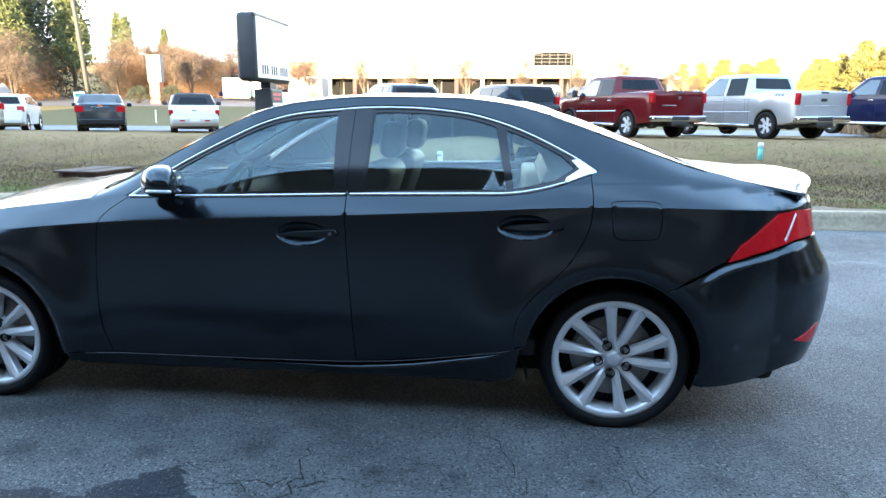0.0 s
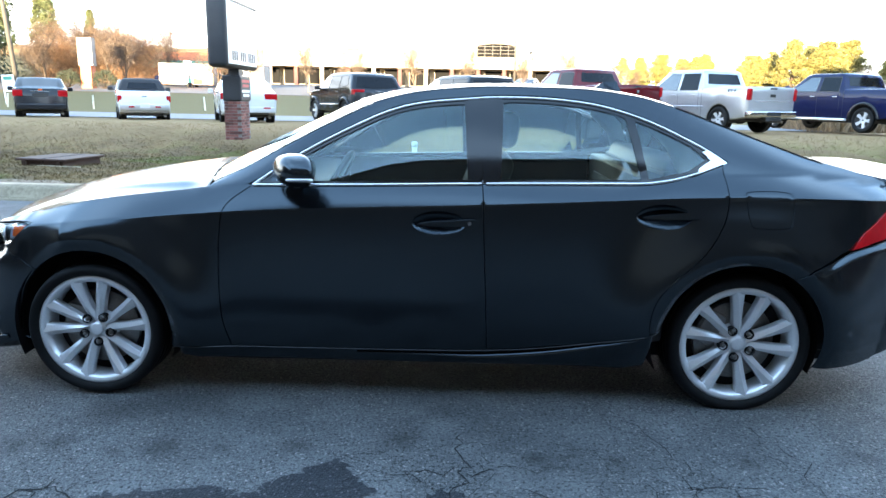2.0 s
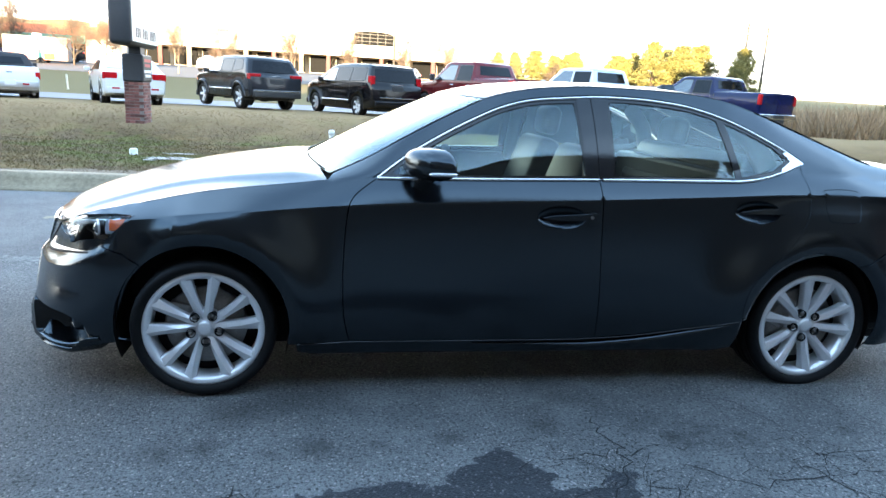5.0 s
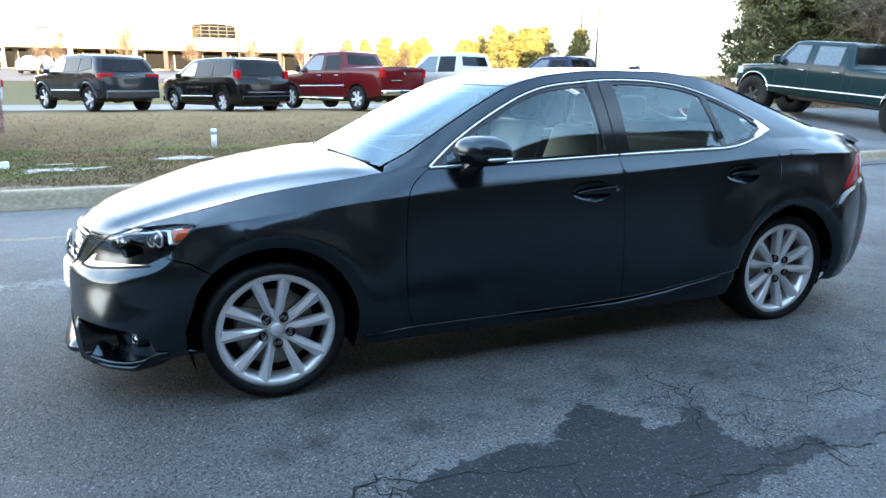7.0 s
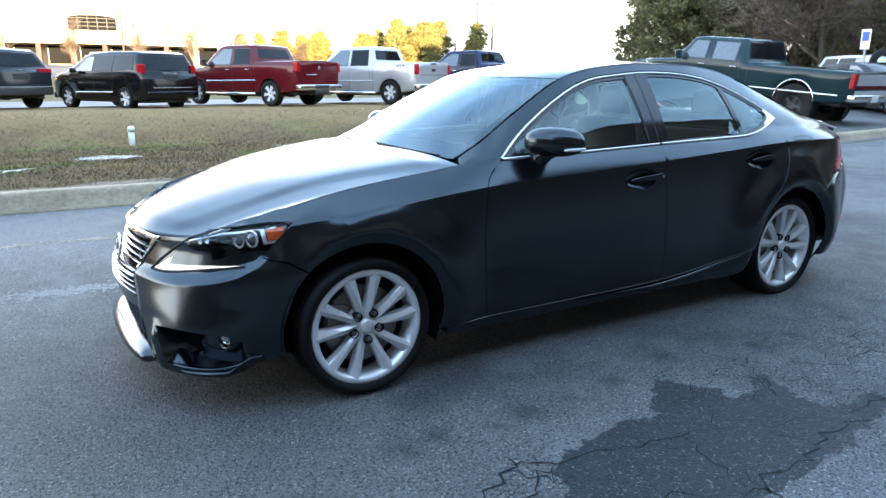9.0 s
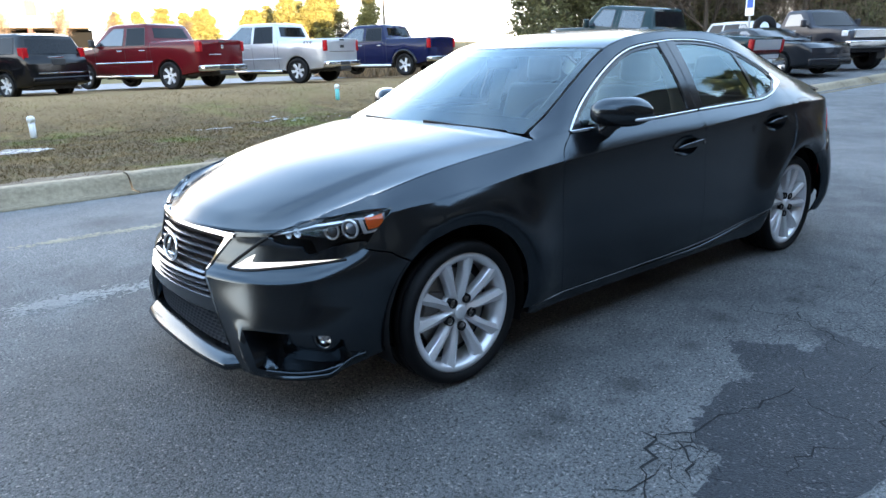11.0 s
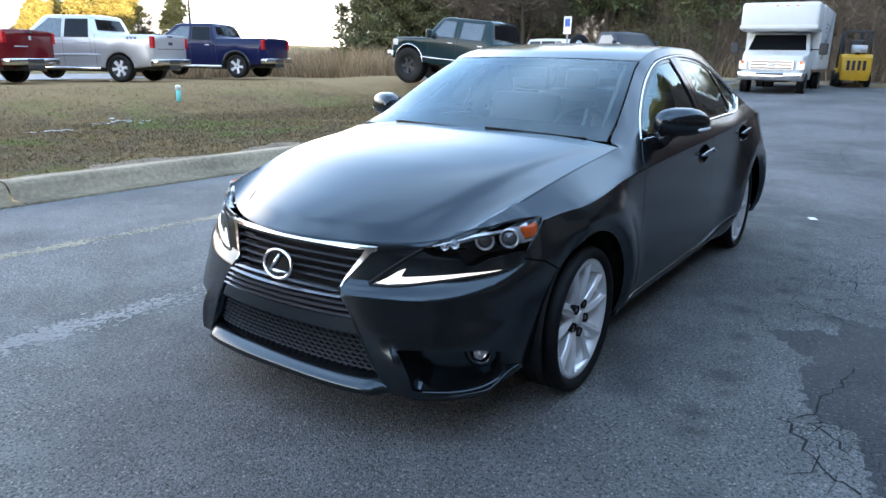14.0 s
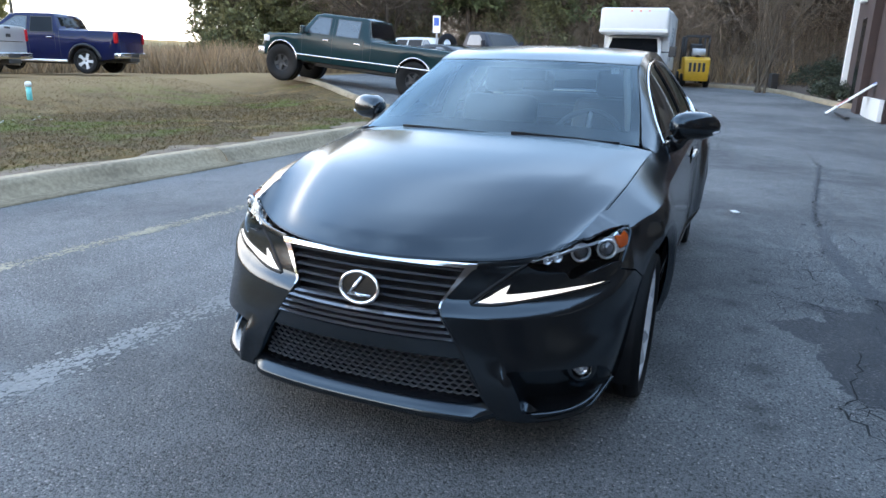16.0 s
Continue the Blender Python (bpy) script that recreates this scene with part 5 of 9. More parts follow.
for k in range(13):
    y = lerp(-0.76, 0.76, k / 12)
    hump = 0.045 * math.exp(-((y + 0.36) / 0.2) ** 2)
    P += [(-0.97, 0.70 * y, 0.895), (-0.86, 0.80 * y, 0.925), (-0.70, 0.90 * y, 0.945 + hump), (-0.56, y, 0.93 + hump), (-0.50, y, 0.84), (-0.56, y, 0.60), (-0.7, y, 0.4)]
part("dashboard", mesh_of("dashboard", P, [(7 * k + i, 7 * k + i + 1, 7 * k + 8 + i, 7 * k + 7 + i) for k in range(12) for i in range(6)]), DASH, car)
wheel_c = Vector((-0.42, -0.36, 0.89))
tilt = Matrix.Translation(wheel_c) @ Matrix.Rotation(radians(-62), 4, "Y")
sw = part("steering_wheel", tube([tilt @ Vector((0.185 * math.cos(a), 0.185 * math.sin(a), 0)) for a in np.linspace(0, 2 * math.pi, 36, endpoint=False)], 0.015, 8, True), DASH, car)
part("wheel_hub", tube([tilt @ Vector((0, 0, -0.02)), tilt @ Vector((0, 0, 0.03))], [0.07, 0.055], 18), DASH, sw)
for a in (0, 180, 270):
    part("wheel_spoke", tube([tilt @ Vector((0.05 * math.cos(radians(a)), 0.05 * math.sin(radians(a)), 0)), tilt @ Vector((0.18 * math.cos(radians(a)), 0.18 * math.sin(radians(a)), 0))], 0.014, 8), STEEL, sw)


def seat(cx, cy, wide, name="seat"):
    st = part(name, box(cx - 0.28, cx + 0.22, cy - wide, cy + wide, 0.42, 0.60, 0.06, 3, True), LEATHER, car)
    bm = box(-0.07, 0.07, -wide, wide, 0.0, 0.60, 0.055, 3, True)
    bmesh.ops.transform(bm, matrix=Matrix.Translation((cx + 0.20, cy, 0.52)) @ Matrix.Rotation(radians(20), 4, "Y"), verts=bm.verts)
    part("backrest", bm, LEATHER, st)
    heads = (0.0,) if wide < 0.4 else (-0.36, 0.36)
    for hy in heads:
        bm = box(-0.05, 0.05, -0.13, 0.13, 0.0, 0.17, 0.045, 3, True)
        bmesh.ops.transform(bm, matrix=Matrix.Translation((cx + 0.42, cy + hy, 1.10 if wide < 0.4 else 1.07)) @ Matrix.Rotation(radians(8), 4, "Y"), verts=bm.verts)
        part("headrest", bm, LEATHER, st)


seat(-0.02, -0.37, 0.25)
seat(-0.02, 0.37, 0.25)
seat(0.80, 0.0, 0.62, "rear_bench")
LINER = mat("pale_headliner_cloth", (0.23, 0.215, 0.19), 0.9, 0, 0.08, 5, 200, 0.0004)
loft("headliner", top([(x, z - 0.045) for x, z in roof_c], rail3(-0.18, 1.10, -0.035, -0.035), 2.6), 18, 18, LINER, car, thick=0)
for s in (1, -1):
    part("pillar_trim", tube([(x, -s * (rail_y(x) - 0.045), rail_z(x) - 0.030) for x in np.linspace(-0.74, -0.16, 10)], [0.022] + [0.030] * 8 + [0.034], 10), LINER, car)
    part("pillar_trim", tube([(0.290, -s * 0.725, 0.92), (0.290, -s * 0.690, 1.05), (0.290, -s * 0.620, 1.20), (0.290, -s * 0.530, 1.30)], [0.046, 0.044, 0.042, 0.040], 10), LINER, car)
    part("pillar_trim", tube([(1.20, -s * 0.66, 1.03), (1.14, -s * 0.60, 1.16), (1.02, -s * 0.545, 1.27)], [0.05, 0.05, 0.05], 10), LINER, car)
part("centre_console", box(-0.55, 0.3, -0.10, 0.10, 0.36, 0.68, 0.03), DASH, car)
part("inner_mirror", box(-0.36, -0.33, -0.11, 0.11, 1.20, 1.26, 0.012), DASH, car)
part("sticker", box(-0.266, -0.262, -0.475, -0.435, 1.252, 1.288), PLATE, ws).matrix_basis = pose(0, 0, 0)
for y0, y1 in ((-0.60, -0.12), (-0.02, 0.46)):
    q = [tuple(np.array(top(screen_c, rail3(-0.895, -0.215, 0.004, -0.028), 2.1)(lerp(y0, y1, t) / 0.66, 0.006 + 0.030 * t)) + (-0.004, 0, 0.001)) for t in np.linspace(0, 1, 8)]
    part("wiper", tube(q, 0.0045, 6), GAP, car)

# wheels: rims a little larger than their drawing, on low tyres
RIM_SCALE, WHEEL_Z = 1.05, 0.297
GROWN = Matrix.Diagonal((RIM_SCALE, 1, RIM_SCALE, 1))


def wheel_mesh_parts():
    rim = lathe([(0.205, 0.10), (0.208, 0.0), (0.222, -0.006), (0.232, -0.004), (0.2365, 0.0), (0.2365, 0.012), (0.226, 0.02), (0.222, 0.20)], 64)
    tyre = [(0.228, 0.012), (0.236, 0.000), (0.262, -0.018), (0.288, -0.018), (0.303, -0.004), (0.3115, 0.014), (0.3115, 0.03), (0.306, 0.032), (0.306, 0.036), (0.3125, 0.038), (0.3125, 0.075),
                  (0.306, 0.077), (0.306, 0.083), (0.3125, 0.085), (0.3125, 0.12), (0.306, 0.122), (0.306, 0.128), (0.3125, 0.13), (0.3125, 0.165), (0.306, 0.167), (0.3115, 0.171), (0.3115, 0.19), (0.300, 0.21), (0.262, 0.225), (0.228, 0.20)]
    tyre = lathe([((0.240 + (r - 0.228) * 0.6746) / RIM_SCALE, a) for r, a in tyre], 72)
    P = []
    secs = [(0.030, 0.0150, 0.022), (0.070, 0.0165, 0.014), (0.10, 0.0170, 0.008), (0.145, 0.0190, 0.002), (0.185, 0.0225, -0.001), (0.218, 0.0265, -0.003)]
    for r, w, y in secs:
        f = 0.55 - 0.9 * (r - 0.03) / 0.188
        P += [(-w, y + 0.045, r), (-w, y + 0.011, r), (-w * 0.86, y + 0.006, r), (w * f, y - 0.003, r), (w * 0.86, y + 0.006, r), (w, y + 0.011, r), (w, y + 0.045, r)]
    spoke = mesh_of("spoke", P, [(7 * k + i, 7 * k + i + 1, 7 * k + 8 + i, 7 * k + 7 + i) for k in range(5) for i in range(6)], smooth=False)
    hubcap = lathe([(0.0, 0.006), (0.022, 0.006), (0.027, 0.009), (0.029, 0.016), (0.031, 0.018), (0.050, 0.024), (0.072, 0.034), (0.078, 0.07)], 36)
    disc = lathe([(0.06, 0.062), (0.158, 0.062), (0.160, 0.068), (0.160, 0.09)], 40)
    nut = lathe([(0.0, 0.008), (0.008, 0.008), (0.0098, 0.013), (0.0098, 0.03)], 6)
    well = lathe([(0.0, 0.021), (0.0150, 0.020), (0.0165, 0.006), (0.0185, 0.005), (0.0195, 0.030)], 18)
    drum = lathe([(0.0, 0.10), (0.21, 0.10), (0.21, 0.14)], 40)
    return rim, tyre, spoke, hubcap, disc, nut, well, drum


rim_bm, tyre_bm, spoke_me, cap_bm, disc_bm, nut_bm, well_bm, drum_bm = wheel_mesh_parts()
wheel = part("wheel", rim_bm, ALLOY, car, "silver ten-spoke alloy wheel")
part("tyre", tyre_bm, RUBBER, wheel, "black low-profile tyre")
part("hub", cap_bm, ALLOY, wheel)
part("brake_disc", disc_bm, STEEL, wheel)
part("inner_drum", drum_bm, GAP, wheel)
part("caliper", box(-0.155, -0.07, 0.045, 0.10, -0.07, 0.07, 0.012), STEEL, wheel)
spoke_me.materials.append(ALLOY)
for k in range(10):
    part("spoke", spoke_me, None, wheel).matrix_basis = Matrix.Rotation(radians(36 * k + (2.5 if k % 2 else -2.5)), 4, "Y")
nut_ob = well_ob = None
for k in range(5):
    m = Matrix.Rotation(radians(72 * k + 18), 4, "Y") @ Matrix.Translation((0, 0.002, 0.0575))
    if nut_ob is None:
        nut_ob, well_ob = part("wheel_nut", nut_bm, STEEL, wheel), part("nut_recess", well_bm, GAP, wheel)
        nut_ob.matrix_basis = well_ob.matrix_basis = m
    else:
        part("wheel_nut", nut_ob.data, None, wheel).matrix_basis = m
        part("nut_recess", well_ob.data, None, wheel).matrix_basis = m
wheel.matrix_basis = pose(-AXLE, -FACE, WHEEL_Z, 0, 14, 0) @ GROWN
for x, y, rz, ry in ((1.42, -FACE, 0, 28), (-AXLE, FACE, 180, 20), (1.42, FACE, 180, 5)):
    copy_thing(wheel, pose(x, y, WHEEL_Z, 0, ry if rz == 0 else -ry, rz) @ GROWN)

# ---- other vehicles ----
def paint(name, c, rough=0.13, metal=0.0):
    return mat(name, c, rough, metal, 0.08, 2, 300, coat=0.12, spec=0.25)


CHROME2 = mat("bumper_chrome", (0.62, 0.62, 0.63), 0.18, 1.0, 0.12, 6, 40)
BLACKPL = mat("black_bumper", (0.02, 0.02, 0.021), 0.55, 0, 0.2, 5, 80, 0.0005)
TINT = mat("tinted_window", (0.006, 0.007, 0.009), 0.05, 0, 0.2, 3, 30, spec=0.20)
PANE = mat("bright_side_window", (0.035, 0.045, 0.055), 0.04, 0, 0.2, 3, 30, spec=0.9, coat=0.9)
TAILRED = mat("tail_lamp_red", (0.34, 0.006, 0.010), 0.2, 0, 0.2, 9, 40, spec=0.25)


def section_y(sp, x, z):
    y = sp["hw"]
    if z > sp["belt"]:
        y -= sp["tum"] * (z - sp["belt"])
    else:
        y -= 0.07 * ((sp["belt"] - z) / sp["belt"]) ** 2
    f, r = max(0.0, (sp["x0"] + 0.7 - x) / 0.7), max(0.0, (x - sp["x1"] + 0.35) / 0.35)
    return y - 0.13 * f * f - 0.05 * r * r


def shell(name, outline, sp, material, parent, r=0.05, step=0.14, label=""):
    """A body: flanks that follow the section, rounded over to a skin across."""
    O = dense(outline, step)
    S = shrunk(O, r)
    vs, tris = fill(S, (), step * 1.6)
    P, F = [], []
    for s in (-1, 1):
        k = len(P)
        P += [(x, s * section_y(sp, x, z), z) for x, z in vs]
        F += [tuple(k + i for i in (t if s < 0 else t[::-1])) for t in tris]
    n, k = len(O), len(P)
    cols = [(-1, 0.0, S), (-1, 0.35 * r, None), (-1, r, O), (0, 0, O), (1, r, O), (1, 0.35 * r, None), (1, 0.0, S)]
    for s, inset, ring in cols:
        for i in range(n):
            x, z = ring[i] if ring else ((O[i][0] * 0.7 + S[i][0] * 0.3), (O[i][1] * 0.7 + S[i][1] * 0.3))
            y = s * (section_y(sp, x, z) - inset)
            P.append((x, y, z + (0.02 if s == 0 and z > sp["belt"] + 0.1 else 0.0)))
    area = sum(O[i][0] * O[(i + 1) % n][1] - O[(i + 1) % n][0] * O[i][1] for i in range(n))
    for c in range(len(cols) - 1):
        for i in range(n):
            a, b = k + c * n + i, k + c * n + (i + 1) % n
            q = (a, b, b + n, a + n)
            F.append(q if area < 0 else q[::-1])
    me = mesh_of(name, P, F)
    bm = bmesh.new()
    bm.from_mesh(me)
    bmesh.ops.remove_doubles(bm, verts=bm.verts, dist=0.002)
    bmesh.ops.recalc_face_normals(bm, faces=bm.faces)
    for e in bm.edges:
        if len(e.link_faces) == 2 and e.calc_face_angle(0) > radians(38):
            e.smooth = False
    bm.to_mesh(me)
    bm.free()
    return part(name, me, material, parent, label)


def flat(name, poly, sp, s, material, parent, off=0.006, step=0.2, label=""):
    """A pane or strip on a flank."""
    surf = lambda x, z: (x, -section_y(sp, x, z), z)
    return sheet(name, surf, poly, material, parent, off=off, thick=0.012, side=s, step=step, label=label)


def end_x(outline, z, rear=True):
    xs = []
    for (x0, z0), (x1, z1) in zip(outline, outline[1:] + outline[:1]):
        if (z0 - z) * (z1 - z) <= 0 and z0 != z1:
            xs.append(x0 + (x1 - x0) * (z - z0) / (z1 - z0))
    return max(xs) if rear else min(xs)


def end_pane(name, outline, corners, material, parent, rear=True, off=0.006, label=""):
    """A pane on the front or back, from (half width, z) corners, lowest first."""
    P = []
    z0, z1 = corners[0][1], corners[-1][1]
    rows = 5
    for k in range(rows + 1):
        z = lerp(z0, z1, k / rows)
        w = np.interp(z, [c[1] for c in corners], [c[0] for c in corners])
        x = end_x(outline, z, rear) + (off if rear else -off)
        P += [(x, -w, z), (x + (0.02 if rear else -0.02), 0, z), (x, w, z)]
    F = [f for k in range(rows) for i in range(2) for f in [(3 * k + i, 3 * k + i + 1, 3 * k + 4 + i, 3 * k + 3 + i)]]
    if not rear:
        F = [f[::-1] for f in F]
    return part(name, mesh_of(name, P, F), material, parent, label)


WHEELS = {}


def road_wheel(r, rim, style, parent, x, y, z, flip):
    """Tyre, dished rim, spokes; outer face towards -y."""
    key = (r, rim, style)
    if key not in WHEELS:
        w = 0.24 if r < 0.42 else 0.32
        ty = bpy.data.meshes.new("tyre")
        b = lathe([(rim, 0.02), (rim + 0.01, 0.0), (r * 0.90, -0.015), (r * 0.97, 0.0), (r, 0.03), (r, w * 0.35), (r - 0.012, w * 0.38), (r - 0.012, w * 0.44), (r, w * 0.47), (r, w - 0.03), (r * 0.97, w), (rim, w - 0.02)], 36)
        b.to_mesh(ty), b.free()
        rm = bpy.data.meshes.new("rim")
        b = lathe([(0.0, 0.055), (rim * 0.30, 0.05), (rim * 0.34, 0.07), (rim * 0.9, 0.09), (rim * 0.93, 0.012), (rim, 0.0), (rim + 0.008, 0.012)], 36)
        b.to_mesh(rm), b.free()
        P = []
        for q, hw, yy in ((0.10, 0.22, 0.035), (0.5, 0.13, 0.02), (0.95, 0.20, 0.006)):
            P += [(-hw * rim, yy + 0.05, q * rim), (-hw * rim, yy, q * rim), (hw * rim, yy, q * rim), (hw * rim, yy + 0.05, q * rim)]
        sp = mesh_of("spoke", P, [(4 * k + i, 4 * k + i + 1, 4 * k + 5 + i, 4 * k + 4 + i) for k in range(2) for i in range(3)], smooth=False)
        ty.materials.append(RUBBER), rm.materials.append(BLACKPL if style != "steel" else STEEL), sp.materials.append(ALLOY if style in ("chrome", "alloy") else BLACKPL)
        WHEELS[key] = ty, rm, sp
    ty, rm, sp = WHEELS[key]
    wl = part("wheel", rm, None, parent)
    wl.matrix_basis = pose(x, y, z, 0, 12 * x, 180 if flip else 0)
    part("tyre", ty, None, wl)
    n = 6 if style == "chrome" else 5
    for k in range(n):
        part("spoke", sp, None, wl).matrix_basis = Matrix.Rotation(2 * math.pi * k / n, 4, "Y")
    return wl


def vehicle(name, sp, m, label, group="parked vehicles"):
    """A road vehicle from its side outline (front is -x): body, panes, lamps, bumpers, wheels."""
    v = thing(name, label, sp.get("cat", "car"), group, m)
    xf, xr, r, ar, sill = sp["axles"][0], sp["axles"][1], sp["r"], sp["arch"], sp["sill"]
    az = sp.get("arch_z", r)
    base = [(sp["x1"] - 0.1, sill + 0.08)] + [(xr + ar, sill)] + arc(xr, az, ar, 10, 170, 14) + [(xr - ar, sill), (xf + ar, sill)] + arc(xf, az, ar, 10, 170, 14) + [(xf - ar, sill), (sp["x0"] + 0.08, sill + 0.06)]
    out = sp["top"] + base
    sp["out"] = out
    body = shell("body", out, sp, sp["paint"], v, sp.get("round", 0.05))
    part("underbody", box(sp["x0"] + 0.3, sp["x1"] - 0.3, -sp["hw"] * 0.72, sp["hw"] * 0.72, sill - 0.05, sp["belt"] - 0.35, 0.03), BLACKPL, v)
    for s in (1, -1):
        for x in (xf, xr):
            road_wheel(r, sp["rim"], sp.get("style", "alloy"), v, x, -s * (sp["hw"] - 0.03), r, s < 0)
            part("arch_liner", mesh_of("arch_liner", [(x + (ar - 0.01) * math.cos(a), -s * (sp["hw"] - yy), az + (ar - 0.01) * math.sin(a)) for yy in (0.03, 0.40) for a in np.linspace(-0.2, math.pi + 0.2, 15)], [(i, i + 1, 16 + i, 15 + i) for i in range(14)]), BLACKPL, v)
            if "flare" in sp:
                surf = lambda a, b: (a, -section_y(sp, a, b), b)
                ribbon("arch_flare", surf, arc(x, az, ar + sp.get("flare_wide", 0.10) * 0.45, 5, 175, 16), sp.get("flare_wide", 0.10), sp["flare"], body, off=0.02, side=s)
        for k, w in enumerate(sp["windows"]):
            flat("window_frame", shrunk(w, -0.025), sp, s, BLACKPL, v, off=0.004)
            flat("side_window", w, sp, s, PANE if k < sp.get("pale", 1) else TINT, v, off=0.008)
        for c in sp.get("cuts", ()):
            surf = lambda a, b: (a, -section_y(sp, a, b), b)
            ribbon("door_gap", surf, dense([c[0], c[1]], 0.1)[:int(math.dist(*c) / 0.1) + 1] + [c[1]], 0.012, BLACKPL, body, off=-0.001, side=s)
        for x, z in sp.get("handles", ()):
            y = section_y(sp, x, z)
            part("door_handle", box(x - 0.1, x + 0.1, -s * y - 0.02, -s * y + 0.02, z - 0.02, z + 0.02, 0.012), sp.get("handle_mat", sp["paint"]), v)
        if "strip" in sp:
            xa, xb, z, mt = sp["strip"]
            surf = lambda a, b: (a, -section_y(sp, a, b), b)
            ribbon("side_moulding", surf, [(x, z + 0.01 * (x - xa)) for x in np.linspace(xa, xb, 12)], 0.05, mt, body, off=0.006, side=s)
        if "step" in sp:
            part("running_board", tube([(xf + ar + 0.1, -s * (sp["hw"] + 0.02), sill - 0.02), (xr - ar - 0.1, -s * (sp["hw"] + 0.02), sill - 0.02)], 0.045, 10), sp["step"], v)
        mx, mz = sp["mirror"]
        y = section_y(sp, mx, mz)
        part("door_mirror", box(mx - 0.06, mx + 0.06, -s * (y + 0.15) - 0.09, -s * (y + 0.15) + 0.09, mz - 0.02, mz + sp.get("mirror_high", 0.13), 0.035, 3), sp.get("mirror_mat", sp["paint"]), v)
        part("mirror_arm", tube([(mx, -s * (y - 0.03), mz + 0.01), (mx, -s * (y + 0.12), mz + 0.03)], 0.025, 6), BLACKPL, v)
        for z0, z1, w, deep, mt in sp["rear_lamps"]:
            zc = (z0 + z1) / 2
            x = (end_x(out, z0) + end_x(out, z1) + 2 * end_x(out, zc)) / 4 + 0.012
            y = section_y(sp, x - 0.1, zc)
            part("tail_lamp", box(x - deep, x + 0.012, min(-s * (y + 0.008), -s * (y - w)), max(-s * (y + 0.008), -s * (y - w)), z0, z1, 0.02), mt, v)
        for z0, z1, w, deep, mt in sp.get("head_lamps", ()):
            x = max(end_x(out, z0, False), end_x(out, z1, False)) - 0.004
            y = section_y(sp, x + 0.15, (z0 + z1) / 2)
            part("head_lamp", box(x - 0.014, x + deep, min(-s * (y + 0.006), -s * (y - w)), max(-s * (y + 0.006), -s * (y - w)), z0, z1, 0.02), mt, v)
    if "rear_window" in sp:
        end_pane("rear_window", sp["rear_window"][0] or out, sp["rear_window"][-1], TINT, v)
    if "front_window" in sp:
        end_pane("windscreen", sp["front_window"][0], sp["front_window"][1], TINT, v, rear=False)
    for x in (xf, xr):
        part("axle", tube([(x, -sp["hw"] + 0.2, r), (x, -0.25, r), (x, -0.12, r), (x, 0.12, r), (x, 0.25, r), (x, sp["hw"] - 0.2, r)], [0.05, 0.05, 0.13, 0.13, 0.05, 0.05], 8), BLACKPL, v)
    part("exhaust", tube([(xf + 0.6, 0.35, sill - 0.06), (xr - 0.5, 0.40, sill - 0.06), (xr + 0.4, 0.62, sill), (sp["x1"] - 0.12, 0.64, sill - 0.04)], 0.045, 8), STEEL, v)
    if sp.get("cat") == "pickup truck":
        part("tow_hitch", box(sp["x1"] - 0.5, sp["x1"] + 0.12, -0.32, 0.32, sill - 0.02, sill + 0.10, 0.02), BLACKPL, v)
        part("spare_carrier", box(xr + 0.25, sp["x1"] - 0.35, -0.40, 0.40, sill - 0.04, sill + 0.20, 0.05), BLACKPL, v)
        part("fuel_tank", box(xf + 1.0, xr - 0.55, -0.75, -0.30, sill - 0.12, sill + 0.10, 0.05), BLACKPL, v)
    z0, z1, mt, wide, out_by = sp["rear_bumper"]
    x = end_x(out, (z0 + z1) / 2)
    part("rear_bumper", box(x - 0.12, x + out_by, -wide, wide, z0, z1, 0.035, 3, True), mt, v)
    z0, z1, mt, wide, out_by = sp["front_bumper"]
    x = end_x(out, (z0 + z1) / 2, False)
    part("front_bumper", box(x - out_by, x + 0.12, -wide, wide, z0, z1, 0.035, 3, True), mt, v)
    if "grille" in sp:
        z0, z1, w, mt = sp["grille"]
        x = min(end_x(out, z0, False), end_x(out, z1, False))
        g = part("grille", box(x - 0.02, x + 0.05, -w, w, z0, z1, 0.015), mt, v)
        for k in range(4):
            z = lerp(z0, z1, (k + 0.5) / 4)
            part("slat", box(x - 0.035, x - 0.015, -w + 0.03, w - 0.03, z - 0.022, z + 0.012, 0.005), CHROME2, g)
    for y, z, w, h, mt in sp.get("rear_plates", ()):
        x = end_x(out, z) + (sp["rear_bumper"][4] if sp["rear_bumper"][0] < z < sp["rear_bumper"][1] else 0.0)
        part("rear_panel", box(x - 0.01, x + 0.012, y - w / 2, y + w / 2, z - h / 2, z + h / 2, 0.004), mt, v)
    return v


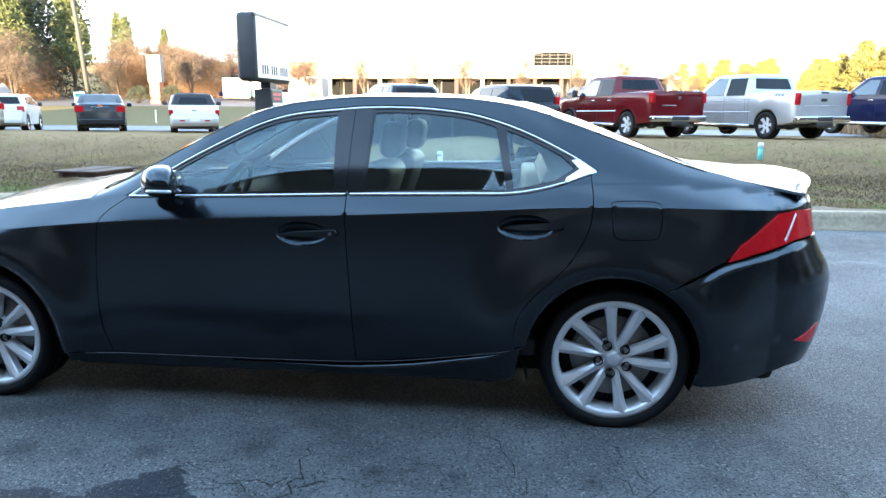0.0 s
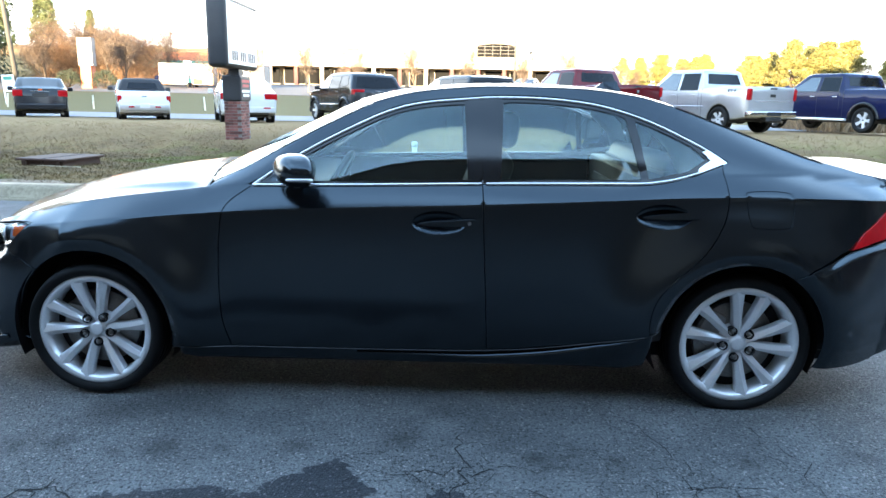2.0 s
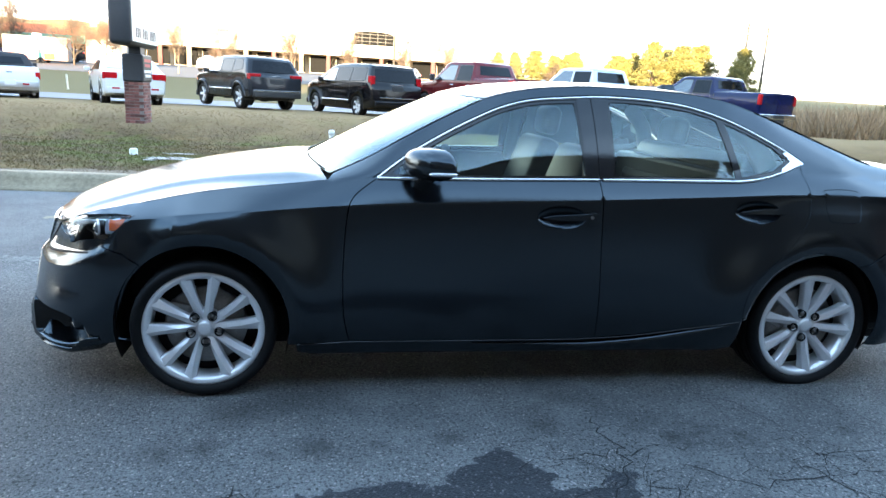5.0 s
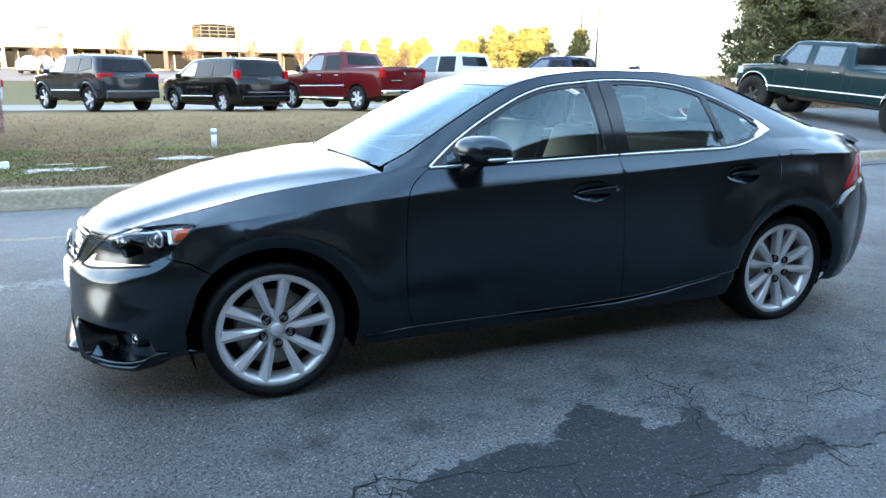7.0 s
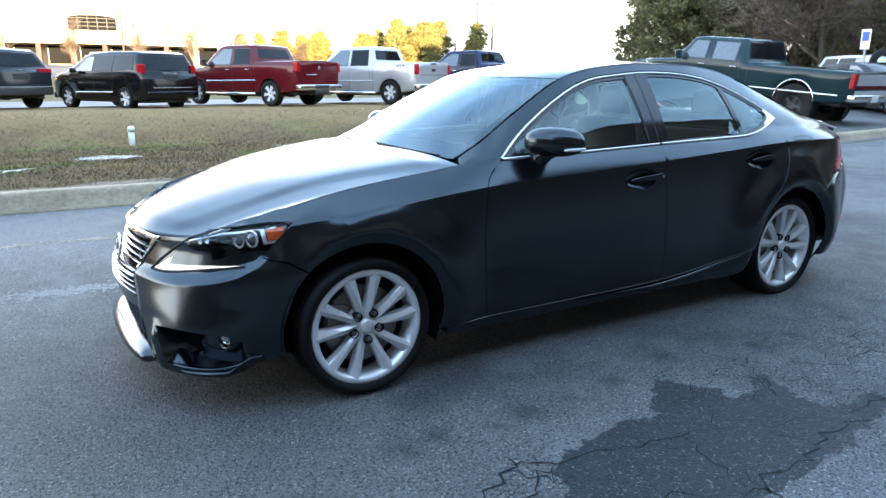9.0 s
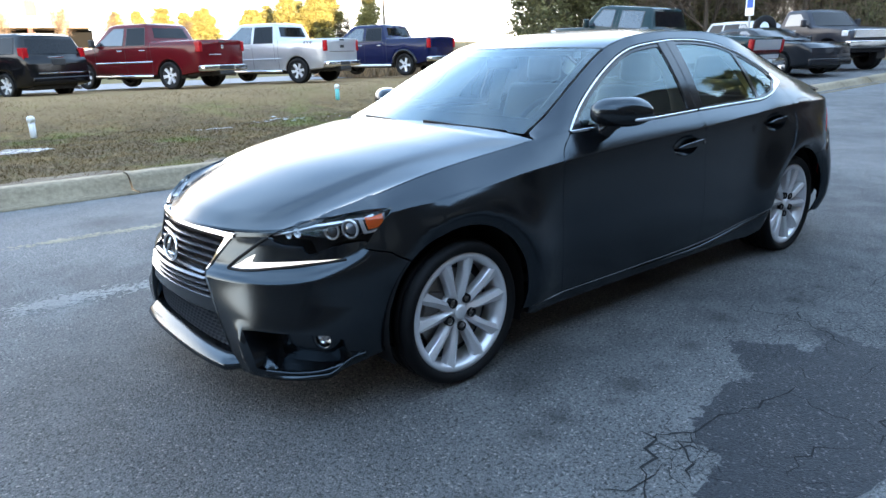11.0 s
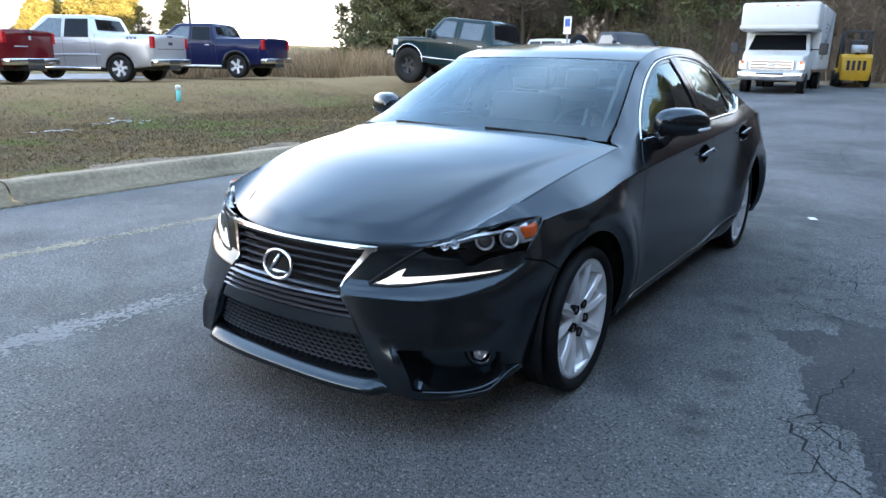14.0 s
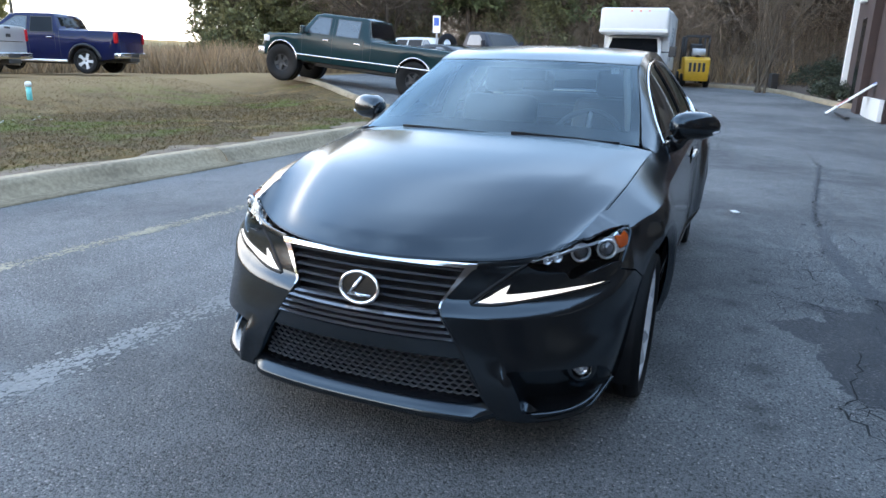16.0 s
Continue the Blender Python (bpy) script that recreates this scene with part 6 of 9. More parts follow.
def pickup(paint_mat, hw, x0, xf, xr, x1, r, arch_r, rim, hood, bed, roof, belt, cab, lift=0.0, doors=2, **more):
    """cab: screen foot, screen top, roof back, cab back."""
    a, b, c, d = cab
    sill = 0.42 + lift
    topline = [(x0, 0.50 + lift), (x0 - 0.03, 0.78 + lift), (x0 + 0.04, hood - 0.16), (x0 + 0.18, hood - 0.06), (a - 0.05, hood + 0.03)]
    glass_f = [(a, hood + 0.04), (b, roof - 0.05)]
    topline += glass_f + [(b + 0.25, roof), (c - 0.1, roof), (c, roof - 0.05), (d, bed + 0.05), (d + 0.03, bed), (d + 0.07, bed - 0.02), (x1 - 0.03, bed - 0.01), (x1, bed - 0.06), (x1 - 0.02, 0.62 + lift)]
    mid = (a + 0.25 + d) / 2 + 0.08
    wins = [[(a + 0.24, belt + 0.05), (mid - 0.07, belt + 0.05), (mid - 0.07, roof - 0.13), (b + 0.22, roof - 0.13)]]
    if doors == 4:
        wins.append([(mid + 0.07, belt + 0.05), (d - 0.16, belt + 0.05), (d - 0.22, roof - 0.13), (mid + 0.07, roof - 0.13)])
    else:
        wins = [[(a + 0.24, belt + 0.05), (d - 0.25, belt + 0.05), (d - 0.30, roof - 0.13), (b + 0.22, roof - 0.13)]]
    cuts = [((a + 0.12, belt), (a + 0.12, sill + 0.08)), ((d + 0.05, bed - 0.03), (d + 0.05, sill + 0.05))] + ([((mid, roof - 0.1), (mid, sill + 0.08)), ((d - 0.10, belt), (d - 0.10, sill + 0.3))] if doors == 4 else [])
    sp = dict(paint=paint_mat, hw=hw, x0=x0, x1=x1, axles=(xf, xr), r=r, arch=arch_r, rim=rim, sill=sill, belt=belt, tum=0.30, top=topline, windows=wins, cuts=cuts, cat="pickup truck",
              rear_window=([(c, roof - 0.05), (d, bed + 0.05), (d - 1, bed), (c - 1, roof)], [(hw - 0.30, bed + 0.10), (hw - 0.38, roof - 0.12)]),
              front_window=([(a, hood + 0.04), (b, roof - 0.05), (b + 1, roof), (a + 1, hood)], [(hw - 0.18, hood + 0.07), (hw - 0.32, roof - 0.09)]),
              mirror=(a + 0.22, belt + 0.02), mirror_high=0.22, handles=[(mid - 0.2, belt - 0.12)] + ([(d - 0.28, belt - 0.12)] if doors == 4 else []),
              rear_lamps=[(bed - 0.42, bed - 0.06, 0.12, 0.12, TAILRED)], head_lamps=[(hood - 0.30, hood - 0.12, 0.26, 0.2, CLEAR)], grille=(hood - 0.36, hood - 0.12, hw - 0.32, BLACKPL),
              rear_bumper=(0.52 + lift, 0.70 + lift, CHROME2, hw - 0.04, 0.14), front_bumper=(0.45 + lift, 0.68 + lift, CHROME2, hw - 0.05, 0.10))
    sp.update(more)
    return sp


def wagon(paint_mat, hw, x0, xf, xr, x1, r, arch_r, rim, hood, roof, belt, pts, wins, **more):
    sp = dict(paint=paint_mat, hw=hw, x0=x0, x1=x1, axles=(xf, xr), r=r, arch=arch_r, rim=rim, sill=0.26, belt=belt, tum=0.36,
              top=[(x0, 0.36), (x0 - 0.02, 0.55), (x0 + 0.06, hood - 0.20), (x0 + 0.35, hood - 0.05)] + pts, windows=wins, mirror=(xf + 0.75, belt + 0.02),
              rear_bumper=(0.36, 0.56, paint_mat, hw - 0.10, 0.05), front_bumper=(0.30, 0.50, paint_mat, hw - 0.12, 0.03))
    sp.update(more)
    return sp


RED, SILVER, BLUE, GREEN = paint("red_paint", (0.095, 0.006, 0.009)), paint("silver_paint", (0.46, 0.465, 0.48), 0.30, 0.55), paint("blue_paint", (0.004, 0.008, 0.042)), paint("green_paint", (0.007, 0.026, 0.030))
WHITE, BLACK, CHARCOAL, OLDBLACK = paint("white_paint", (0.50, 0.505, 0.505)), paint("black_paint", (0.004, 0.004, 0.005)), paint("charcoal_paint", (0.015, 0.0165, 0.020)), paint("faded_black_paint", (0.022, 0.024, 0.032), 0.35)
LAMPMIX = mat("red_white_lens", (0.42, 0.03, 0.035), 0.12, 0, 0.3, 9, 40, coat=0.5)

vehicle("pickup_truck", pickup(RED, 1.01, -2.75, -1.78, 1.78, 3.05, 0.41, 0.47, 0.27, 1.22, 1.43, 1.95, 1.28, (-1.32, -0.62, 0.92, 1.10), doors=4, style="chrome", step=CHROME2, strip=(-1.2, 1.2, 0.80, CHROME2),
        handle_mat=CHROME2, mirror_mat=BLACKPL, rear_lamps=[(1.08, 1.38, 0.11, 0.20, TAILRED)], rear_plates=[(0, 1.22, 0.10, 0.10, CHROME2), (0, 0.62, 0.6, 0.12, BLACKPL), (-0.35, 1.0, 0.5, 0.03, CHROME2), (0, 1.37, 0.24, 0.05, BLACKPL)]),
        pose(4.49, 21.06, 0.40, 0, 0, 296.3), "dark red crew-cab pickup truck parked with its tailgate to the lawn")
vehicle("pickup_truck", pickup(SILVER, 1.01, -2.85, -1.84, 1.84, 3.00, 0.41, 0.47, 0.26, 1.20, 1.42, 1.96, 1.27, (-1.40, -0.68, 0.90, 1.06), doors=4, style="chrome", step=CHROME2, strip=(-1.2, 1.2, 0.78, SILVER),
        rear_lamps=[(1.02, 1.36, 0.11, 0.12, TAILRED)], rear_plates=[(0, 1.16, 0.22, 0.09, BLACKPL), (0, 0.62, 0.55, 0.12, BLACKPL), (0, 1.37, 0.28, 0.05, BLACKPL), (0, 1.0, 1.5, 0.02, CHROME2)]),
        pose(8.54, 20.56, 0.41, 0, 0, 295.0), "silver four-door pickup truck with chrome bumper")
vehicle("pickup_truck", pickup(BLUE, 1.01, -2.80, -1.82, 1.82, 2.92, 0.41, 0.48, 0.27, 1.20, 1.40, 1.90, 1.26, (-1.40, -0.66, 0.80, 0.98), doors=4, style="alloy", step=ALLOY, flare=CHARCOAL,
        handle_mat=CHROME2, rear_lamps=[(1.00, 1.34, 0.12, 0.10, TAILRED)], rear_plates=[(0, 1.18, 0.26, 0.10, CHROME2), (0, 0.62, 0.55, 0.12, BLACKPL), (0, 1.18, 1.5, 0.30, BLUE)]),
        pose(13.48, 20.94, 0.47, 0, 0, 290.0), "dark blue pickup truck with grey wheel-arch flares")
vehicle("pickup_truck", pickup(GREEN, 1.00, -3.08, -2.34, 2.00, 3.40, 0.55, 0.52, 0.24, 1.42, 1.50, 2.10, 1.46, (-1.78, -1.32, 0.42, 0.55), lift=0.26, doors=4, style="black", flare=CHROME2, flare_wide=0.035, arch_z=0.66, pale=2,
        windows=[[(-1.50, 1.52), (-0.78, 1.52), (-0.78, 1.98), (-1.20, 1.98)], [(-0.54, 1.52), (0.18, 1.52), (0.18, 1.98), (-0.54, 1.98)]],
        cuts=[((-1.66, 1.46), (-1.66, 0.78)), ((0.60, 1.46), (0.60, 0.74)), ((-0.66, 2.0), (-0.66, 0.76)), ((0.36, 1.46), (0.36, 0.9))], handles=[(-0.86, 1.36), (0.16, 1.36)],
        rear_window=([(0.42, 2.05), (0.55, 1.55), (-0.45, 1.5), (-0.58, 2.1)], [(0.80, 1.60), (0.74, 2.00)]),
        handle_mat=CHROME2, strip=(-1.9, 3.1, 0.86, CHROME2), rear_lamps=[(1.10, 1.44, 0.12, 0.10, TAILRED)],
        rear_plates=[(0, 1.30, 1.6, 0.26, SILVER), (0, 1.13, 1.6, 0.08, RED), (0, 0.99, 1.6, 0.12, SILVER), (0, 0.86, 0.32, 0.16, PLATE)]),
        pose(15.2, 9.6, 0.30, 0, 5.3, 273), "lifted dark green crew-cab pickup truck on big off-road tyres")
vehicle("pickup_truck", pickup(OLDBLACK, 0.98, -2.45, -1.65, 1.70, 2.75, 0.47, 0.56, 0.22, 1.38, 1.42, 1.98, 1.42, (-0.95, -0.50, 0.40, 0.55), lift=0.26, doors=2, style="black",
        handle_mat=CHROME2, grille=(1.02, 1.28, 0.72, CHROME2)), pose(23.2, 8.3, 0.40, 0, 0, 66), "old black single-cab lifted pickup truck with chrome grille")

vehicle("parked_suv", wagon(CHARCOAL, 0.96, -2.33, -1.46, 1.46, 2.42, 0.38, 0.44, 0.27, 1.13, 1.74, 1.14, [(-1.05, 1.16), (-0.42, 1.62), (-0.1, 1.72), (0.8, 1.74), (1.75, 1.70), (1.95, 1.62), (2.22, 1.16), (2.36, 1.05), (2.40, 0.75), (2.42, 0.50)],
        [[(-0.78, 1.20), (0.05, 1.20), (0.05, 1.60), (-0.20, 1.60)], [(0.14, 1.20), (0.98, 1.20), (0.98, 1.61), (0.14, 1.61)], [(1.10, 1.22), (1.75, 1.30), (1.60, 1.60), (1.10, 1.61)]], cat="suv", sill=0.36, flare=CHARCOAL,
        rear_lamps=[(0.98, 1.16, 0.40, 0.20, TAILRED)], rear_window=([], [(0.80, 1.22), (0.66, 1.58)]), rear_plates=[(0, 0.92, 0.5, 0.16, BLACKPL), (0, 1.09, 0.3, 0.05, CHROME2), (0, 0.62, 1.7, 0.04, CHROME2)],
        rear_bumper=(0.40, 0.66, BLACKPL, 0.86, 0.06), handles=[(-0.05, 1.05), (0.88, 1.06)], cuts=[((0.09, 1.6), (0.09, 0.5)), ((-0.80, 1.16), (-0.85, 0.5)), ((1.03, 1.6), (1.0, 0.9))], strip=(-0.9, 1.0, 0.62, CHROME2)),
        pose(-3.62, 22.43, 0.39, 0, 0, 301.3), "dark grey sport utility vehicle with red tail lamps")
vehicle("parked_van", wagon(BLACK, 0.99, -2.48, -1.54, 1.54, 2.62, 0.34, 0.40, 0.24, 1.08, 1.73, 1.10, [(-1.40, 1.16), (-0.55, 1.62), (-0.2, 1.70), (0.8, 1.74), (2.0, 1.72), (2.25, 1.66), (2.46, 1.10), (2.56, 1.0), (2.60, 0.70), (2.62, 0.50)],
        [[(-0.95, 1.15), (-0.02, 1.15), (-0.02, 1.58), (-0.35, 1.58)], [(0.06, 1.15), (1.02, 1.16), (1.02, 1.60), (0.06, 1.60)], [(1.12, 1.17), (2.06, 1.20), (1.98, 1.60), (1.12, 1.61)]], cat="van",
        rear_lamps=[(0.98, 1.34, 0.15, 0.20, TAILRED)], rear_window=([], [(0.84, 1.18), (0.72, 1.58)]), rear_plates=[(0, 0.96, 0.42, 0.16, BLACKPL), (0, 1.08, 0.5, 0.05, CHROME2), (0, 0.66, 1.4, 0.03, CHROME2)],
        style="chrome", strip=(-1.0, 1.0, 0.50, CHROME2), handles=[(-0.12, 1.0), (0.25, 1.0)], cuts=[((0.02, 1.6), (0.02, 0.35)), ((1.07, 1.6), (1.05, 0.6)), ((-1.0, 1.1), (-1.0, 0.4))]),
        pose(0.4, 21.82, 0.34, 0, 0, 296.5), "black minivan with tinted windows")
vehicle("parked_convertible", wagon(WHITE, 0.85, -2.05, -1.30, 1.31, 2.15, 0.32, 0.38, 0.21, 1.05, 1.50, 1.06, [(-0.95, 1.08), (-0.45, 1.40), (-0.2, 1.45), (-0.19, 1.10), (0.2, 1.07), (1.2, 1.08), (1.75, 1.05), (2.02, 0.85), (2.08, 0.66), (2.12, 0.45)],
        [], tum=0.30, rear_lamps=[(0.68, 0.90, 0.13, 0.06, TAILRED)], rear_plates=[(0, 0.56, 0.32, 0.16, PLATE), (0, 0.86, 0.16, 0.05, CHROME2), (-0.42, 0.52, 0.18, 0.05, TAILRED), (0.42, 0.52, 0.18, 0.05, TAILRED)],
        rear_bumper=(0.40, 0.62, SILVER, 0.78, 0.05), mirror_mat=BLACKPL, cuts=[((0.35, 1.05), (0.35, 0.4))], handles=[(0.2, 0.92)]),
        pose(-11.41, 22.19, 0.30, 0, 0, 297), "white convertible car with black soft top")
vehicle("parked_hatchback", wagon(CHARCOAL, 0.86, -1.95, -1.26, 1.26, 2.05, 0.32, 0.38, 0.21, 1.0, 1.50, 1.0, [(-1.15, 1.05), (-0.35, 1.42), (0.0, 1.48), (0.9, 1.46), (1.55, 1.12), (1.92, 1.08), (2.0, 0.95), (2.03, 0.7), (2.06, 0.45)],
        [[(-0.7, 1.06), (0.2, 1.06), (0.2, 1.38), (-0.15, 1.38)], [(0.28, 1.06), (1.1, 1.08), (0.9, 1.36), (0.28, 1.38)]], rear_lamps=[(0.80, 1.03, 0.30, 0.08, TAILRED)], rear_window=([], [(0.72, 1.14), (0.56, 1.38)]),
        rear_plates=[(0, 0.86, 0.5, 0.14, BLACKPL), (0, 0.99, 0.6, 0.03, CHROME2), (0, 1.04, 0.14, 0.05, AMBER)]), pose(-15.48, 22.8, 0.29, 0, 0, 300), "dark grey compact car seen from behind")
vehicle("parked_hatchback", wagon(WHITE, 0.86, -1.95, -1.26, 1.26, 2.02, 0.32, 0.38, 0.21, 1.0, 1.52, 1.02, [(-1.15, 1.05), (-0.35, 1.44), (0.0, 1.50), (1.2, 1.48), (1.5, 1.42), (1.82, 1.06), (1.95, 0.98), (2.0, 0.7), (2.03, 0.45)],
        [[(-0.7, 1.08), (0.2, 1.08), (0.2, 1.40), (-0.15, 1.40)], [(0.28, 1.08), (1.25, 1.12), (1.1, 1.38), (0.28, 1.40)]], rear_lamps=[(0.80, 1.02, 0.24, 0.12, LAMPMIX)], rear_window=([], [(0.72, 1.10), (0.58, 1.38)]), mirror_mat=BLACKPL),
        pose(-20.0, 23.6, 0.28, 0, 0, 296), "white hatchback car parked on the verge")
vehicle("parked_sedan", wagon(WHITE, 0.90, -2.2, -1.35, 1.35, 2.32, 0.32, 0.38, 0.21, 0.98, 1.44, 0.98, [(-1.2, 1.0), (-0.3, 1.36), (0.0, 1.42), (0.7, 1.43), (1.1, 1.36), (1.75, 1.06), (2.15, 1.02), (2.26, 0.9), (2.30, 0.45)],
        [[(-0.75, 1.03), (0.18, 1.03), (0.18, 1.33), (-0.12, 1.33)], [(0.26, 1.03), (1.2, 1.05), (0.95, 1.30), (0.26, 1.33)]], rear_lamps=[(0.78, 0.98, 0.40, 0.14, TAILRED)], rear_window=([], [(0.70, 1.10), (0.58, 1.32)]),
        rear_plates=[(-0.55, 0.52, 0.22, 0.05, TAILRED), (0.55, 0.52, 0.22, 0.05, TAILRED), (0, 0.40, 1.2, 0.12, BLACKPL)]), pose(-7.35, 21.23, 0.36, 0, 0, 292), "white sedan behind the pylon sign")
vehicle("parked_sedan", wagon(CHARCOAL, 0.93, -2.5, -1.45, 1.45, 2.5, 0.33, 0.39, 0.23, 1.0, 1.46, 1.0, [(-1.0, 1.02), (-0.2, 1.38), (0.1, 1.44), (0.8, 1.45), (1.2, 1.38), (1.9, 1.06), (2.35, 1.02), (2.46, 0.9), (2.48, 0.45)],
        [[(-0.55, 1.05), (0.30, 1.05), (0.30, 1.35), (0.05, 1.35)], [(0.38, 1.05), (1.35, 1.07), (1.1, 1.31), (0.38, 1.35)]], rear_lamps=[(0.75, 0.95, 0.2, 0.1, TAILRED)], style="chrome", front_window=([(-1.0, 1.02), (-0.2, 1.38), (1, 1.4), (0, 1.0)], [(0.74, 1.05), (0.60, 1.36)])),
        pose(20.0, 8.4, 0.36, 0, 0, 72), "dark sedan with chrome wheels between two pickup trucks")
vehicle("parked_suv", wagon(WHITE, 0.95, -2.3, -1.4, 1.4, 2.35, 0.37, 0.43, 0.25, 1.1, 1.75, 1.12, [(-1.05, 1.14), (-0.42, 1.62), (-0.1, 1.72), (0.8, 1.75), (1.9, 1.72), (2.2, 1.2), (2.32, 0.9), (2.35, 0.5)],
        [[(-0.7, 1.18), (0.05, 1.18), (0.05, 1.60), (-0.20, 1.60)], [(0.14, 1.18), (0.98, 1.18), (0.98, 1.61), (0.14, 1.61)], [(1.10, 1.2), (1.9, 1.22), (1.75, 1.6), (1.10, 1.61)]], cat="suv", rear_lamps=[(1.0, 1.3, 0.12, 0.1, TAILRED)]),
        pose(26.5, 12.0, 0.5, 0, 0, 70), "white sport utility vehicle behind the pickup trucks")

TAN = paint("pewter_paint", (0.16, 0.145, 0.13), 0.25, 0.5)
vehicle("parked_sedan", wagon(TAN, 0.90, -2.3, -1.40, 1.40, 2.35, 0.33, 0.39, 0.23, 1.0, 1.46, 1.0, [(-1.1, 1.02), (-0.25, 1.38), (0.1, 1.45), (0.8, 1.46), (1.2, 1.38), (1.85, 1.08), (2.2, 1.03), (2.32, 0.88), (2.35, 0.45)],
        [[(-0.6, 1.05), (0.28, 1.05), (0.28, 1.35), (0.02, 1.35)], [(0.36, 1.05), (1.3, 1.07), (1.05, 1.31), (0.36, 1.35)]], rear_lamps=[(0.78, 0.98, 0.3, 0.14, TAILRED)], rear_window=([], [(0.70, 1.12), (0.58, 1.34)])),
        pose(-17.1, 16.4, 0.42, 0, 0, 338), "pewter sedan parked at the end of the verge")

# printed letters on the silver truck's bed sides
silver = [o for o in scene.objects if o.name.startswith("pickup_truck") and "silver" in o.get("label", "")]
for s in (1, -1):
    cu = bpy.data.curves.new("bed_lettering", "FONT")
    cu.body, cu.size, cu.extrude, cu.shear = "4X4", 0.17, 0.002, 0.25
    cu.materials.append(BLACKPL)
    tx = new("bed_lettering", cu)
    tx.parent = silver[0]
    tx.matrix_basis = pose(2.12 if s > 0 else 2.55, -s * 1.008, 1.24, 90, 0, 0 if s > 0 else 180) @ Matrix.Diagonal((1.25, 1, 1, 1))
# convertible's soft top and cabin screen, as parts of their car
conv = [o for o in scene.objects if o.name.startswith("parked_convertible")][0]
tsp = dict(hw=0.78, belt=1.05, tum=0.40, x0=-3, x1=3)
shell("soft_top", [(-0.42, 1.40), (-0.2, 1.47), (0.6, 1.49), (1.05, 1.44), (1.45, 1.08), (1.40, 1.03), (-0.2, 1.04)], tsp, mat("soft_top_cloth", (0.012, 0.012, 0.014), 0.8, 0, 0.2, 5, 90, 0.001), conv, 0.06, label="black cloth soft top")
end_pane("rear_window", [(1.05, 1.44), (1.45, 1.08), (0, 1.0), (0, 1.45)], [(0.50, 1.14), (0.42, 1.34)], TINT, conv, off=0.012)
# spare tyre in the black truck's bed
old = [o for o in scene.objects if o.name.startswith("pickup_truck")][4]
part("spare_tyre", lathe([(0.2, -0.1), (0.38, -0.1), (0.42, -0.05), (0.42, 0.05), (0.38, 0.1), (0.2, 0.1)], 28), RUBBER, old).matrix_basis = pose(2.1, 0.3, 1.52, 0, 0, 70)


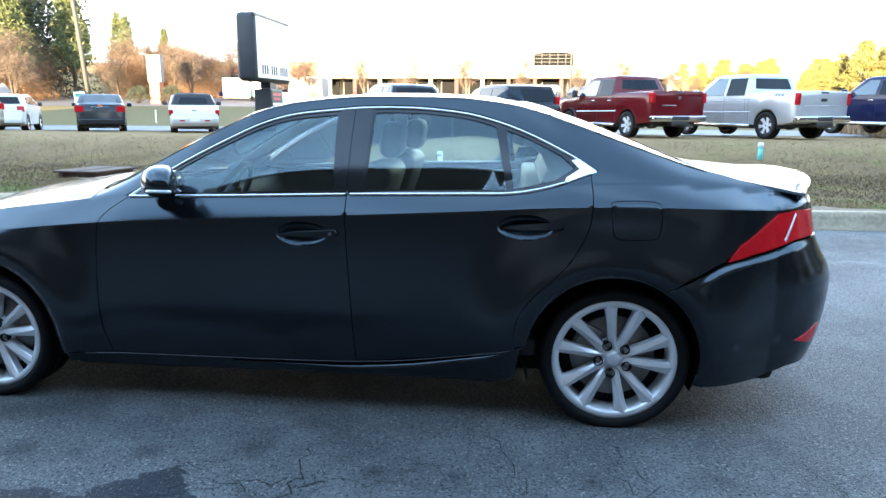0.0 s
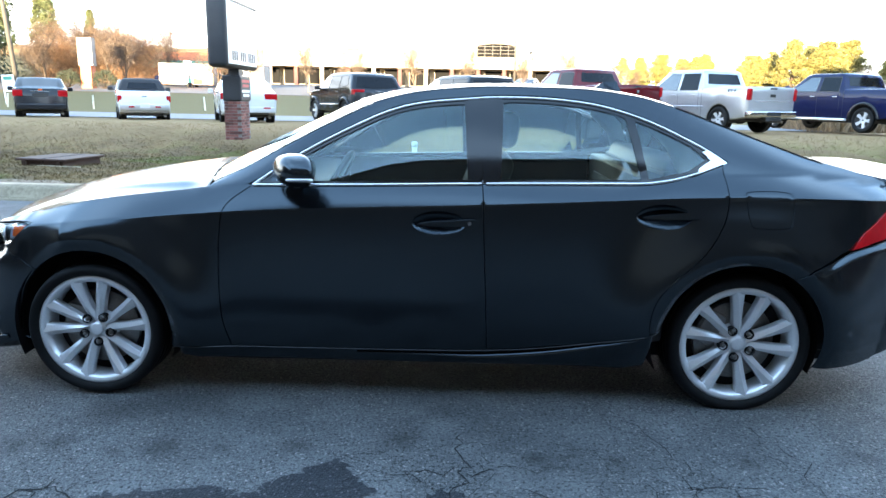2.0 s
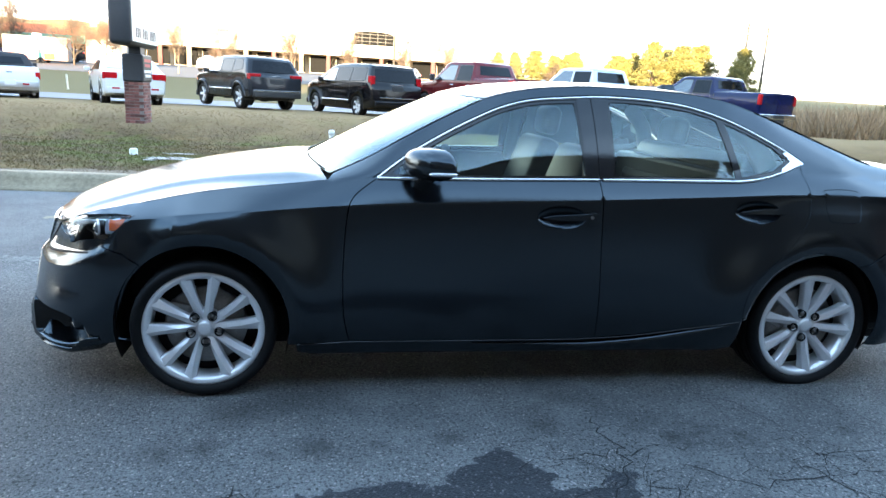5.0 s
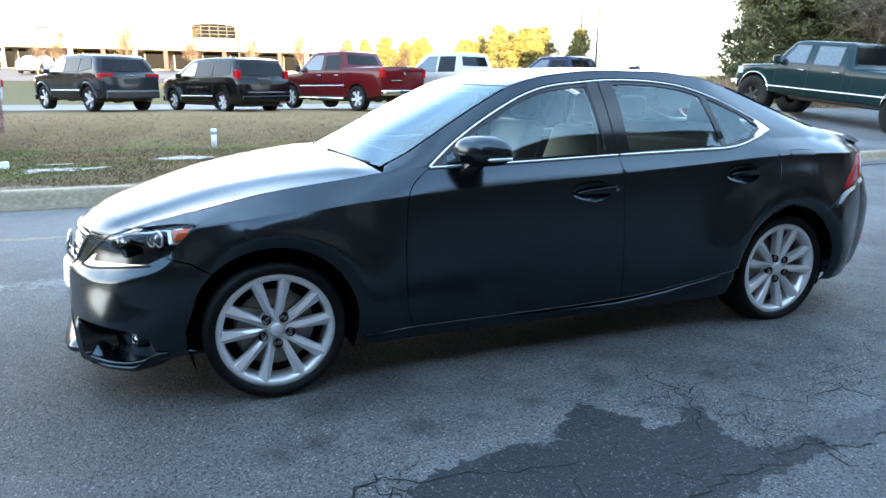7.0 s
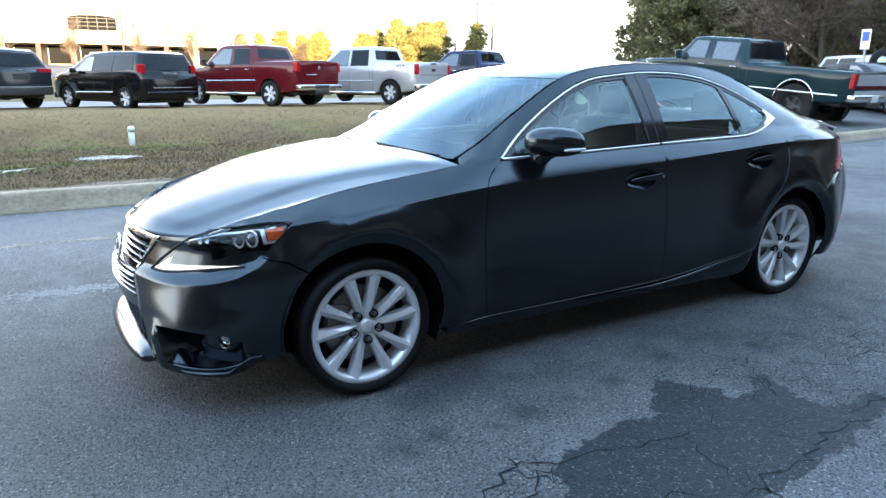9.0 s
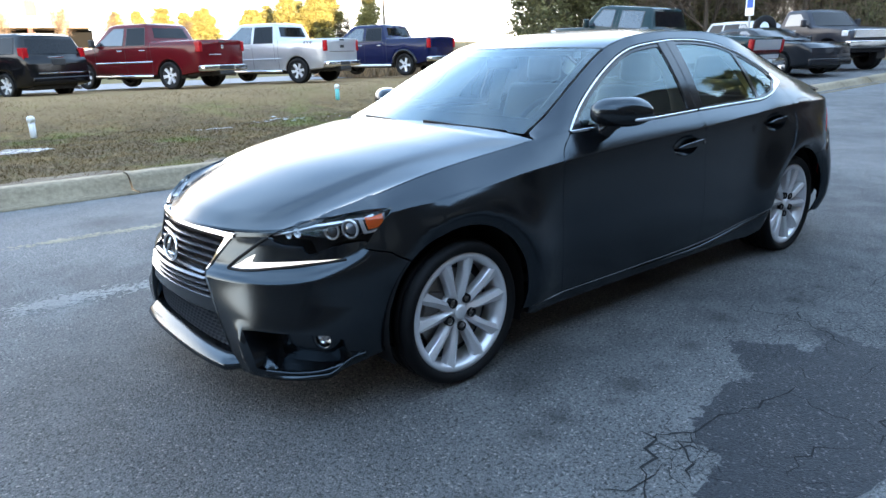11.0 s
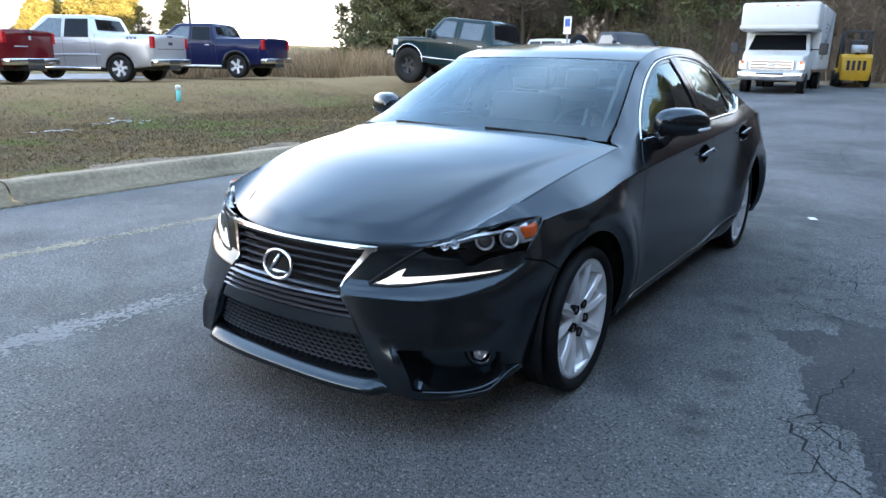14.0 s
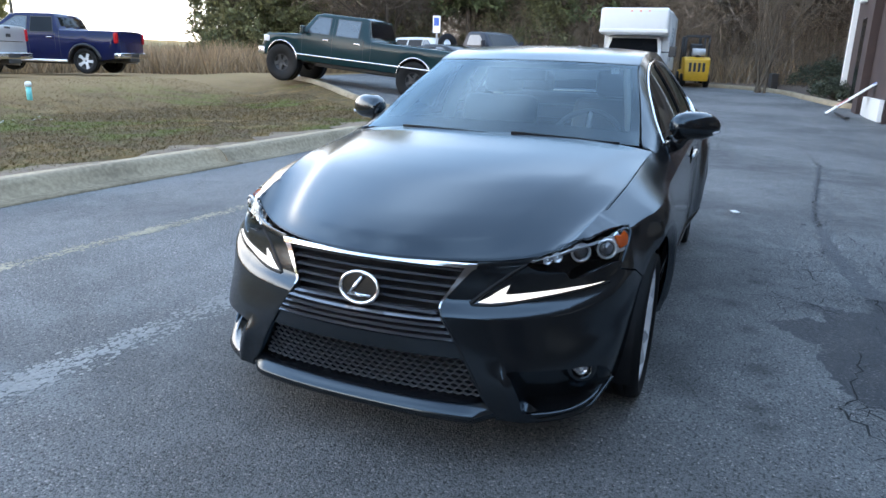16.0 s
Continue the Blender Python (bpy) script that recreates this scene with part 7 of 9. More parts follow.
def box_truck(m):
    v = thing("box_truck", "white box truck with cab-over box and chrome front bumper", "truck", "parked vehicles", m)
    W2 = mat("truck_white", (0.60, 0.60, 0.585), 0.4, 0, 0.06, 1.2, 40)
    sp = dict(hw=1.0, belt=1.35, tum=0.16, x0=-2.95, x1=-0.5)
    cab = [(-2.95, 0.55), (-2.98, 0.95), (-2.85, 1.28), (-2.30, 1.42), (-1.72, 2.02), (-0.5, 2.10), (-0.5, 0.5)] + [(-1.55, 0.50)] + arc(-2.0, 0.38, 0.44, 15, 165, 12) + [(-2.5, 0.5)]
    sp["out"] = cab
    shell("cab", cab, sp, W2, v, 0.06)
    part("box_body", box(-1.05, 3.3, -1.18, 1.18, 0.85, 2.95, 0.05, 2), W2, v)
    part("box_overhang", box(-2.62, -1.0, -1.16, 1.16, 2.06, 2.95, 0.10, 3, True), W2, v)
    part("overhang_lip", box(-2.68, -2.55, -1.17, 1.17, 2.12, 2.24, 0.03, 2), W2, v)
    end_pane("windscreen", [(-2.30, 1.42), (-1.72, 2.02), (0, 2.02), (0, 1.4)], [(0.88, 1.47), (0.78, 1.96)], TINT, v, rear=False, off=0.01)
    for s in (1, -1):
        flat("side_window", [(-2.0, 1.45), (-1.2, 1.45), (-1.2, 1.92), (-1.62, 1.92)], sp, s, TINT, v)
        part("head_lamp", box(-3.0, -2.8, s * 0.86 - 0.13, s * 0.86 + 0.13, 0.84, 1.12, 0.03), CLEAR, v)
        part("indicator", box(-3.01, -2.9, s * 0.88 - 0.06, s * 0.88 + 0.06, 1.04, 1.12, 0.01), AMBER, v)
        part("mirror_arm", tube([(-1.95, s * 0.98, 1.50), (-2.0, s * 1.25, 1.50)], 0.02, 8), BLACKPL, v)
        part("door_mirror", box(-2.06, -1.95, s * 1.36 - 0.13, s * 1.36 + 0.13, 1.34, 1.70, 0.04, 3), BLACKPL, v)
        road_wheel(0.38, 0.22, "steel", v, -2.0, -s * 0.98, 0.38, s < 0)
        road_wheel(0.38, 0.22, "steel", v, 1.8, -s * 1.05, 0.38, s < 0)
        road_wheel(0.38, 0.22, "steel", v, 1.8, -s * 0.75, 0.38, s < 0)
    g = part("grille", box(-3.02, -2.9, -0.68, 0.68, 0.84, 1.14, 0.02), CHROME2, v)
    for z in (0.90, 1.0, 1.09):
        part("slat", box(-3.035, -3.0, -0.62, 0.62, z - 0.025, z + 0.015, 0.004), BLACKPL, g)
    part("grille_badge", lathe([(0, -0.01), (0.09, -0.01), (0.1, 0.01)], 20), CHROME2, g).matrix_basis = Matrix.Translation((-3.04, 0, 1.0)) @ Matrix.Rotation(radians(-90), 4, "Z") @ Matrix.Diagonal((1.2, 1, 0.55, 1))
    part("front_bumper", box(-3.14, -2.92, -1.0, 1.0, 0.50, 0.78, 0.05, 3, True), CHROME2, v)
    part("bumper_slot", box(-3.15, -3.10, -0.42, 0.42, 0.68, 0.74, 0.01), BLACKPL, v)
    part("chassis", box(-2.6, 3.2, -0.5, 0.5, 0.45, 0.85, 0.03), BLACKPL, v)
    for y in (-0.5, -0.2, 0.1):
        part("marker_lamp", box(-2.64, -2.61, y - 0.04, y + 0.04, 2.82, 2.85, 0.005), AMBER, v)
    GREYP = mat("grey_graphic", (0.25, 0.27, 0.29), 0.4)
    for s in (1, -1):
        for k, (x0, z0, w) in enumerate(((-0.6, 1.2, 0.9), (0.5, 1.7, 0.7), (1.4, 2.2, 0.5))):
            bm = bmesh.new()
            bm.faces.new([bm.verts.new((x, s * 1.186, z)) for x, z in ((x0, z0), (x0 + w, z0), (x0 + w + 0.7, z0 + 0.7), (x0 + 0.75, z0 + 0.7))])
            part("side_graphic", bm, GREYP, v)
        for k in range(3):
            part("letter_bar", box(0.0, 0.9 - 0.2 * k, min(s * 1.182, s * 1.19), max(s * 1.182, s * 1.19), 2.35 - 0.13 * k, 2.42 - 0.13 * k), GREYP, v)
    return v


box_truck(pose(24.3, 2.6, 0.28, 0, 0, 2))


def forklift(m):
    v = thing("forklift", "yellow forklift with black overhead guard and white tank", "forklift", "", m)
    YEL = mat("forklift_yellow", (0.62, 0.33, 0.02), 0.45, 0, 0.2, 3, 30)
    sp = dict(hw=0.55, belt=2.5, tum=0, x0=-9, x1=9)
    shell("counterweight", [(-0.95, 0.25), (-1.0, 0.55), (-0.92, 1.10), (-0.75, 1.22), (-0.2, 1.22), (-0.1, 0.7), (0.9, 0.7), (0.9, 0.25)], sp, YEL, v, 0.07)
    for k in range(4):
        y = -0.27 + 0.18 * k
        part("vent_slot", box(-1.0, -0.93, y - 0.05, y + 0.05, 0.62, 0.98, 0.01), BLACKPL, v)
    for s in (1, -1):
        part("guard_post", tube([(-0.55, s * 0.46, 1.15), (-0.45, s * 0.46, 2.05)], 0.035, 8), BLACKPL, v)
        part("guard_post", tube([(0.75, s * 0.46, 0.7), (0.55, s * 0.46, 2.05)], 0.035, 8), BLACKPL, v)
        part("mast_rail", box(0.95, 1.10, s * 0.32 - 0.05, s * 0.32 + 0.05, 0.1, 2.1, 0.01), BLACKPL, v)
        part("tyre", lathe([(0.1, -0.1), (0.24, -0.1), (0.27, -0.07), (0.27, 0.07), (0.24, 0.1), (0.1, 0.1)], 24), RUBBER, v).matrix_basis = pose(-0.6, s * 0.48, 0.27)
        part("tyre", lathe([(0.1, -0.1), (0.28, -0.1), (0.31, -0.07), (0.31, 0.07), (0.28, 0.1), (0.1, 0.1)], 24), RUBBER, v).matrix_basis = pose(0.6, s * 0.5, 0.31)
        part("fork", box(1.1, 2.1, s * 0.25 - 0.05, s * 0.25 + 0.05, 0.04, 0.09, 0.01), STEEL, v)
    for k in range(7):
        part("guard_bar", box(-0.47, 0.57, -0.47 + 0.155 * k - 0.015, -0.47 + 0.155 * k + 0.015, 2.03, 2.07, 0.005), BLACKPL, v)
    part("guard_rail", box(-0.50, -0.42, -0.49, 0.49, 2.0, 2.09, 0.01), BLACKPL, v)
    part("gas_tank", tube([(-0.68, -0.30, 1.40), (-0.68, 0.22, 1.40)], [0.16, 0.16], 18), WHITE, v)
    part("tank_bracket", tube([(-0.68, 0.0, 1.2), (-0.68, 0.0, 1.30)], 0.12, 8), BLACKPL, v)
    part("seat", box(-0.45, 0.0, -0.24, 0.24, 1.2, 1.75, 0.06, 2), BLACKPL, v)
    return v


forklift(pose(28.2, 0.75, 0.5, 0, 0, 12))

# ---- trees and brush ----
BARK = mat("bark", (0.055, 0.040, 0.028), 0.9, 0, 0.3, 4, 40, 0.01)
PALEBARK = mat("pale_bark", (0.14, 0.105, 0.075), 0.85, 0, 0.3, 6, 40, 0.006)


def leaf_mat(name, c, tint):
    """Leaves whose colour drifts from clump to clump."""
    m = mat(name, c, 0.7, 0, 0.25, 0.9, 9, tint=tint)
    n, l = m.node_tree.nodes, m.node_tree.links
    p = n["Principled BSDF"]
    geo, hsv = n.new("ShaderNodeNewGeometry"), n.new("ShaderNodeHueSaturation")
    mr = n.new("ShaderNodeMapRange")
    mr.inputs["To Min"].default_value, mr.inputs["To Max"].default_value = 0.55, 1.45
    l.new(geo.outputs["Random Per Island"], mr.inputs["Value"])
    l.new(mr.outputs[0], hsv.inputs["Value"])
    src = p.inputs["Base Color"].links[0].from_socket
    l.new(src, hsv.inputs["Color"])
    l.new(hsv.outputs[0], p.inputs["Base Color"])
    return m


# darker copy of PINE: the roadside wood's shade is put into the needle colour
SHADEPINE = leaf_mat("shaded_pine_needles", (0.020, 0.032, 0.011), (0.055, 0.058, 0.020))
PINE = leaf_mat("pine_needles", (0.048, 0.072, 0.024), (0.090, 0.102, 0.034))
CEDAR = leaf_mat("cedar_foliage", (0.056, 0.074, 0.028), (0.135, 0.120, 0.042))
GOLD = leaf_mat("sunlit_conifer", (0.120, 0.120, 0.034), (0.200, 0.175, 0.050))
TWIG = leaf_mat("bare_twigs", (0.056, 0.040, 0.028), (0.10, 0.066, 0.042))
PALETWIG = leaf_mat("pale_twigs", (0.17, 0.125, 0.090), (0.26, 0.19, 0.135))
STRAW = leaf_mat("dry_straw", (0.22, 0.14, 0.075), (0.34, 0.22, 0.12))
HOLLY = leaf_mat("evergreen_shrub", (0.018, 0.028, 0.014), (0.035, 0.045, 0.02))


def leaves(rng, centres, sizes, per, leaf, flatten=0.7, droop=0.0, wide=0.28):
    """Many small leaf blades in clumps: a joined mesh of quads."""
    P = []
    for c, s in zip(centres, sizes):
        d = rng.normal(size=(per, 3))
        d /= np.linalg.norm(d, axis=1)[:, None]
        q = np.array(c) + d * (rng.random((per, 1)) ** 0.45) * s * np.array([1, 1, flatten])
        a = rng.normal(size=(per, 3)) + d * 0.6 + np.array([0, 0, -droop])
        a /= np.linalg.norm(a, axis=1)[:, None]
        b = np.cross(a, rng.normal(size=(per, 3)))
        b /= np.linalg.norm(b, axis=1)[:, None]
        l = leaf * (0.6 + 0.8 * rng.random((per, 1)))
        P.append(np.stack([q - b * l * wide, q + a * l * 0.55 - b * l * wide * 0.4, q + a * l, q + b * l * wide + a * l * 0.2], 1))
    return np.concatenate(P).reshape(-1, 3)


def quads(name, P, material):
    me = bpy.data.meshes.new(name)
    n = len(P) // 4
    me.vertices.add(4 * n), me.loops.add(4 * n), me.polygons.add(n)
    me.vertices.foreach_set("co", np.asarray(P, np.float32).ravel())
    me.loops.foreach_set("vertex_index", np.arange(4 * n, dtype=np.int32))
    me.polygons.foreach_set("loop_start", np.arange(0, 4 * n, 4, dtype=np.int32))
    me.update(calc_edges=True)
    me.materials.append(material)
    return me


def limbs(rng, height, spread, levels=4, lean=0.0, first=0.3, r0=0.14, stems=1, split=4):
    """Trunk, limbs and twigs as tapered bars: lines of (a, b, ra, rb)."""
    out = []

    def grow(p, d, length, r, lev):
        q = p + d * length
        out.append((p, q, r, r * 0.66))
        if lev == 0:
            return
        for k in range(split if lev > 1 else split + 2):
            t = first + (1 - first) * (k + rng.random()) / split
            nd = d * 0.75 + np.array([*rng.normal(size=2) * spread, abs(rng.normal()) * 0.25 + 0.1])
            nd /= np.linalg.norm(nd)
            grow(p + d * length * min(t, 1.0), nd, length * (0.50 + 0.28 * rng.random()), r * 0.5, lev - 1)
    for k in range(stems):
        d = np.array([rng.normal() * (lean + 0.04), rng.normal() * (lean + 0.04), 1.0])
        d /= np.linalg.norm(d)
        grow(np.array([rng.normal() * 0.12, rng.normal() * 0.12, 0.0]) if stems > 1 else np.zeros(3), d, height * 0.45, r0, levels)
    return out


def bars(name, lines, material, sides=4):
    P, F = [], []
    for a, b, ra, rb in lines:
        d = (b - a) / (np.linalg.norm(b - a) + 1e-9)
        u = np.cross(d, [0.31, 0.95, 0.1])
        u /= np.linalg.norm(u) + 1e-9
        v = np.cross(d, u)
        n = sides if ra > 0.012 else 3
        k = len(P)
        for c, r in ((a, ra), (b, rb)):
            P += [tuple(c + max(r, 0.004) * (math.cos(2 * math.pi * i / n) * u + math.sin(2 * math.pi * i / n) * v)) for i in range(n)]
        F += [(k + i, k + (i + 1) % n, k + n + (i + 1) % n, k + n + i) for i in range(n)]
    me = mesh_of(name, P, F)
    me.materials.append(material)
    return me


def tree_kind(kind, seed):
    """Meshes of one tree: trunk and crown."""
    rng = np.random.default_rng(seed)
    if kind in ("pine", "cedar", "gold"):
        h = 11.0 if kind == "pine" else 7.0
        lines = [(np.array([0, 0, 0.0]), np.array([0.1, 0, h * 0.5]), 0.20, 0.13), (np.array([0.1, 0, h * 0.5]), np.array([0.05, 0.1, h * 0.97]), 0.13, 0.02)]
        cs, ss = [], []
        lo = 0.32 if kind == "pine" else 0.06
        for k in range(140 if kind == "pine" else 135):
            t = lo + (1 - lo) * rng.random() ** 0.9
            rad = (1 - t) ** 0.75 * (2.5 if kind == "pine" else 2.1) * ((0.5 + 0.6 * rng.random()) if kind == "pine" else (0.15 + 0.95 * rng.random() ** 0.7)) + 0.1
            a = rng.random() * 2 * math.pi
            c = np.array([rad * math.cos(a), rad * math.sin(a), t * h - 0.12 * rad])
            cs.append(c), ss.append(0.26 + 0.50 * rng.random() ** 1.5)
            if k % 2 == 0:
                lines.append((np.array([0.08, 0, min(t * h + 0.1, h * 0.95)]), c, 0.035, 0.01))
        P = leaves(rng, cs, ss, 46 if kind == "pine" else 105, 0.42 if kind == "pine" else 0.19, wide=0.15 if kind == "pine" else 0.22)
        return bars("trunk", lines, BARK), quads("crown", P, {"pine": PINE, "cedar": CEDAR, "gold": GOLD}[kind])
    if kind in ("bare", "pale"):
        lines = limbs(rng, 8.0, 0.58, 4, r0=0.15, first=0.14)
        ends = [b for a, b, r, q in lines if r < 0.03]
        P = leaves(rng, ends, [0.45] * len(ends), 7, 1.0, 1.0, wide=0.013)
        return bars("trunk", lines, BARK if kind == "bare" else PALEBARK), quads("crown", P, TWIG if kind == "bare" else PALETWIG)
    if kind == "lot":
        lines = limbs(rng, 5.0, 0.40, 4, r0=0.09)
        ends = [b for a, b, r, q in lines if r < 0.02]
        return bars("trunk", lines, PALEBARK), quads("crown", leaves(rng, ends, [0.18] * len(ends), 4, 0.50, 1.0, wide=0.026), TWIG)
    if kind == "myrtle":
        lines = limbs(rng, 4.6, 0.30, 4, lean=0.16, r0=0.05, stems=6, split=3)
        return bars("trunk", lines, PALEBARK), None


TREES = {}


def plant(kind, x, y, scale=1.0, label="", z=None, name="tree", wide=1.0):
    key = (kind, int(abs(x * 7 + y * 13)) % 3)
    if key not in TREES:
        TREES[key] = tree_kind(kind, 11 + 17 * key[1] + len(kind))
    tr, cr = TREES[key]
    t = thing(name, label, "tree", "", pose(x, y, (ground_z(x, y) if z is None else z) - 0.1, 0, 0, (x * 77 + y * 31) % 360) @ Matrix.Diagonal((scale * wide, scale * wide, scale, 1)))
    part("trunk", tr, None, t)
    if cr:
        part("crown", cr, None, t)
    return t




def far_wood(name, n, rect, high, leaf, material, label):
    """The depth of a wood behind its edge: a mass of foliage clumps on stems that nobody could count."""
    rng = np.random.default_rng(n)
    dense_leaf = material in (PINE, SHADEPINE)
    cs = [(rng.uniform(*rect[:2]), rng.uniform(*rect[2:]), 0.5 + high * rng.random() ** 0.8) for k in range(n)]
    ob = new(name, quads(name, leaves(rng, cs, [1.5] * n, 58 if dense_leaf else 80, leaf * (0.6 if dense_leaf else 1.1), 1.0, wide=0.15 if dense_leaf else 0.015), material))
    return tagged(ob, label, "woods", "", "stuff")


far_wood("far_wood", 1100, (45, 58, -34, 34), 10.5, 0.85, PINE, "dark depth of the shaded pine wood")
far_wood("far_wood", 2600, (34, 48, -34, 24), 9.0, 0.75, PALETWIG, "brown bare depth of the shaded wood")
far_wood("far_wood", 2300, (-90, -47.5, 61, 74), 13.0, 0.9, SHADEPINE, "dense dark roadside wood")
RUSTY = leaf_mat("rusty_twigs", (0.120, 0.062, 0.030), (0.20, 0.110, 0.055))
far_wood("far_wood", 1300, (-90, -44.5, 58, 63), 5.5, 0.75, RUSTY, "rust-brown undergrowth of the roadside wood")
far_wood("far_wood", 900, (-43.0, -31, 67, 74), 6.3, 0.7, RUSTY, "hazy brown crowns of bare trees beyond the road")
rt = np.random.default_rng(5)
# woods to the left of the plaza: pines, with bare brown trees in front
for k in range(14):
    x, y = -46 + 1.15 * k + rt.normal() * 0.8 - 8, 62 + rt.normal() * 3 - 0.1 * k
    plant("pine" if k % 3 else "bare", x - 4, y, 0.85 + 0.2 * rt.random(), "tall pine at the roadside wood" if k % 3 else "bare brown tree in the wood")
for k in range(6):
    plant("bare" if k < 3 else "pine", -43 - 3.4 * k, 57 + rt.normal() * 1.5, 0.75 + 0.2 * rt.random(), "bare rust-brown tree at the edge of the wood")
# sunlit grassy hill behind the roadside trees
HILLGRASS = mat("golden_hill_grass", (0.25, 0.145, 0.055), 0.95, 0, 0.35, 0.12, 3.0, 0.05, tint=(0.36, 0.225, 0.09), spec=0.1)
P, hx, hy = [], np.linspace(-150, -22, 33), np.linspace(88, 170, 18)
for y in hy:
    for x in hx:
        P.append((x, y, 2.6 + 9.5 * ((y - 88) / 82) ** 0.8 * min(1.0, max(0.0, (-22 - x) / 26)) ** 0.7 + 0.3 * math.sin(0.35 * x + 0.2 * y)))
tagged(part("hillside", mesh_of("hillside", P, [(j * 33 + i, j * 33 + i + 1, (j + 1) * 33 + i + 1, (j + 1) * 33 + i) for j in range(17) for i in range(32)]), HILLGRASS), "golden grassy hillside in evening sun", "hill", "", "structure")
# plaza trees and the distant row
for x, y, s in ((-21.5, 61, 0.6), (-18.6, 60, 0.6), (-30, 61, 0.7), (-33, 64, 0.8), (-36, 66, 0.85), (-38.6, 63, 0.8), (-29, 68, 0.8), (-34.5, 70, 0.9)):
    plant("bare", x, y, s, "bare tree by the plaza entrance")
for x, y, s in ((-12.2, 56, 0.85), (-8.0, 58, 0.7), (-3.2, 56, 0.85), (1.6, 57, 0.75), (6.0, 57, 0.7), (10.2, 58, 0.8), (13.5, 58, 0.7), (-10, 60, 0.6)):
    plant("lot", x, y, s, "small bare parking lot tree in evening sun")
for x, y, s in ((-70, 120, 0.95), (-74, 124, 1.05), (-79, 121, 0.9), (-84, 124, 1.1), (-66, 126, 0.8)):
    plant("pine", x, y, s, "sunlit pine on the far hill", z=6.8)
for k in range(32):
    plant("gold" if k % 7 else "lot", 16.0 + 0.64 * k + rt.normal() * 0.5, 62 + rt.normal() * 2.5 - 0.14 * k, (0.42 + 0.26 * rt.random()) * (0.85 if k < 16 else 1.12), "golden sunlit conifer in the far row" if k % 7 else "small bare tree in the far row", wide=1.45)
# woods to the right, in shade
for k in range(46):
    a = k / 45
    x, y = lerp(30.5, 44, a) + rt.normal() * 1.6, lerp(23.0, -14, a) + rt.normal() * 1.2
    kind = ("cedar", "pine", "bare", "pale", "cedar", "pine")[k % 6] if a < 0.42 else ("bare", "pale", "pale", "pale", "bare", "cedar")[k % 6]
    plant(kind, x, y, 0.85 + 0.35 * rt.random(), "evergreen at the edge of the shaded wood" if kind in ("cedar", "pine") else "bare tree in the shaded wood", z=0.6)
for k in range(26):
    a = k / 25
    x, y = lerp(36, 52, a) + rt.normal() * 2, lerp(27, -20, a) + rt.normal() * 2
    plant(("pine", "bare", "pine", "cedar")[k % 4], x, y, 0.85 + 0.25 * rt.random(), "tall tree deep in the shaded wood", z=1.2)
for x, y, s in ((25.9, 22.9, 1.0), (27.3, 23.2, 1.25), (29.4, 21.6, 1.2), (28.6, 25.2, 1.3), (31.2, 24.0, 1.3)):
    plant("cedar", x, y, s, "dark green cedar at the end of the wood", z=0.4)
for x, y, s in ((26.5, -9.2, 1.15), (28.6, -8.3, 1.2)):
    plant("pine", x, y, s, "tall pine behind the brick wing", z=0.4)


def brush(name, n, rect, height, material, label, lean=0.35, wide=0.02, dens=None):
    """Tall dry stalks over a strip of ground, nobody could count them."""
    rng = np.random.default_rng(len(name) + n)
    x, y = rng.uniform(rect[0], rect[1], n), rng.uniform(rect[2], rect[3], n)
    if dens:
        keep = np.array([dens(a, b) > rng.random() for a, b in zip(x, y)])
        x, y = x[keep], y[keep]
        n = len(x)
    z = np.array([ground_z(a, b) for a, b in zip(x, y)])
    p = np.column_stack([x, y, z - 0.02])
    h = height * (0.45 + 0.75 * rng.random(n))
    d = np.column_stack([rng.normal(size=n) * lean, rng.normal(size=n) * lean, np.ones(n)]) * h[:, None]
    a = rng.random(n) * math.pi
    w = np.column_stack([np.cos(a), np.sin(a), np.zeros(n)]) * wide * (0.6 + 0.8 * rng.random(n))[:, None]
    P = np.stack([p - w, p + w, p + d * 0.6 + w * 0.7 + np.array([0, 0, 0.0]), p + d], 1).reshape(-1, 3)
    ob = new(name, quads(name, P, material))
    return tagged(ob, label, "grass", "", "stuff")


in_side_lot = lambda x, y: x > 8.5 + 0.78 * (y - 4.6) and y < 17.2
brush("tall_dry_grass", 26000, (15.0, 44.0, 17.5, 30.0), 1.25, STRAW, "tall dry straw-brown brush behind the lots", dens=lambda x, y: 0.0 if (y < 23.5 and x < 17.5) else 1.0)
brush("dry_undergrowth", 16000, (27.5, 44, -12, 19.0), 1.3, STRAW, "brown undergrowth at the foot of the wood", dens=lambda x, y: 1.0 if x > 28.0 + 0.42 * (19 - y) * 0.55 else 0.0)
BRUSHWOOD = leaf_mat("brown_brushwood", (0.110, 0.074, 0.048), (0.19, 0.135, 0.090))
brush("tall_brushwood", 16000, (30.5, 42, -14, 17.0), 3.4, BRUSHWOOD, "tall bare brown brushwood in front of the wood", lean=0.50, wide=0.010, dens=lambda x, y: 1.0 if x > 29.5 + 0.24 * (17 - y) and y < 13 else 0.25)
brush("berm_grass", 230000, (-16.0, 13.0, 5.1, 17.0), 0.058, GRASS, "short dry winter grass on the lawn", lean=1.1, wide=0.0058, dens=lambda x, y: 0.0 if in_side_lot(x, y) else min(1.0, (x + 16) / 7) * min(1.0, (17 - y) / 5))


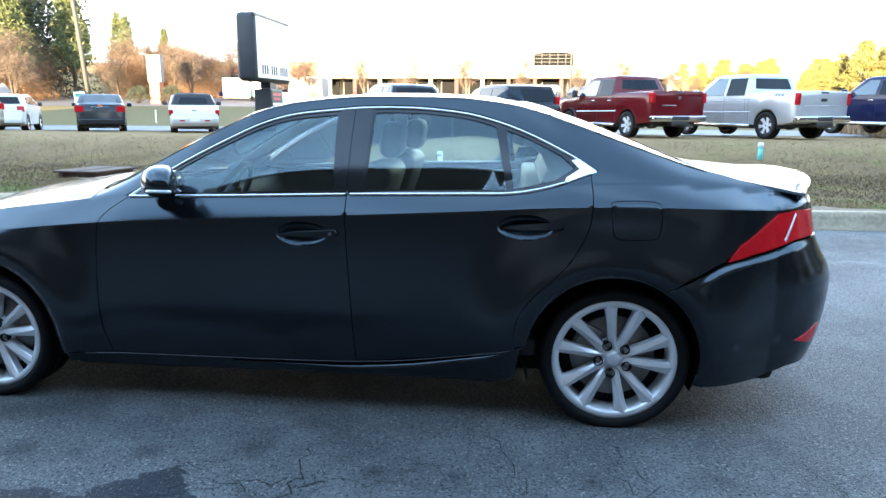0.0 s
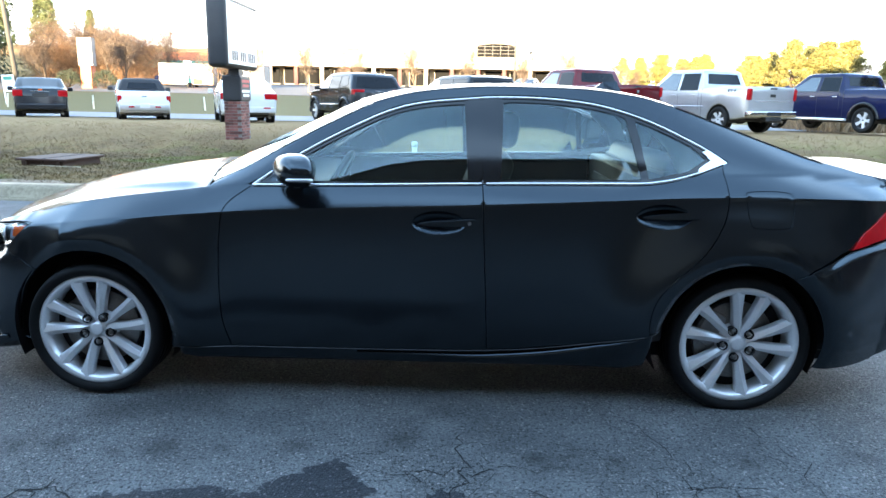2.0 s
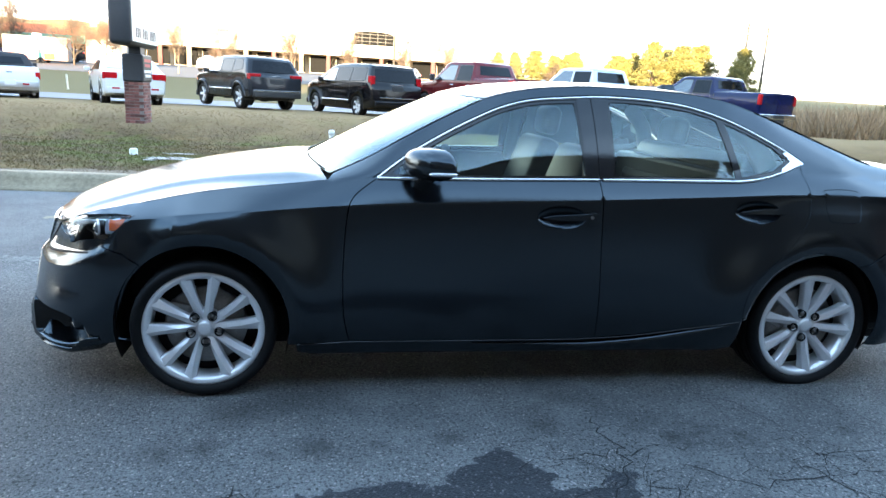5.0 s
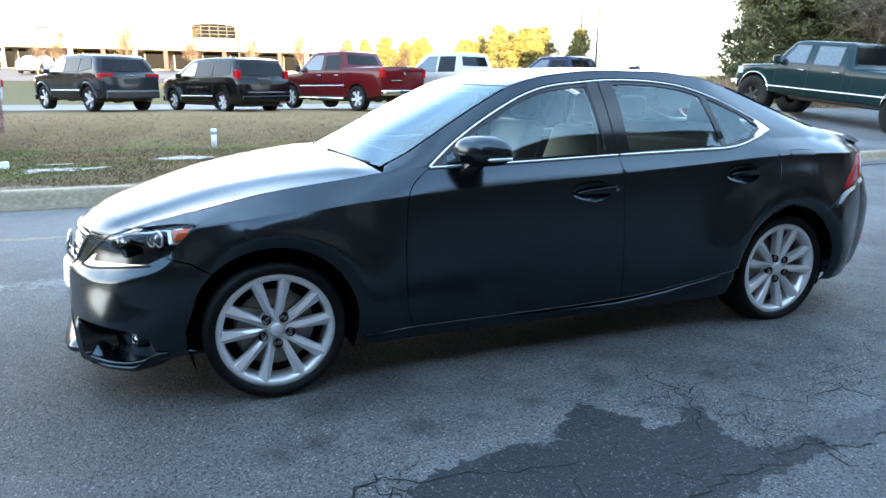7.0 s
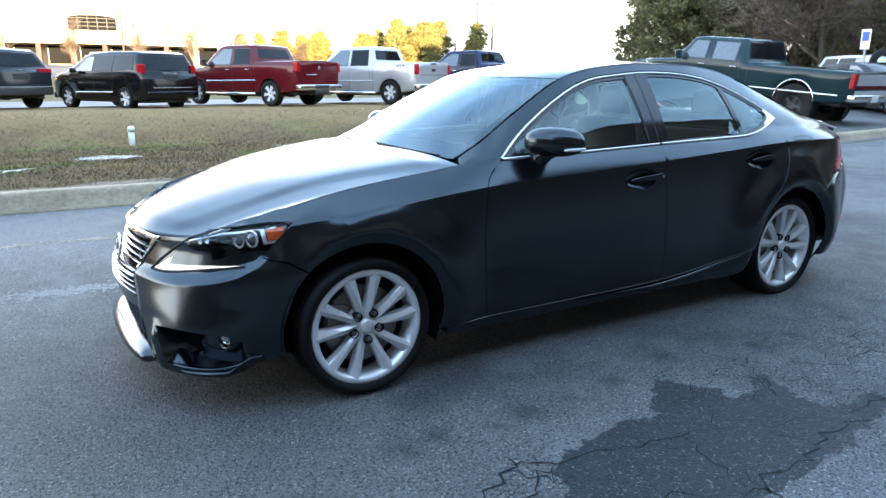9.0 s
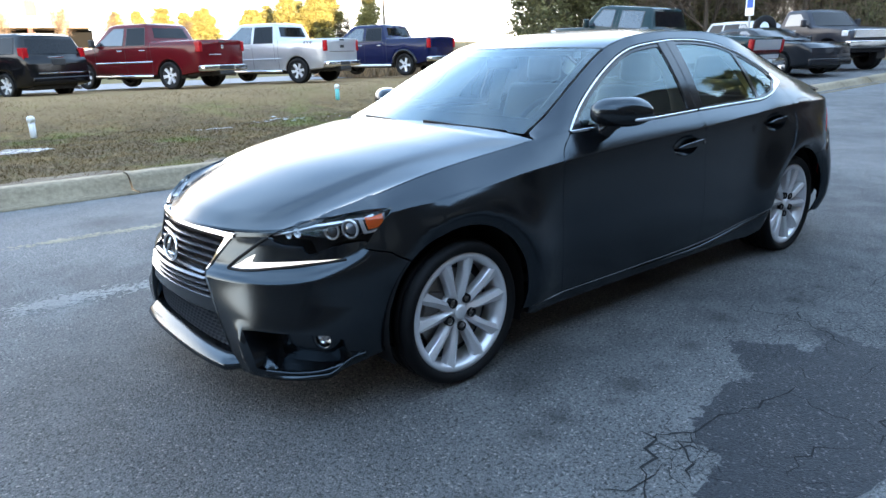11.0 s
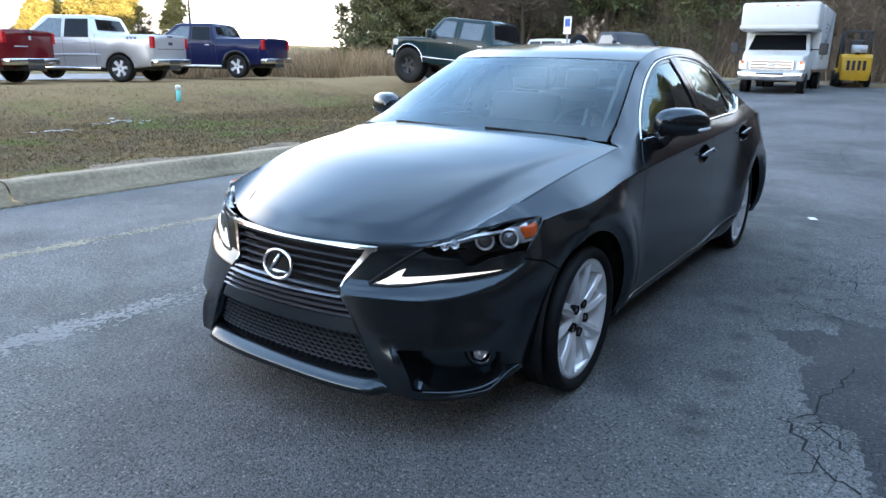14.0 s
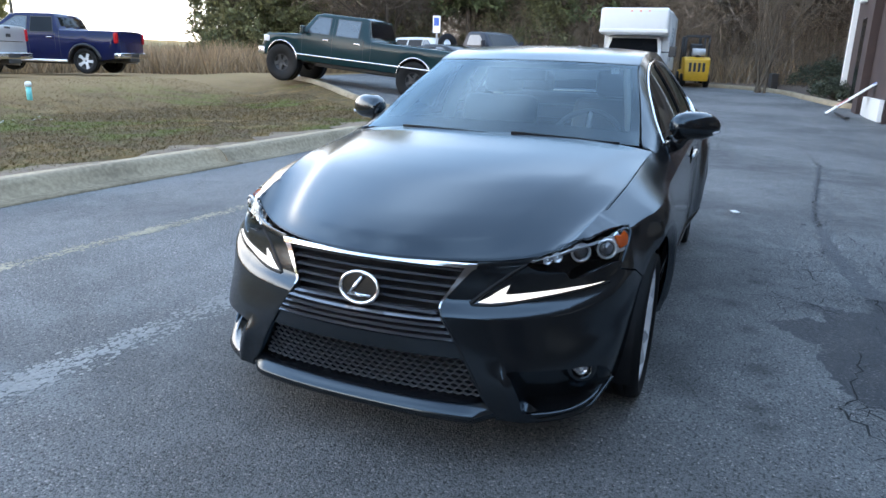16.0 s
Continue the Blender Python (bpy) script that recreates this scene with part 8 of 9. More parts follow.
def shrub(x, y, rx, ry, h, label, seed):
    rng = np.random.default_rng(seed)
    cs, ss = [], []
    for k in range(110):
        a, t = rng.random() * 2 * math.pi, rng.random() ** 0.5
        e = math.sqrt(max(0, 1 - t * t))
        cs.append((rx * t * math.cos(a), ry * t * math.sin(a), 0.15 + (h - 0.3) * e * (0.6 + 0.4 * rng.random()))), ss.append(0.22)
    s = thing("shrub", label, "shrub", "", pose(x, y, ground_z(x, y)))
    part("branches", bars("branches", [(np.zeros(3), np.array(c) * 0.9, 0.02, 0.008) for c in cs[::4]], BARK), None, s)
    part("foliage", quads("foliage", leaves(rng, cs, ss, 34, 0.09), HOLLY), None, s)


shrub(25.6, -4.1, 1.5, 1.2, 1.5, "large dark evergreen shrub in the planted island", 3)
shrub(22.2, -4.2, 1.3, 0.8, 0.85, "low clipped evergreen shrub in the planted island", 4)
shrub(20.6, -4.7, 0.8, 0.6, 0.75, "low clipped evergreen shrub in the planted island", 6)
plant("myrtle", 25.4, -1.9, 1.0, "bare many-stemmed crape myrtle in the island", name="crape_myrtle")

# ---- buildings and street furniture ----
BRICK = mat("red_brick", (0.11, 0.034, 0.031), 0.85, 0, 0.3, 3, 40, 0.003)
MORTAR = mat("mortar", (0.25, 0.22, 0.20), 0.9, 0, 0.15, 5, 60, 0.002)
CREAM = mat("cream_stucco", (0.34, 0.295, 0.235), 0.85, 0, 0.06, 0.4, 20, 0.003)
SIGNWHITE = mat("sign_face", (0.80, 0.80, 0.78), 0.35, 0, 0.04, 2, 30)
SIGNBLACK = mat("sign_cabinet", (0.022, 0.024, 0.028), 0.5, 0, 0.25, 2, 40, 0.001)
WOODPOLE = mat("pole_wood", (0.050, 0.046, 0.040), 0.85, 0, 0.25, 2, 50, 0.004)
GALV = mat("galvanised_post", (0.35, 0.36, 0.37), 0.45, 0.7, 0.15, 6, 50)
REDSIGN = mat("red_sign_print", (0.45, 0.03, 0.035), 0.4)
TEAL = mat("teal_pipe", (0.10, 0.48, 0.45), 0.5, 0, 0.1, 8, 60)
PVC = mat("white_pipe", (0.68, 0.68, 0.66), 0.45, 0, 0.08, 8, 60)
RUST = mat("rusty_iron", (0.065, 0.032, 0.022), 0.8, 0, 0.35, 6, 60, 0.003)

# pylon sign on a brick base
sign = thing("pylon_sign", "black pylon sign cabinet with white face on a brick base", "sign", "", pose(-4.76, 12.2, 0.36))
part("upper_cabinet", box(-0.21, 0.21, -1.25, 1.05, 1.50, 2.92, 0.10, 4, True), SIGNBLACK, sign)
uf = part("sign_face", box(0.20, 0.222, -1.14, 0.94, 1.58, 2.84, 0.01), SIGNWHITE, sign)
part("cabinet_lip", box(0.16, 0.225, -1.24, 1.04, 2.84, 2.91, 0.01), SIGNBLACK, sign)
for k in range(12):
    if k not in (3, 7):
        part("number_bar", box(0.2225, 0.2265, -0.92 + 0.145 * k, -0.92 + 0.145 * k + 0.095, 1.66, 1.86), SIGNBLACK, uf)
part("number_dash", box(0.2225, 0.2265, -0.49, -0.42, 1.75, 1.78), SIGNBLACK, uf)
part("letter_bar", box(0.2225, 0.2265, -0.95, 0.80, 1.97, 1.985), REDSIGN, uf)
for k in range(9):
    part("letter_bar", box(0.2225, 0.2265, -0.92 + 0.19 * k, -0.80 + 0.19 * k, 2.06, 2.15), mat("faded_print", (0.5, 0.45, 0.42), 0.5) if k == 0 else bpy.data.materials["faded_print"], uf)
part("neck", box(-0.12, 0.12, -0.18, 0.18, 1.34, 1.52, 0.01), SIGNBLACK, sign)
part("lower_cabinet", box(-0.21, 0.20, -0.36, 0.40, 0.80, 1.36, 0.03, 2), SIGNBLACK, sign)
lf = part("lower_face", box(0.198, 0.206, -0.33, 0.37, 0.84, 1.32), SIGNBLACK, sign, "small dark panel with red and white lettering bars")
for k, (a, b, z) in enumerate(((-0.26, 0.28, 1.24), (-0.22, 0.22, 1.14), (-0.28, 0.30, 1.02), (-0.2, 0.25, 0.93))):
    part("letter_bar", box(0.206, 0.21, a, b, z - 0.03, z + 0.03), REDSIGN if k < 2 else SIGNWHITE, lf)
base = part("brick_base", box(-0.17, 0.17, -0.32, 0.36, -0.05, 0.80), MORTAR, sign)
brick_me = bpy.data.meshes.new("brick")
bb = box(-0.095, 0.095, -0.045, 0.045, -0.028, 0.028, 0.004, 1)
bb.to_mesh(brick_me), bb.free()
br = mat("brick_piece", (0.19, 0.075, 0.06), 0.85, 0, 0.2, 8, 60, 0.002)
nd, lk = br.node_tree.nodes, br.node_tree.links
oi, hs = nd.new("ShaderNodeObjectInfo"), nd.new("ShaderNodeHueSaturation")
mrr = nd.new("ShaderNodeMapRange")
mrr.inputs["To Min"].default_value, mrr.inputs["To Max"].default_value = 0.55, 1.6
lk.new(oi.outputs["Random"], mrr.inputs["Value"]), lk.new(mrr.outputs[0], hs.inputs["Value"])
src = nd["Principled BSDF"].inputs["Base Color"].links[0].from_socket
lk.new(src, hs.inputs["Color"]), lk.new(hs.outputs[0], nd["Principled BSDF"].inputs["Base Color"])
brick_me.materials.append(br)
for c in range(13):
    z = -0.02 + c * 0.0655
    o = 0.1 * (c % 2)
    for k in range(-1, 2):
        x = max(-0.10, min(0.10, -0.1 + 0.2 * k + o))
        if k < 1 or c % 2 == 0:
            part("brick", brick_me, None, base).matrix_basis = pose(x * 0.95, -0.29, z)
    for k in range(4):
        y = -0.26 + 0.2 * k + o * 0.7
        if y < 0.34:
            part("brick", brick_me, None, base).matrix_basis = pose(0.14, y, z, 0, 0, 90)
            part("brick", brick_me, None, base).matrix_basis = pose(-0.14, y, z, 0, 0, 90)

# storm drain inlet, clean-out pipes
dr = thing("storm_drain", "rusty iron storm drain cover on a concrete slab in the grass", "drain", "", pose(-6.75, 8.5, -0.03, 0, 0, -8))
part("slab", box(-0.1, 0.72, -0.62, -0.50, 0.0, 0.10, 0.02), CONCRETE, dr)
part("box", box(-0.46, 0.34, -0.48, 0.52, -0.05, 0.17, 0.015), RUST, dr)
lid = part("lid", box(-0.52, 0.40, -0.54, 0.58, 0.17, 0.21, 0.012), RUST, dr)
part("lid_seam", box(-0.005, 0.015, -0.53, 0.57, 0.21, 0.216), GAP, lid)
for s in (-0.36, -0.05, 0.26):
    part("rib", box(s - 0.02, s + 0.02, -0.52, -0.47, 0.0, 0.17), RUST, dr)
for x, y, z0, h, col, lab in ((-0.70, 11.7, -0.06, 0.34, PVC, "white plastic clean-out pipe with cap in the grass"), (6.55, 13.0, 0.12, 0.36, TEAL, "teal plastic pipe with white cap in the grass")):
    pp = thing("standpipe", lab, "pipe", "", pose(x, y, z0))
    part("pipe", tube([(0, 0, -0.05), (0, 0, h)], 0.055, 16), col, pp)
    part("cap", lathe([(0.0, h + 0.09), (0.045, h + 0.085), (0.066, h + 0.06), (0.07, h - 0.02), (0.055, h - 0.02)], 16, "z"), PVC, pp)
cap = thing("buried_cap", "small white plastic cap in the grass", "pipe", "", pose(-3.93, 8.3, ground_z(-3.9, 8.3) - 0.01))
part("cap", lathe([(0.0, 0.11), (0.05, 0.11), (0.062, 0.10), (0.065, -0.05)], 14, "z"), PVC, cap)
tagged(part("litter", box(-0.05, 0.05, -0.03, 0.03, 0.002, 0.012, 0.003), PVC), "scrap of white paper litter on the asphalt", "litter").matrix_basis = pose(2.78, -1.2, 0.0, 0, 0, 25)

# accessible-parking post
po = thing("sign_post", "steel post with blue accessible parking sign", "sign", "", pose(22.3, 10.2, 0.45))
part("post", box(-0.03, 0.03, -0.03, 0.03, 0, 2.5, 0.005), GALV, po)
sp_ = part("plate", box(-0.05, -0.035, -0.16, 0.16, 1.85, 2.50, 0.004), SIGNWHITE, po)
part("blue_panel", box(-0.056, -0.05, -0.11, 0.11, 2.12, 2.42), mat("sign_blue", (0.02, 0.10, 0.42), 0.4), sp_)

# own shop: brick wing with white corner board at the end, the long wall behind the walker
shop = tagged(new("shop_building"), "dark red brick shop building with white trim", "building", "", "structure")
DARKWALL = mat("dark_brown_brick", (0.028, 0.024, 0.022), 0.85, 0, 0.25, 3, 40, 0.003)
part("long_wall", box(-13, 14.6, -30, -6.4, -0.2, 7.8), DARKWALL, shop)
WINGBRICK = mat("brown_brick", (0.046, 0.027, 0.024), 0.85, 0, 0.3, 3, 40, 0.003)
part("wing_wall", box(14.6, 21.6, -30, -4.25, -0.2, 6.2), WINGBRICK, shop)
# two unseen masses, added to keep the sun off the cedars and wood
part("rear_hall", box(21.6, 46, -40, -11.0, -0.2, 10.5), BRICK, shop)
part("upper_hall", box(14.8, 21.5, -29.8, -12.0, 6.2, 11.5), BRICK, shop)
part("corner_board", box(21.42, 21.70, -4.33, -4.11, 0.3, 6.2, 0.01), SIGNWHITE, shop)
# unseen block, added to cut the western sky out of the bumper's reflections
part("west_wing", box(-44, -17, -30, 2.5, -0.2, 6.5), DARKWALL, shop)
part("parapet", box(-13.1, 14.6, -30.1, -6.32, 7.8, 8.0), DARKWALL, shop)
part("doorway", box(18.6, 20.0, -4.28, -4.22, 0.4, 2.8, 0.01), DARKGLASS, shop)
part("pilaster", box(17.2, 18.0, -4.25, -4.05, 0.2, 6.2, 0.01), WINGBRICK, shop)
part("white_panel", box(14.7, 17.1, -4.25, -4.15, 0.2, 0.70, 0.01), SIGNWHITE, shop)
part("wall_lamp", box(19.9, 20.3, -4.23, -4.05, 3.25, 3.45, 0.02), SIGNWHITE, shop)
for k in range(5):
    part("shop_window", box(-11 + 5 * k, -8 + 5 * k, -6.43, -6.36, 0.9, 3.0), DARKGLASS, shop)
bs = thing("banner_stand", "folded red white and blue banner stand by the wall", "banner", "", pose(16.2, -3.6, 0.22, 0, 0, 0))
part("foot", box(-1.2, 0.9, -0.05, 0.05, 0.0, 0.05, 0.01), BLACKPL, bs)
bm = box(-0.12, 0.12, -0.02, 0.02, 0, 2.2, 0.01)
bmesh.ops.transform(bm, matrix=pose(0.0, 0.35, 0.05, 52, 0, 0), verts=bm.verts)
bn = part("panel", bm, SIGNWHITE, bs)
for z0, z1, c in ((1.75, 2.15, REDSIGN), (1.2, 1.7, bpy.data.materials["sign_blue"]), (0.3, 0.6, REDSIGN)):
    bm = box(-0.10, 0.10, -0.026, 0.026, z0, z1)
    bmesh.ops.transform(bm, matrix=pose(0.0, 0.35, 0.05, 52, 0, 0), verts=bm.verts)
    part("panel_print", bm, c, bn)
# planted island kerb
P = []
isl = smoothed([(19.2, -4.6), (18.9, -4.2), (19.6, -3.75), (22, -3.2), (25, -2.6), (27.5, -1.2), (29, 2), (30.5, 8), (29.5, 15.5)], 6)
for i, (x, y) in enumerate(isl):
    dx, dy = np.array(isl[min(i + 1, len(isl) - 1)]) - np.array(isl[max(i - 1, 0)])
    l = math.hypot(dx, dy)
    nx, n_y, z = dy / l, -dx / l, ground_z(x, y)
    P += [(x + nx * d, y + n_y * d, z + h) for d, h in ((0.0, 0.0), (0.02, 0.14), (0.16, 0.15), (0.18, 0.0))]
tagged(part("kerb_island", mesh_of("kerb_island", P, [(4 * k + i, 4 * k + i + 1, 4 * k + 5 + i, 4 * k + 4 + i) for k in range(len(isl) - 1) for i in range(3)]), CONCRETE), "concrete kerb of the planted island", "kerb", "", "structure")
MULCH = mat("leaf_mulch", (0.10, 0.065, 0.045), 0.95, 0, 0.35, 2, 50, 0.02)
overlay("mulch_bed", [(x + 0.15, y - 0.1) for x, y in isl] + [(60, 16), (60, -12), (21.8, -12), (21.8, -4.9)], 0.05, MULCH, 1.2, "brown leaf litter under the wood", "mulch")
tagged(part("garden_wall", box(27.6, 32.5, -2.6, -2.35, 0.3, 1.15, 0.02), mat("dark_timber", (0.03, 0.025, 0.022), 0.85, 0, 0.3, 3, 40, 0.005)), "low dark timber retaining wall under the trees", "wall", "", "structure")

# wooded slope behind the lots
P, hx, hy = [], np.linspace(46, 110, 17), np.linspace(-70, 36, 28)
for y in hy:
    for x in hx:
        fade = min(1.0, max(0.0, (36 - y) / 22))
        P.append((x, y, 0.9 + 7 * fade * (1 - math.exp(-(x - 46) / 14)) + 0.5 * math.sin(x * 1.7 + y)))
tagged(part("wooded_slope", mesh_of("wooded_slope", P, [(j * 17 + i, j * 17 + i + 1, (j + 1) * 17 + i + 1, (j + 1) * 17 + i) for j in range(27) for i in range(16)]), MULCH), "slope covered in brown leaf litter under the wood", "slope", "", "structure")

# shopping plaza across the road
plaza = thing("shopping_plaza", "long sunlit cream and brick shopping plaza", "building", "", pose(0, 81, 2.5))
part("wall", box(-26, 18.5, 3, 20, 0, 4.6), CREAM, plaza)
part("canopy_fascia", box(-26, 18.5, -0.2, 3, 2.2, 4.0), CREAM, plaza)
part("entrance_gable", box(1.2, 8.8, -0.5, 3, 2.2, 5.6), CREAM, plaza)
PLAZAGLASS = mat("plaza_glass", (0.004, 0.0045, 0.005), 0.6, 0, 0.3, 0.5, 5, spec=0.05)
PLAZABAR = mat("plaza_mullion", (0.05, 0.045, 0.04), 0.6)
gw = part("arched_window", box(2.7, 7.3, -0.56, -0.45, 3.6, 4.8), PLAZAGLASS, plaza)
bm = bmesh.new()
bm.faces.new([bm.verts.new((5.0 + 2.3 * math.cos(a), -0.555, 4.8 + 0.32 * math.sin(a))) for a in np.linspace(0, math.pi, 20)])
part("arch_top", bm, PLAZAGLASS, gw)
for k in range(1, 5):
    part("mullion", box(2.7 + 0.92 * k - 0.03, 2.7 + 0.92 * k + 0.03, -0.60, -0.55, 3.6, 5.0), PLAZABAR, gw)
for z in (4.0, 4.4, 4.8):
    part("mullion", box(2.7, 7.3, -0.60, -0.55, z - 0.025, z + 0.025), PLAZABAR, gw)
for x in np.arange(-25, 18.4, 3.1):
    part("column", box(x - 0.22, x + 0.22, -0.15, 0.3, 0, 2.2), CREAM if int(x) % 2 else BRICK, plaza)
for k, x in enumerate(np.arange(-24, 17, 3.1)):
    part("shop_front", box(x, x + 2.5, 2.95, 3.05, 0.2, 2.1), PLAZAGLASS, plaza)
ORANGE = mat("orange_brick", (0.42, 0.13, 0.07), 0.85, 0, 0.12, 0.6, 20)
for x0, x1, z0, z1 in ((-14.3, -12.4, 3.6, 4.9), (12.0, 13.0, 3.4, 4.9), (-25.2, -22.6, 2.2, 4.0), (-26.5, -25.2, 0, 3.6)):
    part("brick_block", box(x0, x1, -0.35, -0.2, z0, z1), ORANGE, plaza)
part("green_awning", box(-25.4, -22.8, -0.9, -0.35, 1.9, 2.3), mat("green_metal", (0.03, 0.22, 0.17), 0.5), plaza)
shop2 = thing("corner_store", "low brick store with green roof band", "building", "", pose(-31.5, 84, 2.6))
part("wall", box(-6, 5, 0, 8, 0, 3.6), ORANGE, shop2)
part("roof_band", box(-6.2, 5.2, -0.4, 0, 1.7, 2.6), bpy.data.materials["green_metal"], shop2)
for k in range(4):
    part("shop_front", box(-5 + 2.6 * k, -3 + 2.6 * k, -0.1, -0.02, 0.2, 1.6), DARKGLASS, shop2)


PANELWHITE = mat("weathered_white_panel", (0.22, 0.21, 0.20), 0.6, 0, 0.2, 1.2, 12)


def trailer(m, wide, name="food_trailer"):
    t = thing(name, "white food trailer with colourful print on its skirt", "trailer", "plaza trailers", m)
    part("body", box(-wide, wide, -0.9, 0.9, 0.5, 2.4, 0.06, 2), PANELWHITE, t)
    for k in range(5):
        part("print", box(-wide + 0.1 + k * 0.4 * wide, -wide + 0.06 + (k + 0.9) * 0.4 * wide, -0.915, -0.90, 0.55, 1.05), (ORANGE, REDSIGN, bpy.data.materials["green_metal"], AMBER, ORANGE)[k], t)
    part("roof_vent", box(-0.3, 0.3, -0.3, 0.3, 2.4, 2.65, 0.03), SIGNWHITE, t)
    part("hatch", box(-wide * 0.6, wide * 0.5, -0.92, -0.9, 1.35, 2.0), GALV, t)
    for s in (1, -1):
        part("tyre", lathe([(0.1, -0.1), (0.32, -0.1), (0.35, -0.06), (0.35, 0.06), (0.32, 0.1), (0.1, 0.1)], 20), RUBBER, t).matrix_basis = pose(0.3, s * 0.85, 0.35)


trailer(pose(-24.6, 62.0, 1.55, 0, 0, 8), 2.4)
trailer(pose(-19.0, 62.5, 1.55, 0, 0, -5), 1.7)
for x, y, rz, c in ((-27.0, 66, 10, BLUE), (-24.6, 66.5, 12, CHARCOAL), (-10.5, 63, 80, WHITE), (-8.4, 68, 85, WHITE), (6.6, 60, 70, CHARCOAL), (4.0, 66, 80, SILVER)):
    vehicle("far_car", wagon(c, 0.88, -2.2, -1.35, 1.35, 2.3, 0.32, 0.38, 0.21, 0.98, 1.44, 0.98, [(-1.2, 1.0), (-0.3, 1.36), (0.0, 1.42), (0.7, 1.43), (1.1, 1.36), (1.75, 1.06), (2.15, 1.02), (2.26, 0.9), (2.30, 0.45)],
            [[(-0.75, 1.03), (0.18, 1.03), (0.18, 1.33), (-0.12, 1.33)], [(0.26, 1.03), (1.2, 1.05), (0.95, 1.30), (0.26, 1.33)]], rear_lamps=[(0.82, 0.95, 0.34, 0.14, REDLAMP)]), pose(x, y, ground_z(x, y) + 0.03, 0, 0, rz), "car parked far off in the plaza lot", "plaza cars")
far_sign = thing("plaza_pylon", "tall white plaza sign on a brick pier", "sign", "", pose(-31.1, 56.5, 1.5))
part("pier", box(-0.45, 0.45, -0.4, 0.4, 0, 1.9), ORANGE, far_sign)
part("panel", box(-0.62, 0.62, -0.3, 0.3, 1.9, 4.2), mat("weathered_panel", (0.13, 0.13, 0.13), 0.6, 0, 0.3, 1.5, 12), far_sign)
for k in range(5):
    part("letter_bar", box(-0.52, 0.48 - 0.12 * (k % 2), -0.32, -0.30, 2.05 + 0.42 * k, 2.25 + 0.42 * k), PANELWHITE, far_sign)
for x in (-32.6, -29.5):
    shrub(x, 56.0, 1.1, 0.9, 1.7, "dark evergreen shrub beside the plaza sign", int(-x * 10))
rs = thing("roadside_sign", "small white notice board on two legs at the roadside", "sign", "", pose(-25.6, 37.0, 0.5, 0, -4, 10))
part("board", box(-0.32, 0.32, -0.03, 0.03, 0.7, 1.65), SIGNWHITE, rs)
part("board_print", box(-0.24, 0.24, -0.035, -0.03, 1.35, 1.55), bpy.data.materials["green_metal"], rs)
for s in (-0.3, 0.3):
    part("leg", box(s - 0.03, s + 0.03, -0.03, 0.03, 0, 0.7), SIGNWHITE, rs)
ds = thing("road_warning_sign", "diamond-shaped road sign seen from the back", "sign", "", pose(-31.8, 38.5, 0.5))
part("post", box(-0.03, 0.03, -0.03, 0.03, 0, 1.7), GALV, ds)
bm = box(-0.38, 0.38, -0.01, 0.01, -0.38, 0.38)
bmesh.ops.transform(bm, matrix=Matrix.Translation((0, -0.04, 1.7)) @ Matrix.Rotation(radians(45), 4, "Y"), verts=bm.verts)
part("plate", bm, mat("sign_back", (0.16, 0.16, 0.165), 0.6), ds)


def pole(name, x, y, h, lean, label, arms=((0.94, 0.9), (0.86, 0.7))):
    p = thing(name, label, "utility pole", "utility poles", pose(x, y, ground_z(x, y) - 0.2, 0, lean, 0))
    part("shaft", tube([(0, 0, 0), (0, 0, h)], [0.17, 0.10], 10), WOODPOLE, p)
    for t, w in arms:
        part("cross_arm", box(-w, w, -0.05, 0.05, h * t - 0.06, h * t + 0.06), WOODPOLE, p)


pole("utility_pole", -28.2, 42.0, 10.3, -4.5, "leaning grey wooden utility pole with cross arms")
pole("utility_pole", 37.0, 56, 7.5, 0, "wooden utility pole by the far trees")
pole("utility_pole", 43.0, 62, 8.0, 0, "wooden utility pole by the far trees")
pole("utility_pole", -46, 112, 9.0, 0, "distant utility pole on the hill")
for z, s in ((9.4, 0.3), (9.3, -0.3), (6.4, 0.0)):
    q = [(lerp(-80, -27.2, t), lerp(46, 42, t) + s, z + 0.6 - 1.6 * (1 - (2 * t - 1) ** 2)) for t in np.linspace(0, 1, 16)]
    tagged(part("overhead_wire", tube(q, 0.016, 5), GAP), "sagging overhead wire at the utility pole", "cable")
    q = [(lerp(-27.2, -46, t), lerp(42, 112, t) + s, lerp(z + 0.6, z + 3.0, t) - 2.0 * (1 - (2 * t - 1) ** 2)) for t in np.linspace(0, 1, 16)]
    tagged(part("overhead_wire", tube(q, 0.016, 5), GAP), "sagging overhead wire at the utility pole", "cable")
lp = thing("lot_lamp", "tall parking lot lamp with two heads", "street lamp", "", pose(6.0, 66, 2.0))
part("mast", tube([(0, 0, 0), (0, 0, 9.0)], [0.11, 0.07], 8), WOODPOLE, lp)
for s in (1, -1):
    part("lamp_head", box(s * 0.7 - 0.3, s * 0.7 + 0.3, -0.15, 0.15, 9.0, 9.15, 0.03), GALV, lp)
    part("arm", tube([(0, 0, 8.95), (s * 0.5, 0, 9.05)], 0.03, 6), GALV, lp)
STAKE = mat("pale_stake", (0.55, 0.50, 0.40), 0.8)
stk = thing("survey_stake", "pale wooden survey stake beside the road", "stake", "roadside stakes", pose(-19.6, 34.6, 0.35))
part("stake", box(-0.04, 0.04, -0.02, 0.02, 0, 0.75), STAKE, stk)
for x, ln in ((-18.2, 4), (-13.6, -3), (-24.6, 5), (-23.4, 0)):
    copy_thing(stk, pose(x, 35.0, 0.37, 0, ln, 0))

